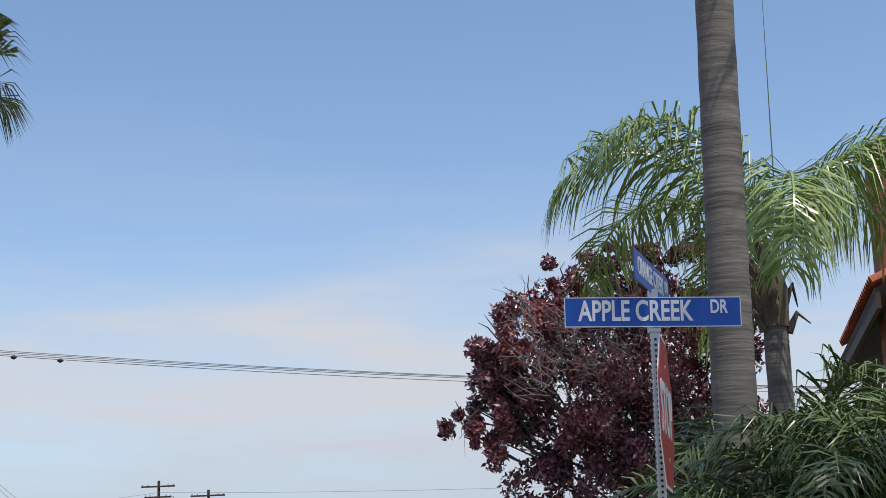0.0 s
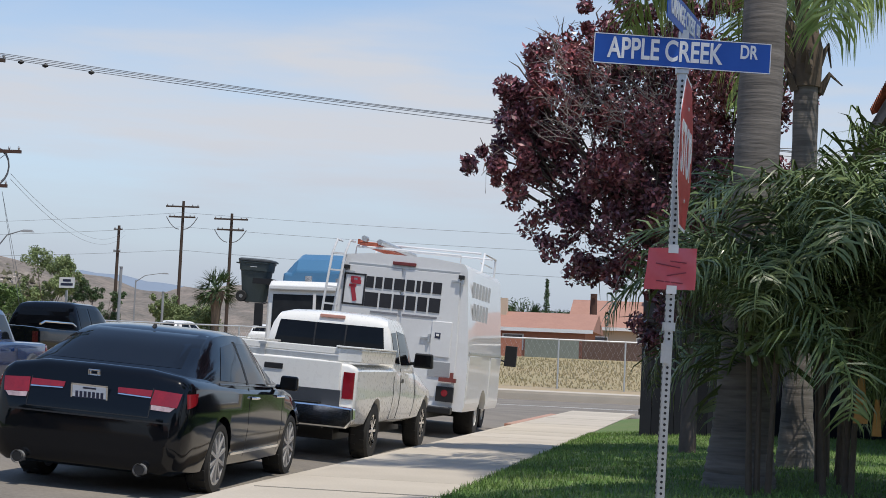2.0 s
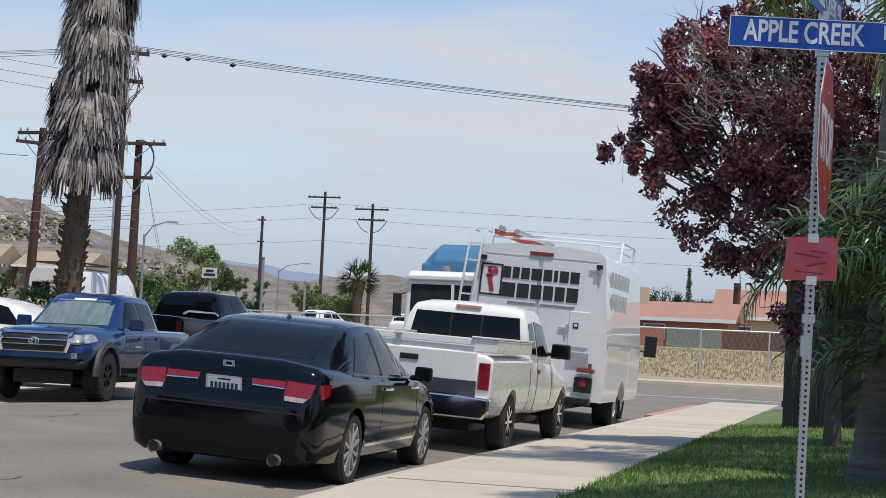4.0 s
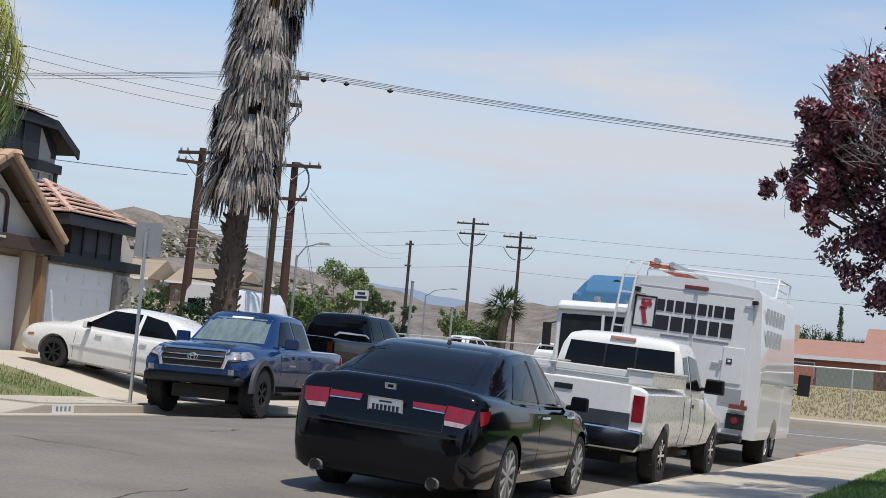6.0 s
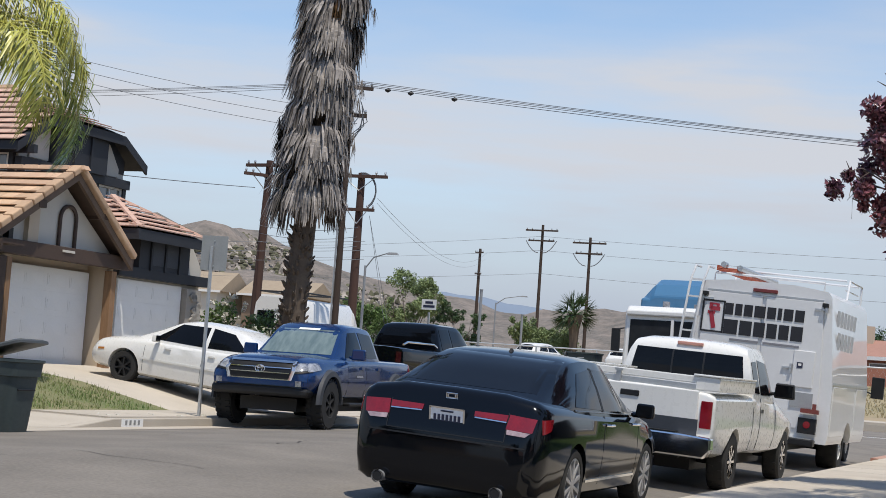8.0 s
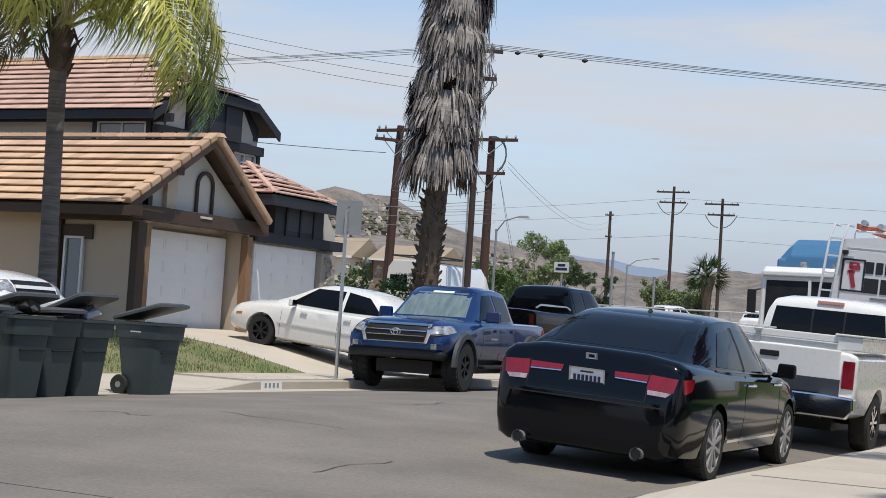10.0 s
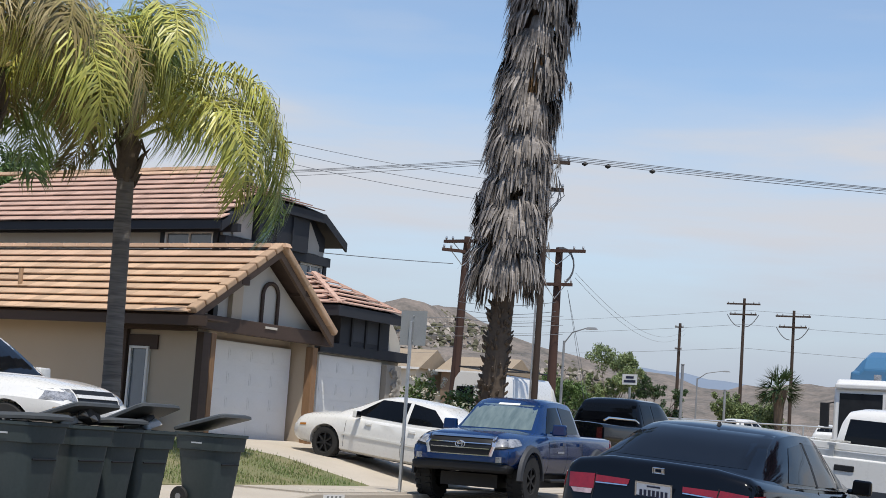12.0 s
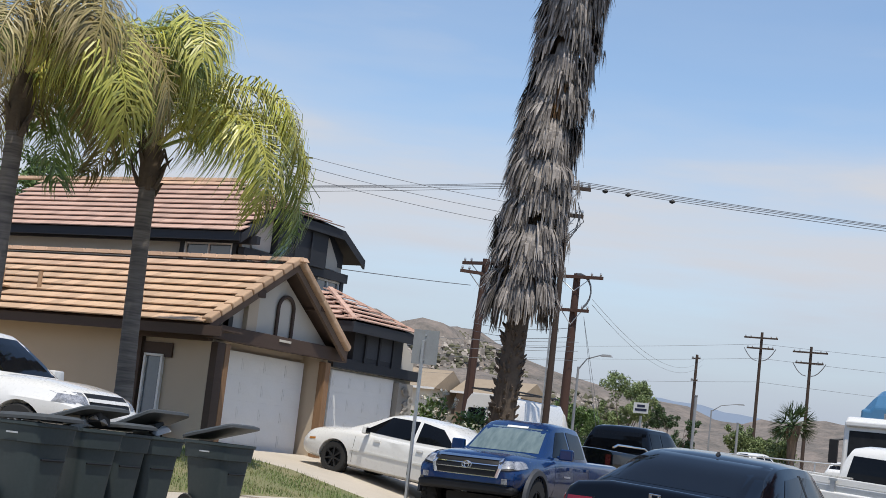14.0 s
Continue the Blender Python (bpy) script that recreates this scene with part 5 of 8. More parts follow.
def pickup_blue():
    rows = [(-2.70, 0.62, 1.16, 1.2, 0.82, 0.88, 0.87), (-2.62, 0.56, 1.2, 1.24, 0.86, 0.93, 0.91), (-1.9, 0.52, 1.2, 1.24, 0.88, 0.945, 0.92), (-1.0, 0.5, 1.2, 1.24, 0.88, 0.945, 0.92),
            (0.3, 0.5, 1.18, 1.24, 0.88, 0.94, 0.915), (0.85, 0.5, 1.16, 1.25, 0.88, 0.94, 0.91), (1.5, 0.52, 1.14, 1.25, 0.89, 0.955, 0.90), (2.1, 0.55, 1.1, 1.22, 0.88, 0.945, 0.88),
            (2.45, 0.58, 1.04, 1.17, 0.86, 0.92, 0.84), (2.6, 0.6, 0.98, 1.08, 0.82, 0.87, 0.80), (2.68, 0.62, 0.9, 0.96, 0.74, 0.8, 0.72)]
    cabin = [(-1.02, 1.2, 1.26, 0.86, 0.74), (-0.98, 1.2, 1.55, 0.86, 0.69), (-0.9, 1.2, 1.76, 0.86, 0.66), (-0.7, 1.2, 1.82, 0.865, 0.65), (-0.1, 1.19, 1.84, 0.87, 0.65), (0.3, 1.18, 1.81, 0.87, 0.65),
             (0.6, 1.17, 1.68, 0.865, 0.66), (0.95, 1.16, 1.42, 0.85, 0.69), (1.2, 1.15, 1.22, 0.83, 0.72)]
    cav = Shape().box(-1.85, 0, 1.2, 1.5, 1.5, 0.8)
    car, sk = base_car("pickup_truck", GRID @ pose(-14.0, 27.3, 0.08, 0, 0, 276.5) @ Matrix.Scale(1.05, 4), "blue crew-cab pickup truck with lifted chunky tyres", rows, cabin, P_BLUE,
                       (-1.75, 1.83), 1.66, 0.42, 0.29, 0.215, 6, M_BLACK, True, cuts=[cav])
    part("windscreen", sk.lay("front", [(-0.66, 1.27), (0.66, 1.27), (0.56, 1.71), (-0.56, 1.71)], 0.006, 12, 5), mat("windscreen_glass", (0.10, 0.14, 0.14), 0.08, other=(0.20, 0.25, 0.235), scale=2.5, fine=6, coat=1.0, stretch=(1, 3, 0.5), amount=0.9), car, "windscreen with a folded sunshade behind", smooth=40)
    both(car, sk, "side_window", [(-0.02, 1.24), (0.82, 1.24), (0.40, 1.68), (0.0, 1.71)], M_GLASSDK, off=0.007)
    both(car, sk, "side_window", [(-0.84, 1.26), (-0.1, 1.25), (-0.1, 1.71), (-0.78, 1.68)], M_GLASSDK, off=0.007)
    part("rear_window", sk.lay("rear", [(-0.6, 1.32), (0.6, 1.32), (0.55, 1.68), (-0.55, 1.68)], 0.006, 8, 4), M_GLASSDK, car)
    gr = part("grille", sk.lay("front", [(-0.52, 0.78), (0.52, 0.78), (0.61, 1.11), (-0.61, 1.11)], 0.012, 14, 5), mat("grille_black", (0.006, 0.006, 0.007), 0.5), car, "black grille in a chrome surround", smooth=40)
    for q in ([(-0.56, 1.085), (0.56, 1.085), (0.57, 1.125), (-0.57, 1.125)], [(-0.51, 0.76), (0.51, 0.76), (0.54, 0.805), (-0.54, 0.805)],
              [(-0.57, 0.78), (-0.51, 0.78), (-0.565, 0.95), (-0.625, 0.95)], [(0.51, 0.78), (0.57, 0.78), (0.625, 0.95), (0.565, 0.95)], [(-0.625, 0.95), (-0.565, 0.95), (-0.53, 1.11), (-0.58, 1.125)], [(0.565, 0.95), (0.625, 0.95), (0.58, 1.125), (0.53, 1.11)],
              [(-0.54, 0.985), (0.54, 0.985), (0.545, 1.0), (-0.545, 1.0)], [(-0.52, 0.90), (0.52, 0.90), (0.525, 0.915), (-0.525, 0.915)]):
        part("chrome_bar", sk.lay("front", q, 0.03, 12, 1), M_CHROME, gr, smooth=40)
    em = Shape()
    for rx, rz in ((0.085, 0.058), (0.04, 0.055)):
        em.tube([(0, rx * math.cos(a), rz * math.sin(a)) for a in [2 * math.pi * k / 20 for k in range(21)]], 0.008, 6)
    em.tube([(0, 0.06 * math.cos(a), 0.028 + 0.022 * math.sin(a)) for a in [2 * math.pi * k / 16 for k in range(17)]], 0.008, 6)
    part("maker_mark", em, M_CHROME, gr, m=pose(2.70, 0, 0.965))
    ends(car, sk, "front", "head_lamp", [(0.60, 0.93), (0.86, 0.98), (0.86, 1.11), (0.62, 1.08)], M_LAMP, "clear head lamp", 0.016, 6, 3)
    both(car, sk, "head_lamp", [(2.2, 1.0), (2.58, 0.95), (2.56, 1.09), (2.2, 1.09)], M_LAMP, off=0.01)
    part("front_bumper", Shape().prism([(-0.84, 0.52), (0.84, 0.52), (0.88, 0.66), (0.55, 0.70), (-0.55, 0.70), (-0.88, 0.66)], 2.35, 2.70, "x"), M_BLACK, car, "black lower bumper", bev=0.05)
    part("bumper_cover", sk.lay("front", [(-0.8, 0.70), (0.8, 0.70), (0.8, 0.79), (-0.8, 0.79)], 0.05, 12, 2), P_BLUE, car, smooth=40)
    ends(car, sk, "front", "fog_lamp", [(0.66, 0.70), (0.76, 0.70), (0.76, 0.79), (0.66, 0.79)], M_LAMP, "", 0.058, 2, 2)
    ends(car, sk, "front", "lamp_bezel", [(0.59, 0.905), (0.87, 0.945), (0.87, 0.985), (0.61, 0.94)], M_BLACK, "", 0.02, 6, 1)
    ends(car, sk, "front", "bumper_corner", [(0.58, 0.70), (0.84, 0.70), (0.84, 0.90), (0.60, 0.88)], P_BLUE, "blue bumper corner", 0.03, 5, 3)
    for x in (-1.75, 1.83):
        for s in (1, -1):
            fl = Shape()
            ring = []
            for k in range(13):
                a = math.pi * (k / 12)
                ring.append([(x + math.cos(a) * r0, s * yy, 0.42 + math.sin(a) * r0) for r0, yy in ((0.49, 0.93), (0.485, 1.0), (0.57, 0.985), (0.60, 0.93))])
            fl.loft(ring, closed=True)
            part("wheel_arch_flare", fl, mat("flare_grey", (0.045, 0.048, 0.055), 0.6), car, "dark grey arch flare", smooth=40)
    for s in (1, -1):
        part("side_step", Shape().box(0.05, s * 0.92, 0.42, 1.7, 0.14, 0.06), M_BLACK, car, bev=0.02)
    door_mirror(car, 0.72, 0.88, 1.3, P_BLUE, 1.3)
    for x in (-0.78, 0.12):
        both(car, sk, "door_handle", [(x, 1.04), (x + 0.16, 1.04), (x + 0.16, 1.09), (x, 1.09)], P_BLUE, off=0.03, nu=2, nv=1)
    for x in (-0.88, -0.06, 0.9):
        both(car, sk, "door_gap", [(x, 0.56), (x + 0.007, 0.56), (x + 0.007, 1.2), (x, 1.2)], M_BLACK, off=0.003, nu=1, nv=6)
    for x_, w_ in ((0.15, 0.34),):
        both(car, sk, "lettering", [(x_, 0.90), (x_ + w_, 0.90), (x_ + w_, 0.93), (x_, 0.93)], M_CHROME, off=0.008, nu=3, nv=1)
    both(car, sk, "tail_lamp", [(-2.68, 0.9), (-2.58, 0.9), (-2.58, 1.18), (-2.68, 1.18)], M_TAIL, off=0.012)
    part("sun_strip", sk.lay("front", [(-0.2, 1.70), (0.2, 1.70), (0.2, 1.735), (-0.2, 1.735)], 0.009, 4, 1), M_WHITE, car, "white sticker of unreadable lettering")


pickup_blue()


def pickup_black():
    rows = [(-2.9, 0.6, 1.2, 1.26, 0.88, 0.95, 0.94), (-2.82, 0.56, 1.26, 1.32, 0.92, 0.99, 0.97), (-0.6, 0.5, 1.26, 1.32, 0.93, 1.0, 0.97), (0.6, 0.5, 1.24, 1.32, 0.93, 0.99, 0.96), (1.6, 0.5, 1.2, 1.3, 0.94, 1.0, 0.94),
            (2.6, 0.55, 1.12, 1.25, 0.9, 0.96, 0.88), (2.9, 0.6, 0.95, 1.05, 0.8, 0.85, 0.76)]
    cabin = [(-0.72, 1.25, 1.3, 0.9, 0.78), (-0.68, 1.25, 1.65, 0.9, 0.74), (-0.55, 1.25, 1.86, 0.9, 0.70), (-0.3, 1.25, 1.92, 0.9, 0.69), (0.6, 1.24, 1.92, 0.9, 0.69), (1.0, 1.23, 1.75, 0.9, 0.7), (1.55, 1.2, 1.28, 0.86, 0.74)]
    car, sk = base_car("pickup_truck", GRID @ pose(-17.75, 40.6, 0.25, 0, 0, 89) @ Matrix.Scale(1.18, 4), "black crew-cab pickup truck seen from behind, at the kerb", rows, cabin, P_BLACK,
                       (-1.8, 1.9), 1.74, 0.41, 0.28, 0.22, 6, M_BLACK, cuts=[Shape().box(-1.8, 0, 1.25, 1.9, 1.6, 0.8)])
    part("rear_window", sk.lay("rear", [(-0.66, 1.4), (0.66, 1.4), (0.58, 1.78), (-0.58, 1.78)], 0.006, 8, 4), M_GLASSDK, car)
    both(car, sk, "side_window", [(0.1, 1.3), (1.2, 1.3), (0.85, 1.76), (0.1, 1.8)], M_GLASSDK, off=0.007)
    both(car, sk, "side_window", [(-0.55, 1.32), (0.0, 1.31), (0.0, 1.8), (-0.5, 1.78)], M_GLASSDK, off=0.007)
    part("rear_bumper", Shape().box(-2.98, 0, 0.66, 0.16, 1.94, 0.2), M_BLACK, car, bev=0.03)
    ends(car, sk, "rear", "tail_lamp", [(0.82, 0.86), (0.94, 0.86), (0.94, 1.2), (0.82, 1.2)], mat("tail_lamp_dark", (0.045, 0.006, 0.008), 0.2, coat=0.5), "", 0.02, 2, 4)
    door_mirror(car, 1.0, 0.93, 1.4, M_BLACK, 1.5)
    part("bed_rail", Shape().tube([(-2.8, -0.93, 1.36), (-2.6, -0.93, 1.42), (-1.2, -0.93, 1.42), (-1.0, -0.93, 1.36)], 0.025, 8), M_CHROME, car, "chrome bed rail", smooth=40)


pickup_black()


def sedan_white():
    rows = [(-2.25, 0.4, 0.66, 0.72, 0.62, 0.7, 0.66), (-2.18, 0.3, 0.86, 0.94, 0.74, 0.8, 0.76), (-1.95, 0.24, 0.93, 1.02, 0.8, 0.85, 0.82), (-1.3, 0.22, 0.92, 1.02, 0.83, 0.87, 0.84), (0, 0.2, 0.9, 0.98, 0.83, 0.87, 0.85),
            (0.9, 0.2, 0.88, 0.98, 0.83, 0.87, 0.84), (1.5, 0.22, 0.82, 0.92, 0.82, 0.86, 0.8), (2.0, 0.25, 0.74, 0.83, 0.77, 0.82, 0.74), (2.18, 0.28, 0.66, 0.73, 0.68, 0.73, 0.66), (2.27, 0.34, 0.56, 0.62, 0.55, 0.6, 0.52)]
    cabin = [(-1.75, 0.92, 1.0, 0.76, 0.64), (-1.4, 0.92, 1.2, 0.79, 0.58), (-0.95, 0.915, 1.38, 0.81, 0.56), (-0.5, 0.91, 1.43, 0.82, 0.56), (0.0, 0.9, 1.43, 0.82, 0.56), (0.35, 0.9, 1.36, 0.82, 0.56), (0.75, 0.89, 1.17, 0.8, 0.58), (1.15, 0.88, 0.98, 0.78, 0.62)]
    car, sk = base_car("sedan", GRID @ pose(-17.35, 28.62, 0.43, 0, -5.8, 180) @ Matrix.Scale(1.05, 4), "white four-door sedan on the sloped driveway, dark steel wheels", rows, cabin, P_WHITE,
                       (-1.3, 1.35), 1.48, 0.31, 0.2, 0.2, 7, M_BLACK)
    part("windscreen", sk.lay("front", [(-0.6, 1.02), (0.6, 1.02), (0.5, 1.37), (-0.5, 1.37)], 0.006, 8, 5), M_GLASSDK, car)
    both(car, sk, "side_window", [(-0.38, 0.96), (0.82, 0.95), (0.3, 1.32), (-0.34, 1.35)], M_GLASSDK, off=0.007)
    both(car, sk, "side_window", [(-1.3, 1.0), (-0.46, 0.96), (-0.42, 1.35), (-0.9, 1.3)], M_GLASSDK, off=0.007)
    both(car, sk, "side_moulding", [(-1.0, 0.55), (0.95, 0.53), (0.95, 0.57), (-1.0, 0.59)], P_WHITE, off=0.015, nv=1)
    ends(car, sk, "front", "head_lamp", [(0.4, 0.6), (0.66, 0.64), (0.66, 0.73), (0.4, 0.69)], M_LAMP, "", 0.01, 4, 2)
    both(car, sk, "marker_lamp", [(1.85, 0.58), (2.0, 0.56), (2.0, 0.60), (1.85, 0.62)], mat("amber_lamp", (0.5, 0.2, 0.03), 0.3), off=0.008, nu=2, nv=1)
    for x in (-0.7, 0.3):
        both(car, sk, "door_handle", [(x, 0.80), (x + 0.15, 0.80), (x + 0.15, 0.835), (x, 0.835)], P_WHITE, off=0.03, nu=2, nv=1)
    for x in (-0.42, 0.9):
        both(car, sk, "door_gap", [(x, 0.3), (x + 0.007, 0.3), (x + 0.007, 0.9), (x, 0.9)], M_BLACK, off=0.003, nu=1, nv=6)
    door_mirror(car, 0.62, 0.83, 0.98, P_WHITE)
    both(car, sk, "tail_lamp", [(-2.2, 0.72), (-1.98, 0.74), (-1.98, 0.88), (-2.16, 0.86)], M_TAIL, off=0.01)


sedan_white()


def truck_white_far():
    """The white full-size truck nose-out in the neighbouring driveway."""
    rows = [(-2.7, 0.5, 1.1, 1.16, 0.9, 0.97, 0.94), (-0.5, 0.45, 1.12, 1.18, 0.93, 1.0, 0.96), (0.6, 0.45, 1.12, 1.2, 0.93, 1.0, 0.95), (1.2, 0.46, 1.08, 1.22, 0.94, 1.0, 0.92), (1.9, 0.48, 1.02, 1.17, 0.92, 0.98, 0.86),
            (2.45, 0.5, 0.94, 1.06, 0.88, 0.93, 0.8), (2.62, 0.55, 0.86, 0.94, 0.8, 0.85, 0.72), (2.68, 0.6, 0.76, 0.82, 0.7, 0.74, 0.64)]
    cabin = [(-2.65, 1.1, 1.2, 0.9, 0.75), (-2.5, 1.12, 1.8, 0.9, 0.7), (-2.2, 1.12, 1.88, 0.9, 0.7), (0.1, 1.12, 1.88, 0.9, 0.7), (0.45, 1.12, 1.8, 0.9, 0.7), (0.95, 1.12, 1.42, 0.88, 0.73), (1.25, 1.12, 1.18, 0.85, 0.76)]
    car, sk = base_car("sport_utility", GRID @ pose(-18.6, 17.45, 0.42, 0, -2, 8), "white full-size sport utility vehicle, nose to the street on a driveway", rows, cabin, P_WHITE,
                       (-1.5, 1.75), 1.7, 0.39, 0.26, 0.21, 6, M_ALLOY)
    part("windscreen", sk.lay("front", [(-0.74, 1.24), (0.74, 1.24), (0.63, 1.78), (-0.63, 1.78)], 0.006, 10, 5), M_GLASSDK, car)
    both(car, sk, "side_window", [(-0.4, 1.2), (0.85, 1.18), (0.42, 1.72), (-0.38, 1.76)], M_GLASSDK, off=0.007)
    both(car, sk, "side_window", [(-1.5, 1.2), (-0.5, 1.2), (-0.5, 1.76), (-1.5, 1.76)], M_GLASSDK, off=0.007)
    part("grille", sk.lay("front", [(-0.5, 0.8), (0.5, 0.8), (0.5, 1.0), (-0.5, 1.0)], 0.01, 10, 3), M_BLACK, car)
    part("grille_bar", sk.lay("front", [(-0.5, 0.88), (0.5, 0.88), (0.5, 0.93), (-0.5, 0.93)], 0.03, 10, 1), P_WHITE, car)
    ends(car, sk, "front", "head_lamp", [(0.54, 0.82), (0.8, 0.86), (0.8, 1.0), (0.54, 1.0)], M_LAMP, "", 0.012, 4, 3)
    both(car, sk, "head_lamp", [(2.3, 0.84), (2.6, 0.82), (2.58, 0.95), (2.3, 0.97)], M_LAMP, off=0.01)
    part("front_bumper", Shape().box(2.68, 0, 0.62, 0.2, 1.8, 0.24), P_WHITE, car, bev=0.05)
    for y in (-0.3, 0.25):
        part("wiper", Shape().tube([(1.14, y, 1.24), (0.98, y + 0.45, 1.36)], 0.012, 5), M_BLACK, car)
    door_mirror(car, 0.85, 0.92, 1.27, P_WHITE, 1.5)


truck_white_far()


def van_white():
    van = thing("service_van", GRID @ pose(-5.64, 30.1, 0.05, 0, 3.4, 0) @ pose(0, 0, 0, 0, 0, 90), "white high-roof service van with a ladder rack, parked at the kerb", "van")
    VW = paint("paint_van", (0.70, 0.70, 0.70), (0.62, 0.62, 0.62), 0.35)
    # tall box body, sides leaning in
    ring = lambda x, k=1.0: [(x, y * k, z) for y, z in ((-1.27, 0.5), (-1.30, 0.62), (-1.285, 1.5), (-1.13, 2.97), (-1.06, 3.06), (-0.5, 3.12), (0.5, 3.12), (1.06, 3.06), (1.13, 2.97), (1.285, 1.5), (1.30, 0.62), (1.27, 0.5))]
    body = Shape().loft([ring(-2.9), ring(1.3), ring(1.35, 0.97)], closed=True)
    bo = part("body", body, VW, van, smooth=25)
    cut = Shape()
    cut.tube([(-0.75, -1.5, 0.40), (-0.75, -0.72, 0.40)], 0.47, 24)
    cut2 = Shape()
    cut2.tube([(-0.75, 1.5, 0.40), (-0.75, 0.72, 0.40)], 0.47, 24)
    carve(bo, [cut, cut2])
    cab = Shape().loft([[(x, y, z) for y, z in ((-w, 0.45), (-w - 0.03, 1.2), (-w * 0.82, zt), (w * 0.82, zt), (w + 0.03, 1.2), (w, 0.45))] for x, w, zt in ((1.3, 0.98, 2.3), (2.0, 0.98, 2.2), (2.35, 0.96, 1.5), (3.1, 0.88, 1.2), (3.25, 0.8, 0.9))], closed=True)
    part("cab", cab, VW, van, smooth=25)
    # back doors with a dark seam, hinges, handles
    for y in (0.55, -0.55):
        d = part("back_door", Shape().prism([(y - 0.535, 0.72), (y + 0.535, 0.72), (y + 0.525, 1.62), (y * 0.95 + 0.49, 2.88), (y * 0.95 - 0.49, 2.88), (y - 0.525, 1.62)], -2.925, -2.9, "x"), VW, van, bev=0.008)
        for z in (0.95, 2.75):
            sgn = 1 if y > 0 else -1
            part("hinge", Shape().box(-2.935, y + sgn * 0.42, z, 0.03, 0.2, 0.035).box(-2.95, y + sgn * 0.52, z, 0.05, 0.05, 0.09), M_STEEL, d)
    part("door_handle", Shape().tube([(-2.95, -0.06, 1.05), (-2.95, -0.06, 1.75)], 0.012, 6).box(-2.945, -0.06, 1.4, 0.04, 0.05, 0.14), M_STEEL, van)
    part("latch", Shape().box(-2.94, -0.5, 1.72, 0.03, 0.16, 0.03).box(-2.95, -0.57, 1.72, 0.04, 0.04, 0.14), M_STEEL, van)
    part("marker_light", Shape().box(-2.93, 0.0, 2.97, 0.05, 0.42, 0.06), mat("marker_red", (0.17, 0.035, 0.035), 0.35), van, bev=0.01)
    part("header_band", Shape().box(-2.912, 0, 2.90, 0.02, 2.0, 0.035), M_STEEL, van)
    for y in (1.02, -1.04):
        part("corner_lamp", Shape().box(-2.95, y, 2.83, 0.1, 0.1, 0.07), M_BLACK, van, bev=0.01)
    hatch = part("hatch", Shape().box(-2.93, -0.78, 1.72, 0.03, 0.36, 0.62), VW, van, "small hatch with a dark sticker", bev=0.01)
    part("sticker", Shape().box(-2.948, -0.72, 1.78, 0.004, 0.1, 0.1), M_INK, hatch)
    part("sticker_mark", Shape().box(-2.951, -0.72, 1.79, 0.004, 0.05, 0.04), M_WHITE, hatch)
    part("kick_panel", Shape().box(-2.93, -0.8, 1.2, 0.025, 0.38, 0.25), mat("panel_grey", (0.34, 0.35, 0.36), 0.5), van)
    # sign: a framed red wrench shape and two rows of plain black bars
    INK, RED = mat("sign_black", (0.02, 0.02, 0.025), 0.5), mat("sign_red", (0.36, 0.03, 0.05), 0.5)
    fr = Shape()
    for dy, dz, sy, sz in ((0.0, 0.265, 0.40, 0.03), (0.0, -0.265, 0.40, 0.03), (0.185, 0, 0.03, 0.55), (-0.185, 0, 0.03, 0.55)):
        fr.box(0, dy, dz, 0.006, sy, sz)
    sg = part("sign_frame", fr, INK, van, "black framed company sign", pose(-2.932, 0.86, 2.45))
    wr = Shape().box(0, 0.02, -0.06, 0.006, 0.075, 0.30, pose(0, 0, 0, -14, 0, 0))
    wr.box(0, -0.03, 0.13, 0.006, 0.17, 0.07).box(0, 0.045, 0.17, 0.006, 0.06, 0.1).box(0, -0.075, 0.19, 0.006, 0.05, 0.06).box(0, 0.01, 0.21, 0.006, 0.13, 0.03).box(0, 0.03, 0.06, 0.006, 0.13, 0.05)
    part("sign_emblem", wr, RED, sg)
    for z, h, widths in ((2.60, 0.20, (15, 13, 16, 20, 16, 7.5, 17, 17)), (2.295, 0.25, (24, 21, 19, 17, 17, 20))):
        y, unit = 0.655, 1.36 / (sum(widths) + 3.6 * (len(widths) - 1))
        for w in widths:
            part("sign_block", Shape().box(0, 0, 0, 0.006, w * unit, h), INK, sg, m=pose(0, y - w * unit / 2 - 0.86, z - 2.45))
            y -= (w + 3.6) * unit
    sm = Shape()
    for y, w in ((0.28, 0.5), (-0.36, 0.62)):
        sm.box(-2.931, y, 2.08, 0.005, w, 0.035)
    part("small_bars", sm, mat("sign_grey", (0.22, 0.22, 0.24), 0.5), sg, m=pose(2.932, -0.86, -2.45))
    # the same sign, faded, on the side
    for z, h, n in ((2.62, 0.34, 6), (2.22, 0.38, 5)):
        for k in range(n):
            y = -1.285 + (z - 1.5) * 0.1054 - 0.008
            part("side_block", Shape().box(-2.3 + k * 0.38, y, z, 0.28, 0.006, h), mat("sign_pale", (0.54, 0.54, 0.55), 0.5), van)
    
    # lower service doors on the side
    for x0, x1 in ((-2.8, -1.35), (-0.15, 1.2)):
        for s in (-1, 1):
            part("side_locker", Shape().box((x0 + x1) / 2, s * 1.295, 1.06, x1 - x0, 0.02, 0.85), VW, van, bev=0.006)
    for s in (-1, 1):
        part("rub_rail", Shape().box(-0.8, s * 1.288, 1.53, 4.1, 0.03, 0.04), M_STEEL, van)
    # bumper, lamps, red-handled clutter
    part("rear_bumper", Shape().box(-3.0, 0, 0.5, 0.22, 2.2, 0.12), M_BLACK, van, bev=0.02)
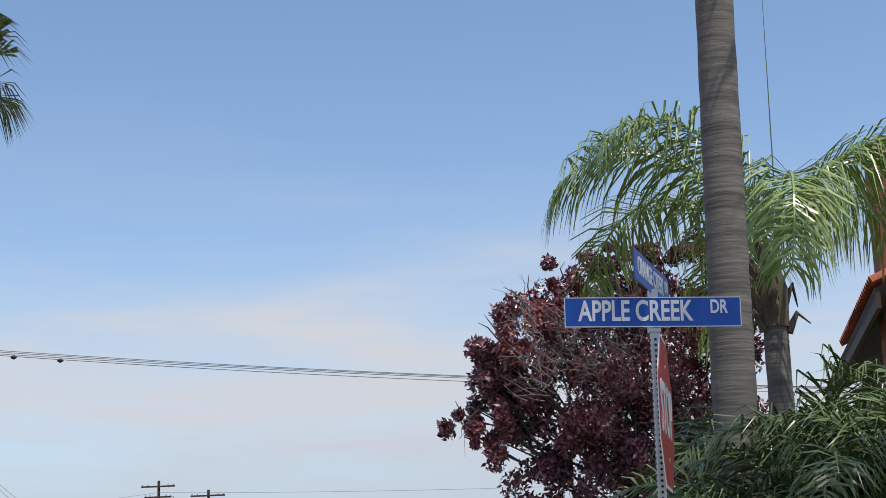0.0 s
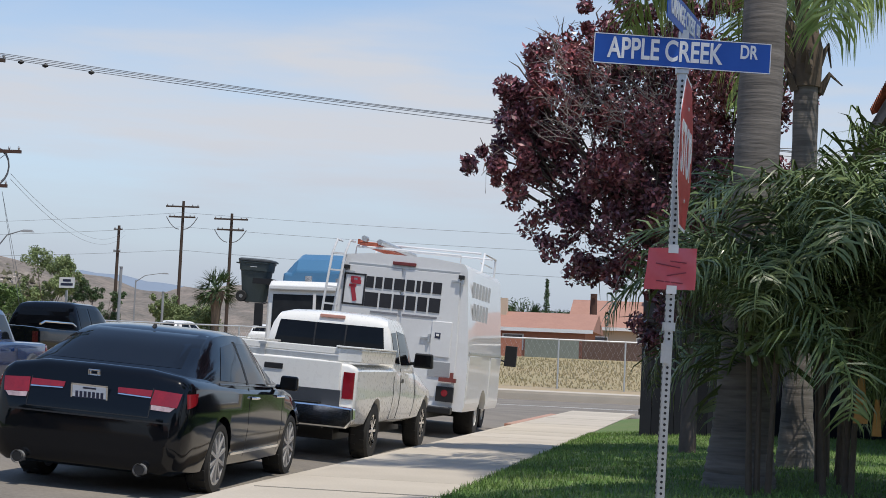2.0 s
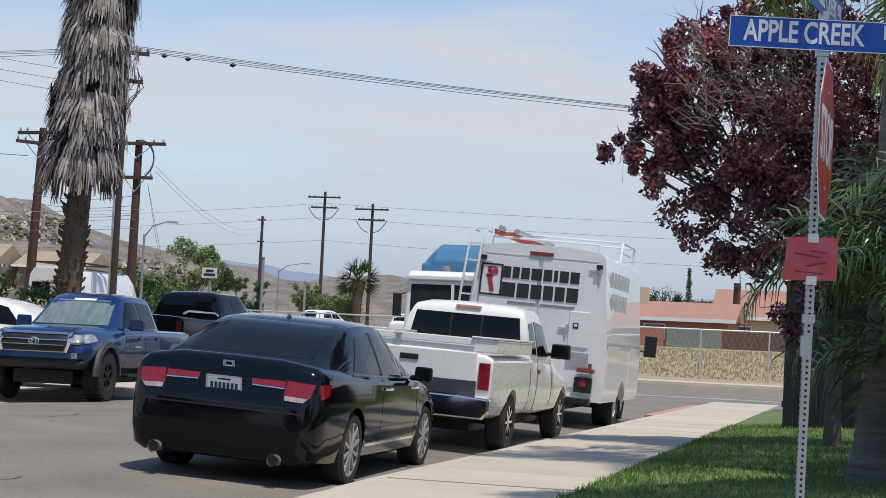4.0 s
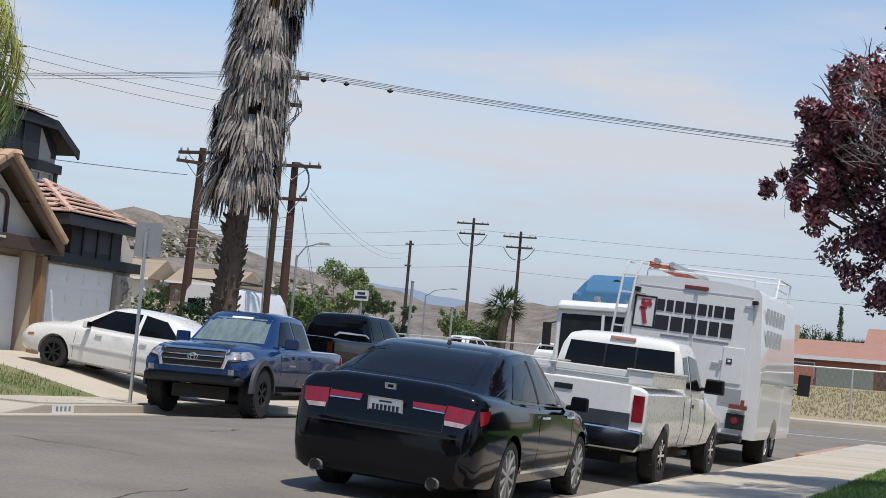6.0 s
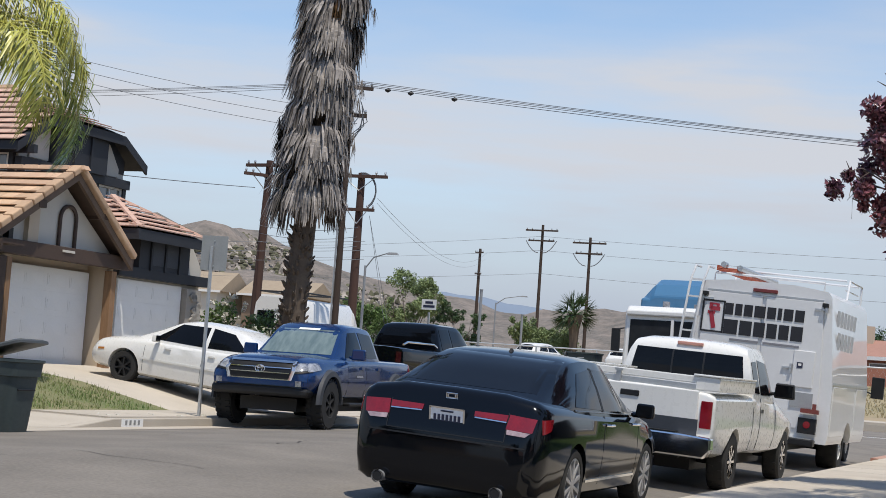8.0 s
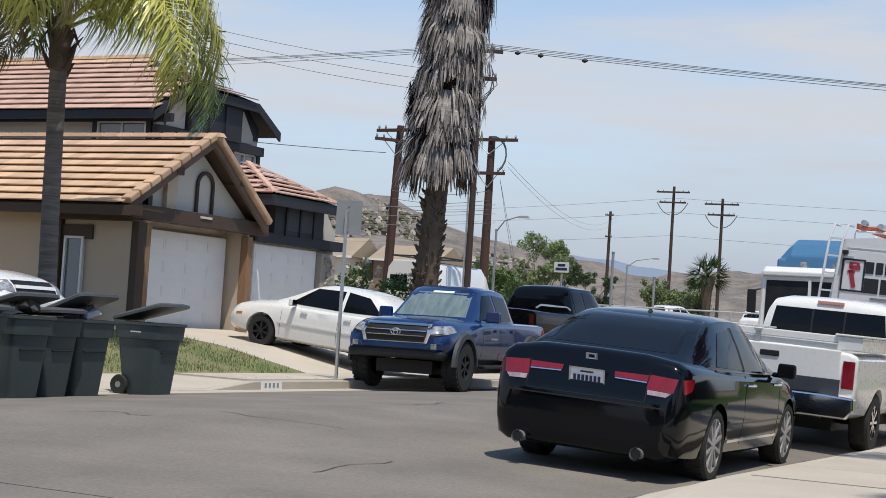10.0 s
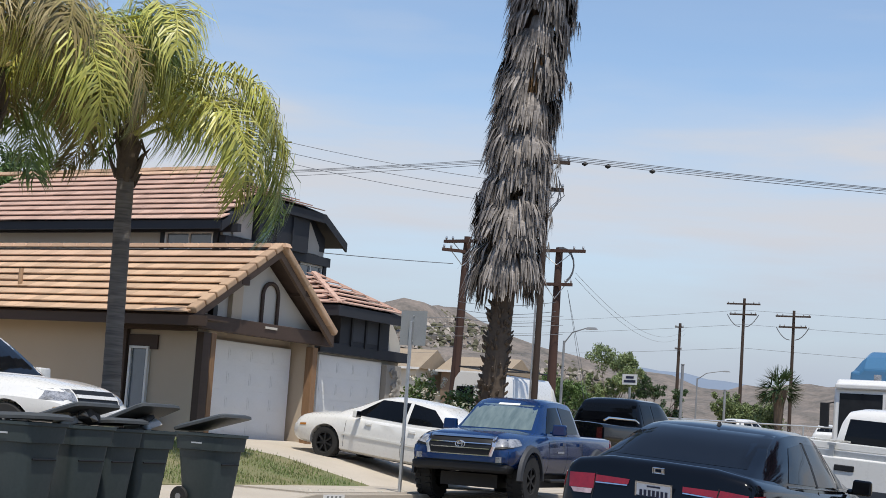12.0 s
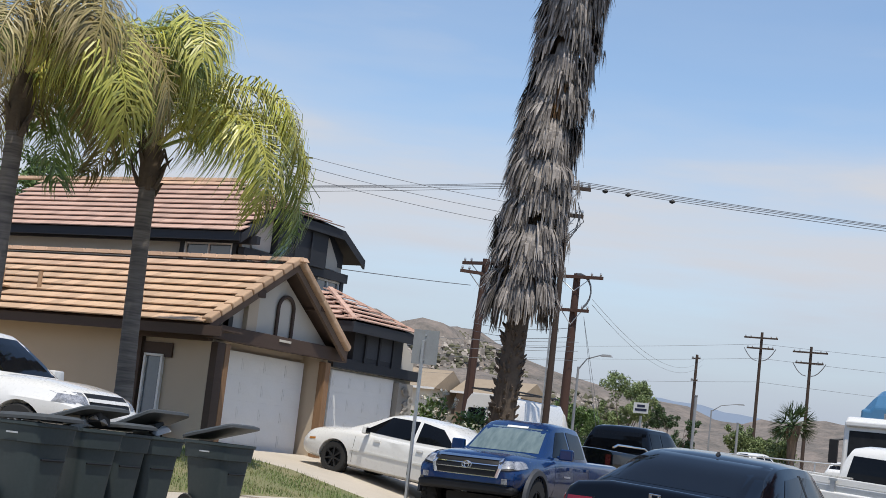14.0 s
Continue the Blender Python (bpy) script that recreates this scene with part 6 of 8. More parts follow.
    part("bumper_tread", Shape().box(-3.0, 0, 0.565, 0.2, 2.1, 0.012), M_STEEL, van)
    for y in (0.95, -0.95):
        lt = part("lamp_box", Shape().box(-2.96, y, 0.78, 0.1, 0.3, 0.26), M_BLACK, van)
        part("tail_lamp", Shape().tube([(-3.02, y, 0.8), (-3.0, y, 0.8)], 0.06, 14), M_TAIL, lt)
    part("tow_light", Shape().tube([(-3.02, -0.5, 0.68), (-3.0, -0.5, 0.68)], 0.07, 14), M_LAMP, van)
    part("red_clamp", Shape().box(-3.0, -0.98, 1.03, 0.1, 0.3, 0.07).box(-3.02, -1.05, 1.1, 0.05, 0.06, 0.12), mat("clamp_red", (0.2, 0.05, 0.04), 0.5), van)
    # ladder on the back
    lad = Shape()
    for y in (1.30, 1.07):
        lad.tube([(-2.98, y + 0.14, 0.8), (-3.0, y + 0.07, 2.2), (-3.0, y, 3.05), (-2.9, y - 0.04, 3.3), (-2.6, y - 0.06, 3.3)], 0.022, 8)
    for k in range(8):
        z = 0.95 + k * 0.3
        lad.box(-2.99, 1.185 + 0.13 * (3.05 - z) / 2.25, z, 0.05, 0.25, 0.03)
    part("rear_ladder", lad, VW, van, "white access ladder", smooth=40)
    rack = Shape()
    for s in (1, -1):
        rack.tube([(0.9, s * 1.04, 3.0), (0.9, s * 1.04, 3.42), (-0.6, s * 1.04, 3.42), (-0.8, s * 1.04, 3.0)], 0.022, 8)
        rack.tube([(-0.6, s * 0.98, 3.25), (0.9, s * 0.98, 3.25)], 0.016, 8)
    rack.tube([(0.9, -0.98, 3.42), (0.9, 0.98, 3.42)], 0.022, 8)
    rack.tube([(-0.6, -0.98, 3.42), (-0.6, 0.98, 3.42)], 0.022, 8)
    hoop = Shape().tube([(-2.7, -0.95, 3.0), (-2.7, -0.95, 3.22), (-2.7, 0.95, 3.22), (-2.7, 0.95, 3.0)], 0.022, 8)
    part("rear_hoop", hoop, VW, van, smooth=40)
    part("roof_rack", rack, VW, van, "white tubular roof rack", smooth=40)
    ld = Shape()
    for y in (0.55, 0.9):
        ld.box(-1.2, y, 3.3, 3.2, 0.03, 0.09)
    for k in range(10):
        ld.tube([(-2.7 + k * 0.33, 0.55, 3.3), (-2.7 + k * 0.33, 0.9, 3.3)], 0.016, 6)
    part("roof_ladder", ld, mat("ladder_orange", (0.42, 0.10, 0.05), 0.5), van, "orange fibreglass ladder")
    part("pipe_tube", Shape().tube([(-2.85, 0.5, 3.32), (0.4, 0.5, 3.32)], 0.05, 12).tube([(-2.9, 0.78, 3.36), (-2.7, 0.78, 3.36)], 0.05, 12), M_STEEL, van, smooth=40)
    for s in (-1, 1):
        m = part("door_mirror", Shape().box(2.1, s * 1.38, 1.55, 0.1, 0.24, 0.42).tube([(2.2, s * 0.98, 1.5), (2.12, s * 1.3, 1.42)], 0.018, 6), M_BLACK, van)
        bevel(m, 0.03, 2)
        wheel(van, -0.75, s * 1.02, 0.39, 0.36, 0.21, 8, M_WHITE)
        wheel(van, 2.7, s * 0.70, 0.38, 0.24, 0.21, 8, M_WHITE)
    part("underbody", Shape().box(-0.2, 0, 0.42, 5.2, 1.2, 0.2).tube([(-0.75, -0.9, 0.4), (-0.75, 0.9, 0.4)], 0.08), M_BLACK, van)


van_white()

M_BIN = mat("bin_green", (0.05, 0.066, 0.066), 0.5, other=(0.032, 0.046, 0.047), scale=3, fine=25)
M_LID = mat("bin_lid", (0.055, 0.06, 0.062), 0.5, other=(0.085, 0.09, 0.09), scale=3, fine=25)


def wheelie_bin(m, label, lid_angle=0.0, junk=0):
    """Local x points to its front; the hinge and wheels are at the back."""
    b = thing("wheelie_bin", m, label, "bin", "wheelie bins")
    def sec(z, x0, x1, w, r=0.09):
        pts = []
        for cx, cy, a0 in ((x1 - r, w - r, 0), (x0 + r, w - r, 90), (x0 + r, -w + r, 180), (x1 - r, -w + r, 270)):
            for k in range(4):
                a = radians(a0 + k * 30)
                pts.append((cx + r * math.cos(a), cy + r * math.sin(a), z))
        return pts
    outer = [sec(0.02, -0.25, 0.27, 0.24), sec(0.1, -0.28, 0.28, 0.25), sec(0.80, -0.36, 0.34, 0.31), sec(0.805, -0.385, 0.37, 0.335), sec(0.985, -0.40, 0.385, 0.35), sec(1.0, -0.42, 0.405, 0.37), sec(1.035, -0.42, 0.405, 0.37), sec(1.035, -0.36, 0.36, 0.32), sec(0.25, -0.24, 0.25, 0.2)]
    part("tub", Shape().loft(outer, closed=True), M_BIN, b, "tapered green plastic tub", smooth=30)
    part("handle", Shape().tube([(-0.42, -0.2, 0.98), (-0.50, -0.2, 0.98), (-0.50, 0.2, 0.98), (-0.42, 0.2, 0.98)], 0.016, 8), M_BIN, b, smooth=40)
    part("lettering", Shape().box(0.0, -0.362, 0.90, 0.17, 0.006, 0.02), mat("bin_mark", (0.5, 0.52, 0.52), 0.6), b)
    part("catch_bar", Shape().tube([(0.34, -0.2, 0.62), (0.34, 0.2, 0.62)], 0.012, 8), M_BLACK, b)
    for s in (1, -1):
        wl_ = part("bin_wheel", Shape().spin([(0.05, -0.025), (0.13, -0.028), (0.145, 0.0), (0.13, 0.028), (0.05, 0.025)], 20), M_RUBBER, b, m=pose(-0.27, s * 0.29, 0.145), smooth=40)
        hub = Shape().spin([(0.001, 0.03), (0.04, 0.03), (0.045, -0.03), (0.001, -0.03)], 12)
        for k in range(6):
            hub.box(0, 0, 0.07, 0.02, 0.03, 0.1, Matrix.Rotation(k * math.pi / 3, 4, "Y"))
        part("hub", hub, mat("hub_grey", (0.25, 0.25, 0.25), 0.6), wl_)
    lid = [sec(0.0, 0.0, 0.88, 0.38), sec(0.035, 0.0, 0.88, 0.38), sec(0.065, 0.04, 0.83, 0.33), sec(0.075, 0.16, 0.70, 0.2)]
    ld = part("lid", Shape().loft(lid, closed=True), M_LID, b, "grey-green hinged lid", pose(-0.43, 0, 1.045, 0, -lid_angle, 0), smooth=30)
    rnd = random.Random(junk)
    cols = ((0.38, 0.09, 0.05), (0.45, 0.40, 0.34), (0.55, 0.53, 0.5), (0.3, 0.24, 0.16), (0.06, 0.06, 0.06))
    for k in range(6 if junk else 0):
        c = cols[rnd.randrange(5)]
        sh = Shape().box(0, 0, 0, rnd.uniform(0.16, 0.34), rnd.uniform(0.14, 0.3), rnd.uniform(0.05, 0.13), taper=rnd.uniform(0.6, 1.0))
        part("rubbish", sh, mat("rubbish_%d" % cols.index(c), c, 0.8), b, m=pose(rnd.uniform(-0.2, 0.26), rnd.uniform(-0.2, 0.2), 1.10 + rnd.uniform(-0.03, 0.07), rnd.uniform(-25, 25), rnd.uniform(-25, 25), rnd.uniform(0, 180)), bev=0.02)
    return b, ld


for c, s, h, a, j, lab in ((-13.40, 13.75, 4, 2, 0, "dark green wheelie bin with its lid shut"), (-13.66, 14.85, -3, 15, 3, "overfull green wheelie bin, red rubbish under its lid"),
                           (-13.94, 15.70, 2, 4, 0, "green wheelie bin with a loose lid, in the row"), (-14.02, 16.45, -4, 20, 5, "overfull green wheelie bin with pale rubbish sticking out"),
                           (-14.05, 18.05, 3, 15, 0, "green wheelie bin with propped lid, apart from the row")):
    wheelie_bin(GRID @ pose(c, s, road_z(c, s) - 0.02, 0, 0, h), lab, a, j)

# ---- refuse truck and the bin that it empties ----
TRUCK = GRID @ pose(-9.62, 41.5, 0.1, 0, 0, 270)
truck = thing("refuse_truck", TRUCK, "white side-loading refuse truck with a blue hopper, facing the street end", "truck")
part("cab", Shape().prism([(2.6, 0.6), (4.45, 0.6), (4.5, 1.5), (4.40, 2.86), (4.2, 3.06), (2.6, 3.08)], -1.2, 1.2, "y"), P_WHITE, truck, bev=0.06)
part("windscreen", Shape().prism([(4.49, 1.62), (4.415, 2.72), (4.435, 2.72), (4.51, 1.62)], -1.05, 1.05, "y"), mat("cab_glass", (0.012, 0.013, 0.015), 0.25, other=(0.03, 0.032, 0.035), scale=2, fine=5, spec=0.15), truck, "wide dark windscreen")
for y in (-1.205, 1.205):
    part("side_window", Shape().box(3.7, y, 2.15, 0.9, 0.012, 0.8), M_GLASSDK, truck)
part("pillar", Shape().box(4.47, 0, 2.2, 0.04, 0.07, 1.1), P_WHITE, truck)
part("roof_visor", Shape().box(4.42, 0, 2.88, 0.2, 2.3, 0.12), P_WHITE, truck, bev=0.03)
part("grille", Shape().box(4.52, 0, 1.1, 0.03, 1.7, 0.6), M_BLACK, truck)
for y in (-0.95, 0.95):
    part("head_lamp", Shape().box(4.53, y, 0.85, 0.03, 0.3, 0.2), M_LAMP, truck)
part("bumper", Shape().box(4.55, 0, 0.55, 0.25, 2.4, 0.3), M_STEEL, truck, bev=0.03)
M_HOP = paint("paint_hopper", (0.05, 0.16, 0.29), (0.04, 0.13, 0.24), 0.4)
part("hopper_hood", Shape().loft([[(x, y * w, z) for y, z in ((-1.16, 2.95), (-1.14, 3.3), (-0.92, zt - 0.1), (-0.8, zt), (0.8, zt), (0.92, zt - 0.1), (1.14, 3.3), (1.16, 2.95))] for x, w, zt in ((0.9, 1.0, 3.84), (2.7, 1.0, 3.82), (3.2, 0.97, 3.66), (3.5, 0.95, 3.36))], closed=True), M_HOP, truck, "blue hopper hood over the cab", bev=0.05)
part("body", Shape().box(-1.6, 0, 2.2, 5.0, 2.4, 2.7), M_HOP, truck, "blue steel refuse body", bev=0.06)
part("chassis", Shape().box(0, 0, 0.75, 8.2, 0.9, 0.3), M_BLACK, truck)
for y in (-1.36, 1.36):
    mm = part("wing_mirror", Shape().box(4.55, y, 2.2, 0.1, 0.2, 0.55).tube([(4.4, y * 0.88, 2.5), (4.55, y, 2.45)], 0.02, 6), M_BLACK, truck)
    bevel(mm, 0.03)
for x in (3.5, -2.0, -3.2):
    for y in (-1.0, 1.0):
        wheel(truck, x, y, 0.52, 0.3, 0.28, 8, M_STEEL)
part("beacon", Shape().tube([(4.0, -0.3, 3.05), (4.0, -0.3, 3.2)], 0.09, 12), M_LAMP, truck)
part("roof_horn", Shape().tube([(4.0, 0.5, 3.05), (4.0, 0.5, 3.16)], 0.12, 12), M_LAMP, truck)
lifted_bin, lifted_lid = wheelie_bin(GRID @ pose(-11.2, 37.6, 2.4, 0, 0, 180), "dark green wheelie bin held up by the refuse truck's arm", 0, 0)
lift_arm = part("lift_arm", Shape().box(0.46, 0, 0.55, 0.12, 0.95, 0.16).box(0.3, 0.46, 0.55, 0.5, 0.08, 0.14).box(0.3, -0.46, 0.55, 0.5, 0.08, 0.14).tube([(0.5, 0, 0.55), (0.66, 0, 0.5)], 0.06, 8), M_BLACK, truck, "black gripper arm")

# ---- street signs ----
BLUE = mat("sign_blue", (0.012, 0.085, 0.40), 0.4, other=(0.010, 0.07, 0.35), scale=3, fine=40)
LETTER = mat("sign_white", (0.78, 0.79, 0.80), 0.45, other=(0.68, 0.69, 0.7))
STOPRED = mat("stop_red", (0.52, 0.055, 0.05), 0.4, other=(0.44, 0.05, 0.045), scale=4, fine=40)


def perforated_post(parent, h, w=0.054):
    ps = part("post", Shape().box(0, 0, h / 2, w, w, h), M_STEEL, parent, "galvanised square post full of holes", bev=0.006)
    holes = Shape()
    k = 0.05
    while k < h - 0.05:
        holes.tube([(0, -w / 2 - 0.001, k), (0, -w / 2 - 0.003, k)], 0.0085, 8)
        holes.tube([(-w / 2 - 0.001, 0, k), (-w / 2 - 0.003, 0, k)], 0.0085, 8)
        k += 0.034
    part("perforation", holes, M_BLACK, ps)["kind"] = "stuff"
    return ps


POST = (1.68, 9.4, 0.28)
sp = thing("street_sign", pose(*POST, 0, 1.0, 0), "blue street-name blades and a red octagonal sign on one perforated post", "sign")
perforated_post(sp, 2.82, 0.05)
base = Shape().box(0, 0, 0.10, 0.075, 0.075, 0.24)
part("post_sleeve", base, M_STEEL, sp, "square anchor sleeve")
part("clamp", Shape().box(0, 0, 1.28, 0.066, 0.066, 0.05), M_STEEL, sp)
part("clamp_plate", Shape().box(-0.02, -0.04, 1.12, 0.05, 0.03, 0.12), M_STEEL, sp)
blade = part("name_blade", Shape().box(0, 0, 0, 1.07, 0.006, 0.185), BLUE, sp, "blue blade with white letters", pose(-0.012, -0.04, 2.935, 0, 0.6, -3))
bd = Shape()
for x, z, sx, sz in ((0, 0.0895, 1.07, 0.005), (0, -0.0895, 1.07, 0.005), (0.5325, 0, 0.005, 0.18), (-0.5325, 0, 0.005, 0.18)):
    bd.box(x, -0.0045, z, sx, 0.002, sz)
part("blade_border", bd, LETTER, blade)
letters("lettering", "APPLE CREEK", 0.176, LETTER, blade, pose(-0.105, -0.005, 0.002, 90, 0, 0), squeeze=0.66)
letters("lettering", "DR", 0.115, LETTER, blade, pose(0.40, -0.005, 0.028, 90, 0, 0), squeeze=0.68)
part("blade_bracket", Shape().box(0, 0, 2.84, 0.07, 0.07, 0.05), M_STEEL, sp)
part("blade_bracket", Shape().box(0, 0, 3.05, 0.05, 0.08, 0.06), M_STEEL, sp)
blade2 = part("name_blade", Shape().box(0, 0, 0, 1.0, 0.006, 0.185), BLUE, sp, "blue blade seen nearly end-on", pose(0.0, 0.0, 3.15, 0, 0, 68))
letters("lettering", "ORANGE CREEK", 0.15, LETTER, blade2, pose(-0.05, -0.005, 0.0, 90, 0, 0), squeeze=0.66)
letters("lettering", "DR", 0.10, LETTER, blade2, pose(0.41, -0.005, 0.02, 90, 0, 0), squeeze=0.68)
oct_ = [(0.4575 * math.cos(radians(22.5 + 45 * k)) / math.cos(radians(22.5)), 0.4575 * math.sin(radians(22.5 + 45 * k)) / math.cos(radians(22.5))) for k in range(8)]
stop = part("stop_plate", Shape().prism(oct_, -0.002, 0.002, "y"), LETTER, sp, "red octagonal plate with a white border", pose(0.045, -0.01, 2.32, 0, 0, 74.5))
part("stop_field", Shape().prism([(x * 0.955, z * 0.955) for x, z in oct_], -0.0045, -0.002, "y"), STOPRED, stop)
letters("lettering", "STOP", 0.42, LETTER, stop, pose(0, -0.0055, 0, 90, 0, 0), squeeze=0.72)
for z in (0.28, -0.28):
    part("stop_bolt", Shape().tube([(0, 0.0, z), (0, -0.012, z)], 0.012, 8), M_STEEL, stop)
PLAC = mat("placard_red", (0.52, 0.085, 0.11), 0.35, other=(0.42, 0.07, 0.09), scale=5, fine=30, coat=0.4)
plac = Shape()
NX = 8
grid = []
for j in range(5):
    for i in range(NX + 1):
        x = -0.145 + 0.29 * i / NX - 0.02 * (1 - j / 4) * (1 - i / NX)
        grid.append((x, -0.05 + 0.018 * abs(i / NX - 0.5) + 0.008 * math.sin(j * 2 + i), -0.125 + 0.25 * j / 4 + 0.012 * i / NX))
plac.add(grid + [(x, y + 0.002, z) for x, y, z in grid], [(j * (NX + 1) + i, j * (NX + 1) + i + 1, (j + 1) * (NX + 1) + i + 1, (j + 1) * (NX + 1) + i) for j in range(4) for i in range(NX)]
         + [tuple(45 + q for q in (j * (NX + 1) + i, (j + 1) * (NX + 1) + i, (j + 1) * (NX + 1) + i + 1, j * (NX + 1) + i + 1)) for j in range(4) for i in range(NX)])
pc = part("placard", plac, PLAC, sp, "creased red plastic placard taped to the post", pose(-0.005, 0, 1.62), smooth=60)
for z in (0.125, -0.12):
    part("placard_tape", Shape().box(0, -0.056, z, 0.06, 0.004, 0.05), mat("tape", (0.7, 0.7, 0.7), 0.3), pc)
scr = Shape()
for x, z, w, a in ((-0.03, 0.02, 0.15, 8), (0.02, -0.03, 0.12, -12), (0.03, 0.05, 0.1, 4), (-0.01, -0.075, 0.16, 3)):
    scr.box(x, -0.052, z, w, 0.002, 0.007, pose(0, 0, 0, 0, a, 0))
part("scrawl", scr, mat("scrawl_dark", (0.2, 0.03, 0.05), 0.6), pc)

bs = thing("road_sign", GRID @ pose(-14.85, 24.5, 0.15), "back of a grey rectangular road sign on a steel post", "sign")
part("post", Shape().box(0, 0, 1.5, 0.05, 0.05, 3.1), M_STEEL, bs, bev=0.006)
plate_ = part("sign_plate", Shape().box(0, 0.04, 2.93, 0.5, 0.006, 0.62), mat("sign_back", (0.33, 0.34, 0.34), 0.55, metal=0.4, other=(0.27, 0.28, 0.28)), bs, "bare metal back of the plate", pose(0.03, 0, 0, 0, 0, 8))
part("rivet", Shape().tube([(0, 0.03, 3.15), (0, 0.02, 3.15)], 0.015, 8).tube([(0, 0.03, 2.7), (0, 0.02, 2.7)], 0.015, 8), M_STEEL, plate_)
ns = thing("parking_sign", GRID @ pose(-18.1, 42.0, 0.3), "small white parking sign on a low post", "sign")
part("post", Shape().box(0, 0, 1.3, 0.05, 0.05, 2.6), M_STEEL, ns)
np_ = part("sign_plate", Shape().box(0, -0.035, 2.82, 0.46, 0.006, 0.30), M_WHITE, ns)
for z, w in ((2.88, 0.24), (2.77, 0.36)):
    part("sign_bar", Shape().box(0, -0.041, z, w, 0.004, 0.07), M_INK, np_)

# ---- palms, trees, shrubs ----
M_FROND = mat("palm_frond", (0.19, 0.28, 0.08), 0.32, other=(0.34, 0.38, 0.13), scale=2.5, fine=12, island=0.3)
M_FROND_Y = mat("palm_frond_yellow", (0.36, 0.38, 0.07), 0.4, other=(0.56, 0.46, 0.13), scale=2.0, fine=12, island=0.3)
M_FROND_D = mat("palm_frond_dark", (0.075, 0.115, 0.04), 0.34, other=(0.21, 0.245, 0.085), scale=2.5, fine=12, island=0.35)
M_FROND_B = mat("palm_frond_browning", (0.30, 0.25, 0.09), 0.5, other=(0.22, 0.15, 0.075), scale=2.0, fine=12, island=0.35)
M_DEAD = mat("dead_frond", (0.33, 0.295, 0.265), 0.85, other=(0.075, 0.065, 0.06), scale=2.2, fine=12, island=0.5, amount=0.9)
M_RACHIS = mat("frond_stem", (0.22, 0.24, 0.09), 0.6)
M_TRUNK = mat("palm_trunk", (0.21, 0.185, 0.165), 0.9, other=(0.075, 0.066, 0.06), scale=1.3, fine=7, stretch=(0.45, 0.45, 5.0), bump=0.012, amount=1.0)
M_TRUNK_D = mat("palm_trunk_dark", (0.12, 0.09, 0.065), 0.95, other=(0.07, 0.052, 0.04), scale=4, fine=20, bump=0.01)
M_BARK = mat("bark", (0.13, 0.10, 0.085), 0.9, other=(0.09, 0.07, 0.06), scale=4, fine=22, bump=0.01)
M_PLUM = mat("plum_leaf", (0.105, 0.06, 0.092), 0.28, other=(0.42, 0.105, 0.08), scale=0.8, fine=6, island=0.55, amount=0.6, coat=0.25)
M_LEAF = mat("leaf_green", (0.085, 0.15, 0.04), 0.55, other=(0.15, 0.20, 0.06), scale=1.0, fine=9, island=0.4)
M_LEAF_D = mat("leaf_dark", (0.045, 0.085, 0.03), 0.55, other=(0.08, 0.12, 0.045), scale=0.5, fine=6, island=0.4)


def frond_mesh(seed, length, droop, leaf, lift=55, leaf_w=0.022, n=46, hang=0.6, material=None, stiff=0.0):
    """A feather frond that starts at the origin along +x, rises by lift degrees and arches over."""
    rnd = random.Random(seed)
    pts, p, a = [], Vector((0, 0, 0)), radians(lift)
    step = length / 22
    for i in range(23):
        pts.append(p.copy())
        p = p + Vector((math.cos(a), 0.0, math.sin(a))) * step
        a -= radians(droop) / 22 * (0.5 + i / 16)
    sh = Shape().tube(pts, [0.028 * (1 - i / 26) + 0.003 for i in range(23)], 5)
    for k in range(n):
        t = 0.13 + 0.87 * k / n
        i = min(int(t * 22), 21)
        f = t * 22 - i
        base = pts[i].lerp(pts[i + 1], f)
        d = (pts[i + 1] - pts[i]).normalized()
        L = leaf * (0.45 + 1.1 * math.sin(math.pi * min(0.97, t * 0.85 + 0.12))) * rnd.uniform(0.8, 1.1)
        for s in (1, -1):
            for _ in range(1 if stiff else 2):
                side = Vector((0, s, 0)) * rnd.uniform(0.45, 1.0) + d * rnd.uniform(0.3, 0.8) + Vector((0, 0, rnd.uniform(-0.25, 0.55) if stiff else rnd.uniform(-0.55, 0.4)))
                side.normalize()
                down = Vector((0, 0, -hang * rnd.uniform(0.7, 1.3)))
                mid = base + side * L * 0.34
                bend = mid + (side * 0.8 + down * 0.55).normalized() * L * 0.33
                tip = bend + (side * rnd.uniform(0.2, 0.5) + down).normalized() * L * 0.42
                wv = d.cross(side)
                wv = (wv.normalized() if wv.length > 1e-4 else Vector((0, 0, 1))).cross(side).normalized() * leaf_w
                sh.add([base - wv * 0.5, base + wv * 0.5, mid + wv, mid - wv, bend - wv * 0.7, bend + wv * 0.7, tip], [(0, 1, 2, 3), (3, 2, 5, 4), (4, 5, 6)])
    return sh.mesh("frond", material, fix=False)


def ringed_trunk(path, radii, sides=18, ring=0.3, material=None):
    sh = Shape()
    P = [Vector(p) for p in path]
    pts, rr = [], []
    tot = sum((P[i + 1] - P[i]).length for i in range(len(P) - 1))
    n = max(8, int(tot / ring) * 3)
    scar = 1.0
    for k in range(n + 1):
        t = k / n * (len(P) - 1)
        i = min(int(t), len(P) - 2)
        pts.append(P[i].lerp(P[i + 1], t - i))
        rr.append((radii[i] + (radii[i + 1] - radii[i]) * (t - i)) * scar)
        scar = random.uniform(0.965, 0.985) if k % 3 == 2 else 1.0 + random.uniform(-0.006, 0.012)
    return sh.tube(pts, rr, sides)


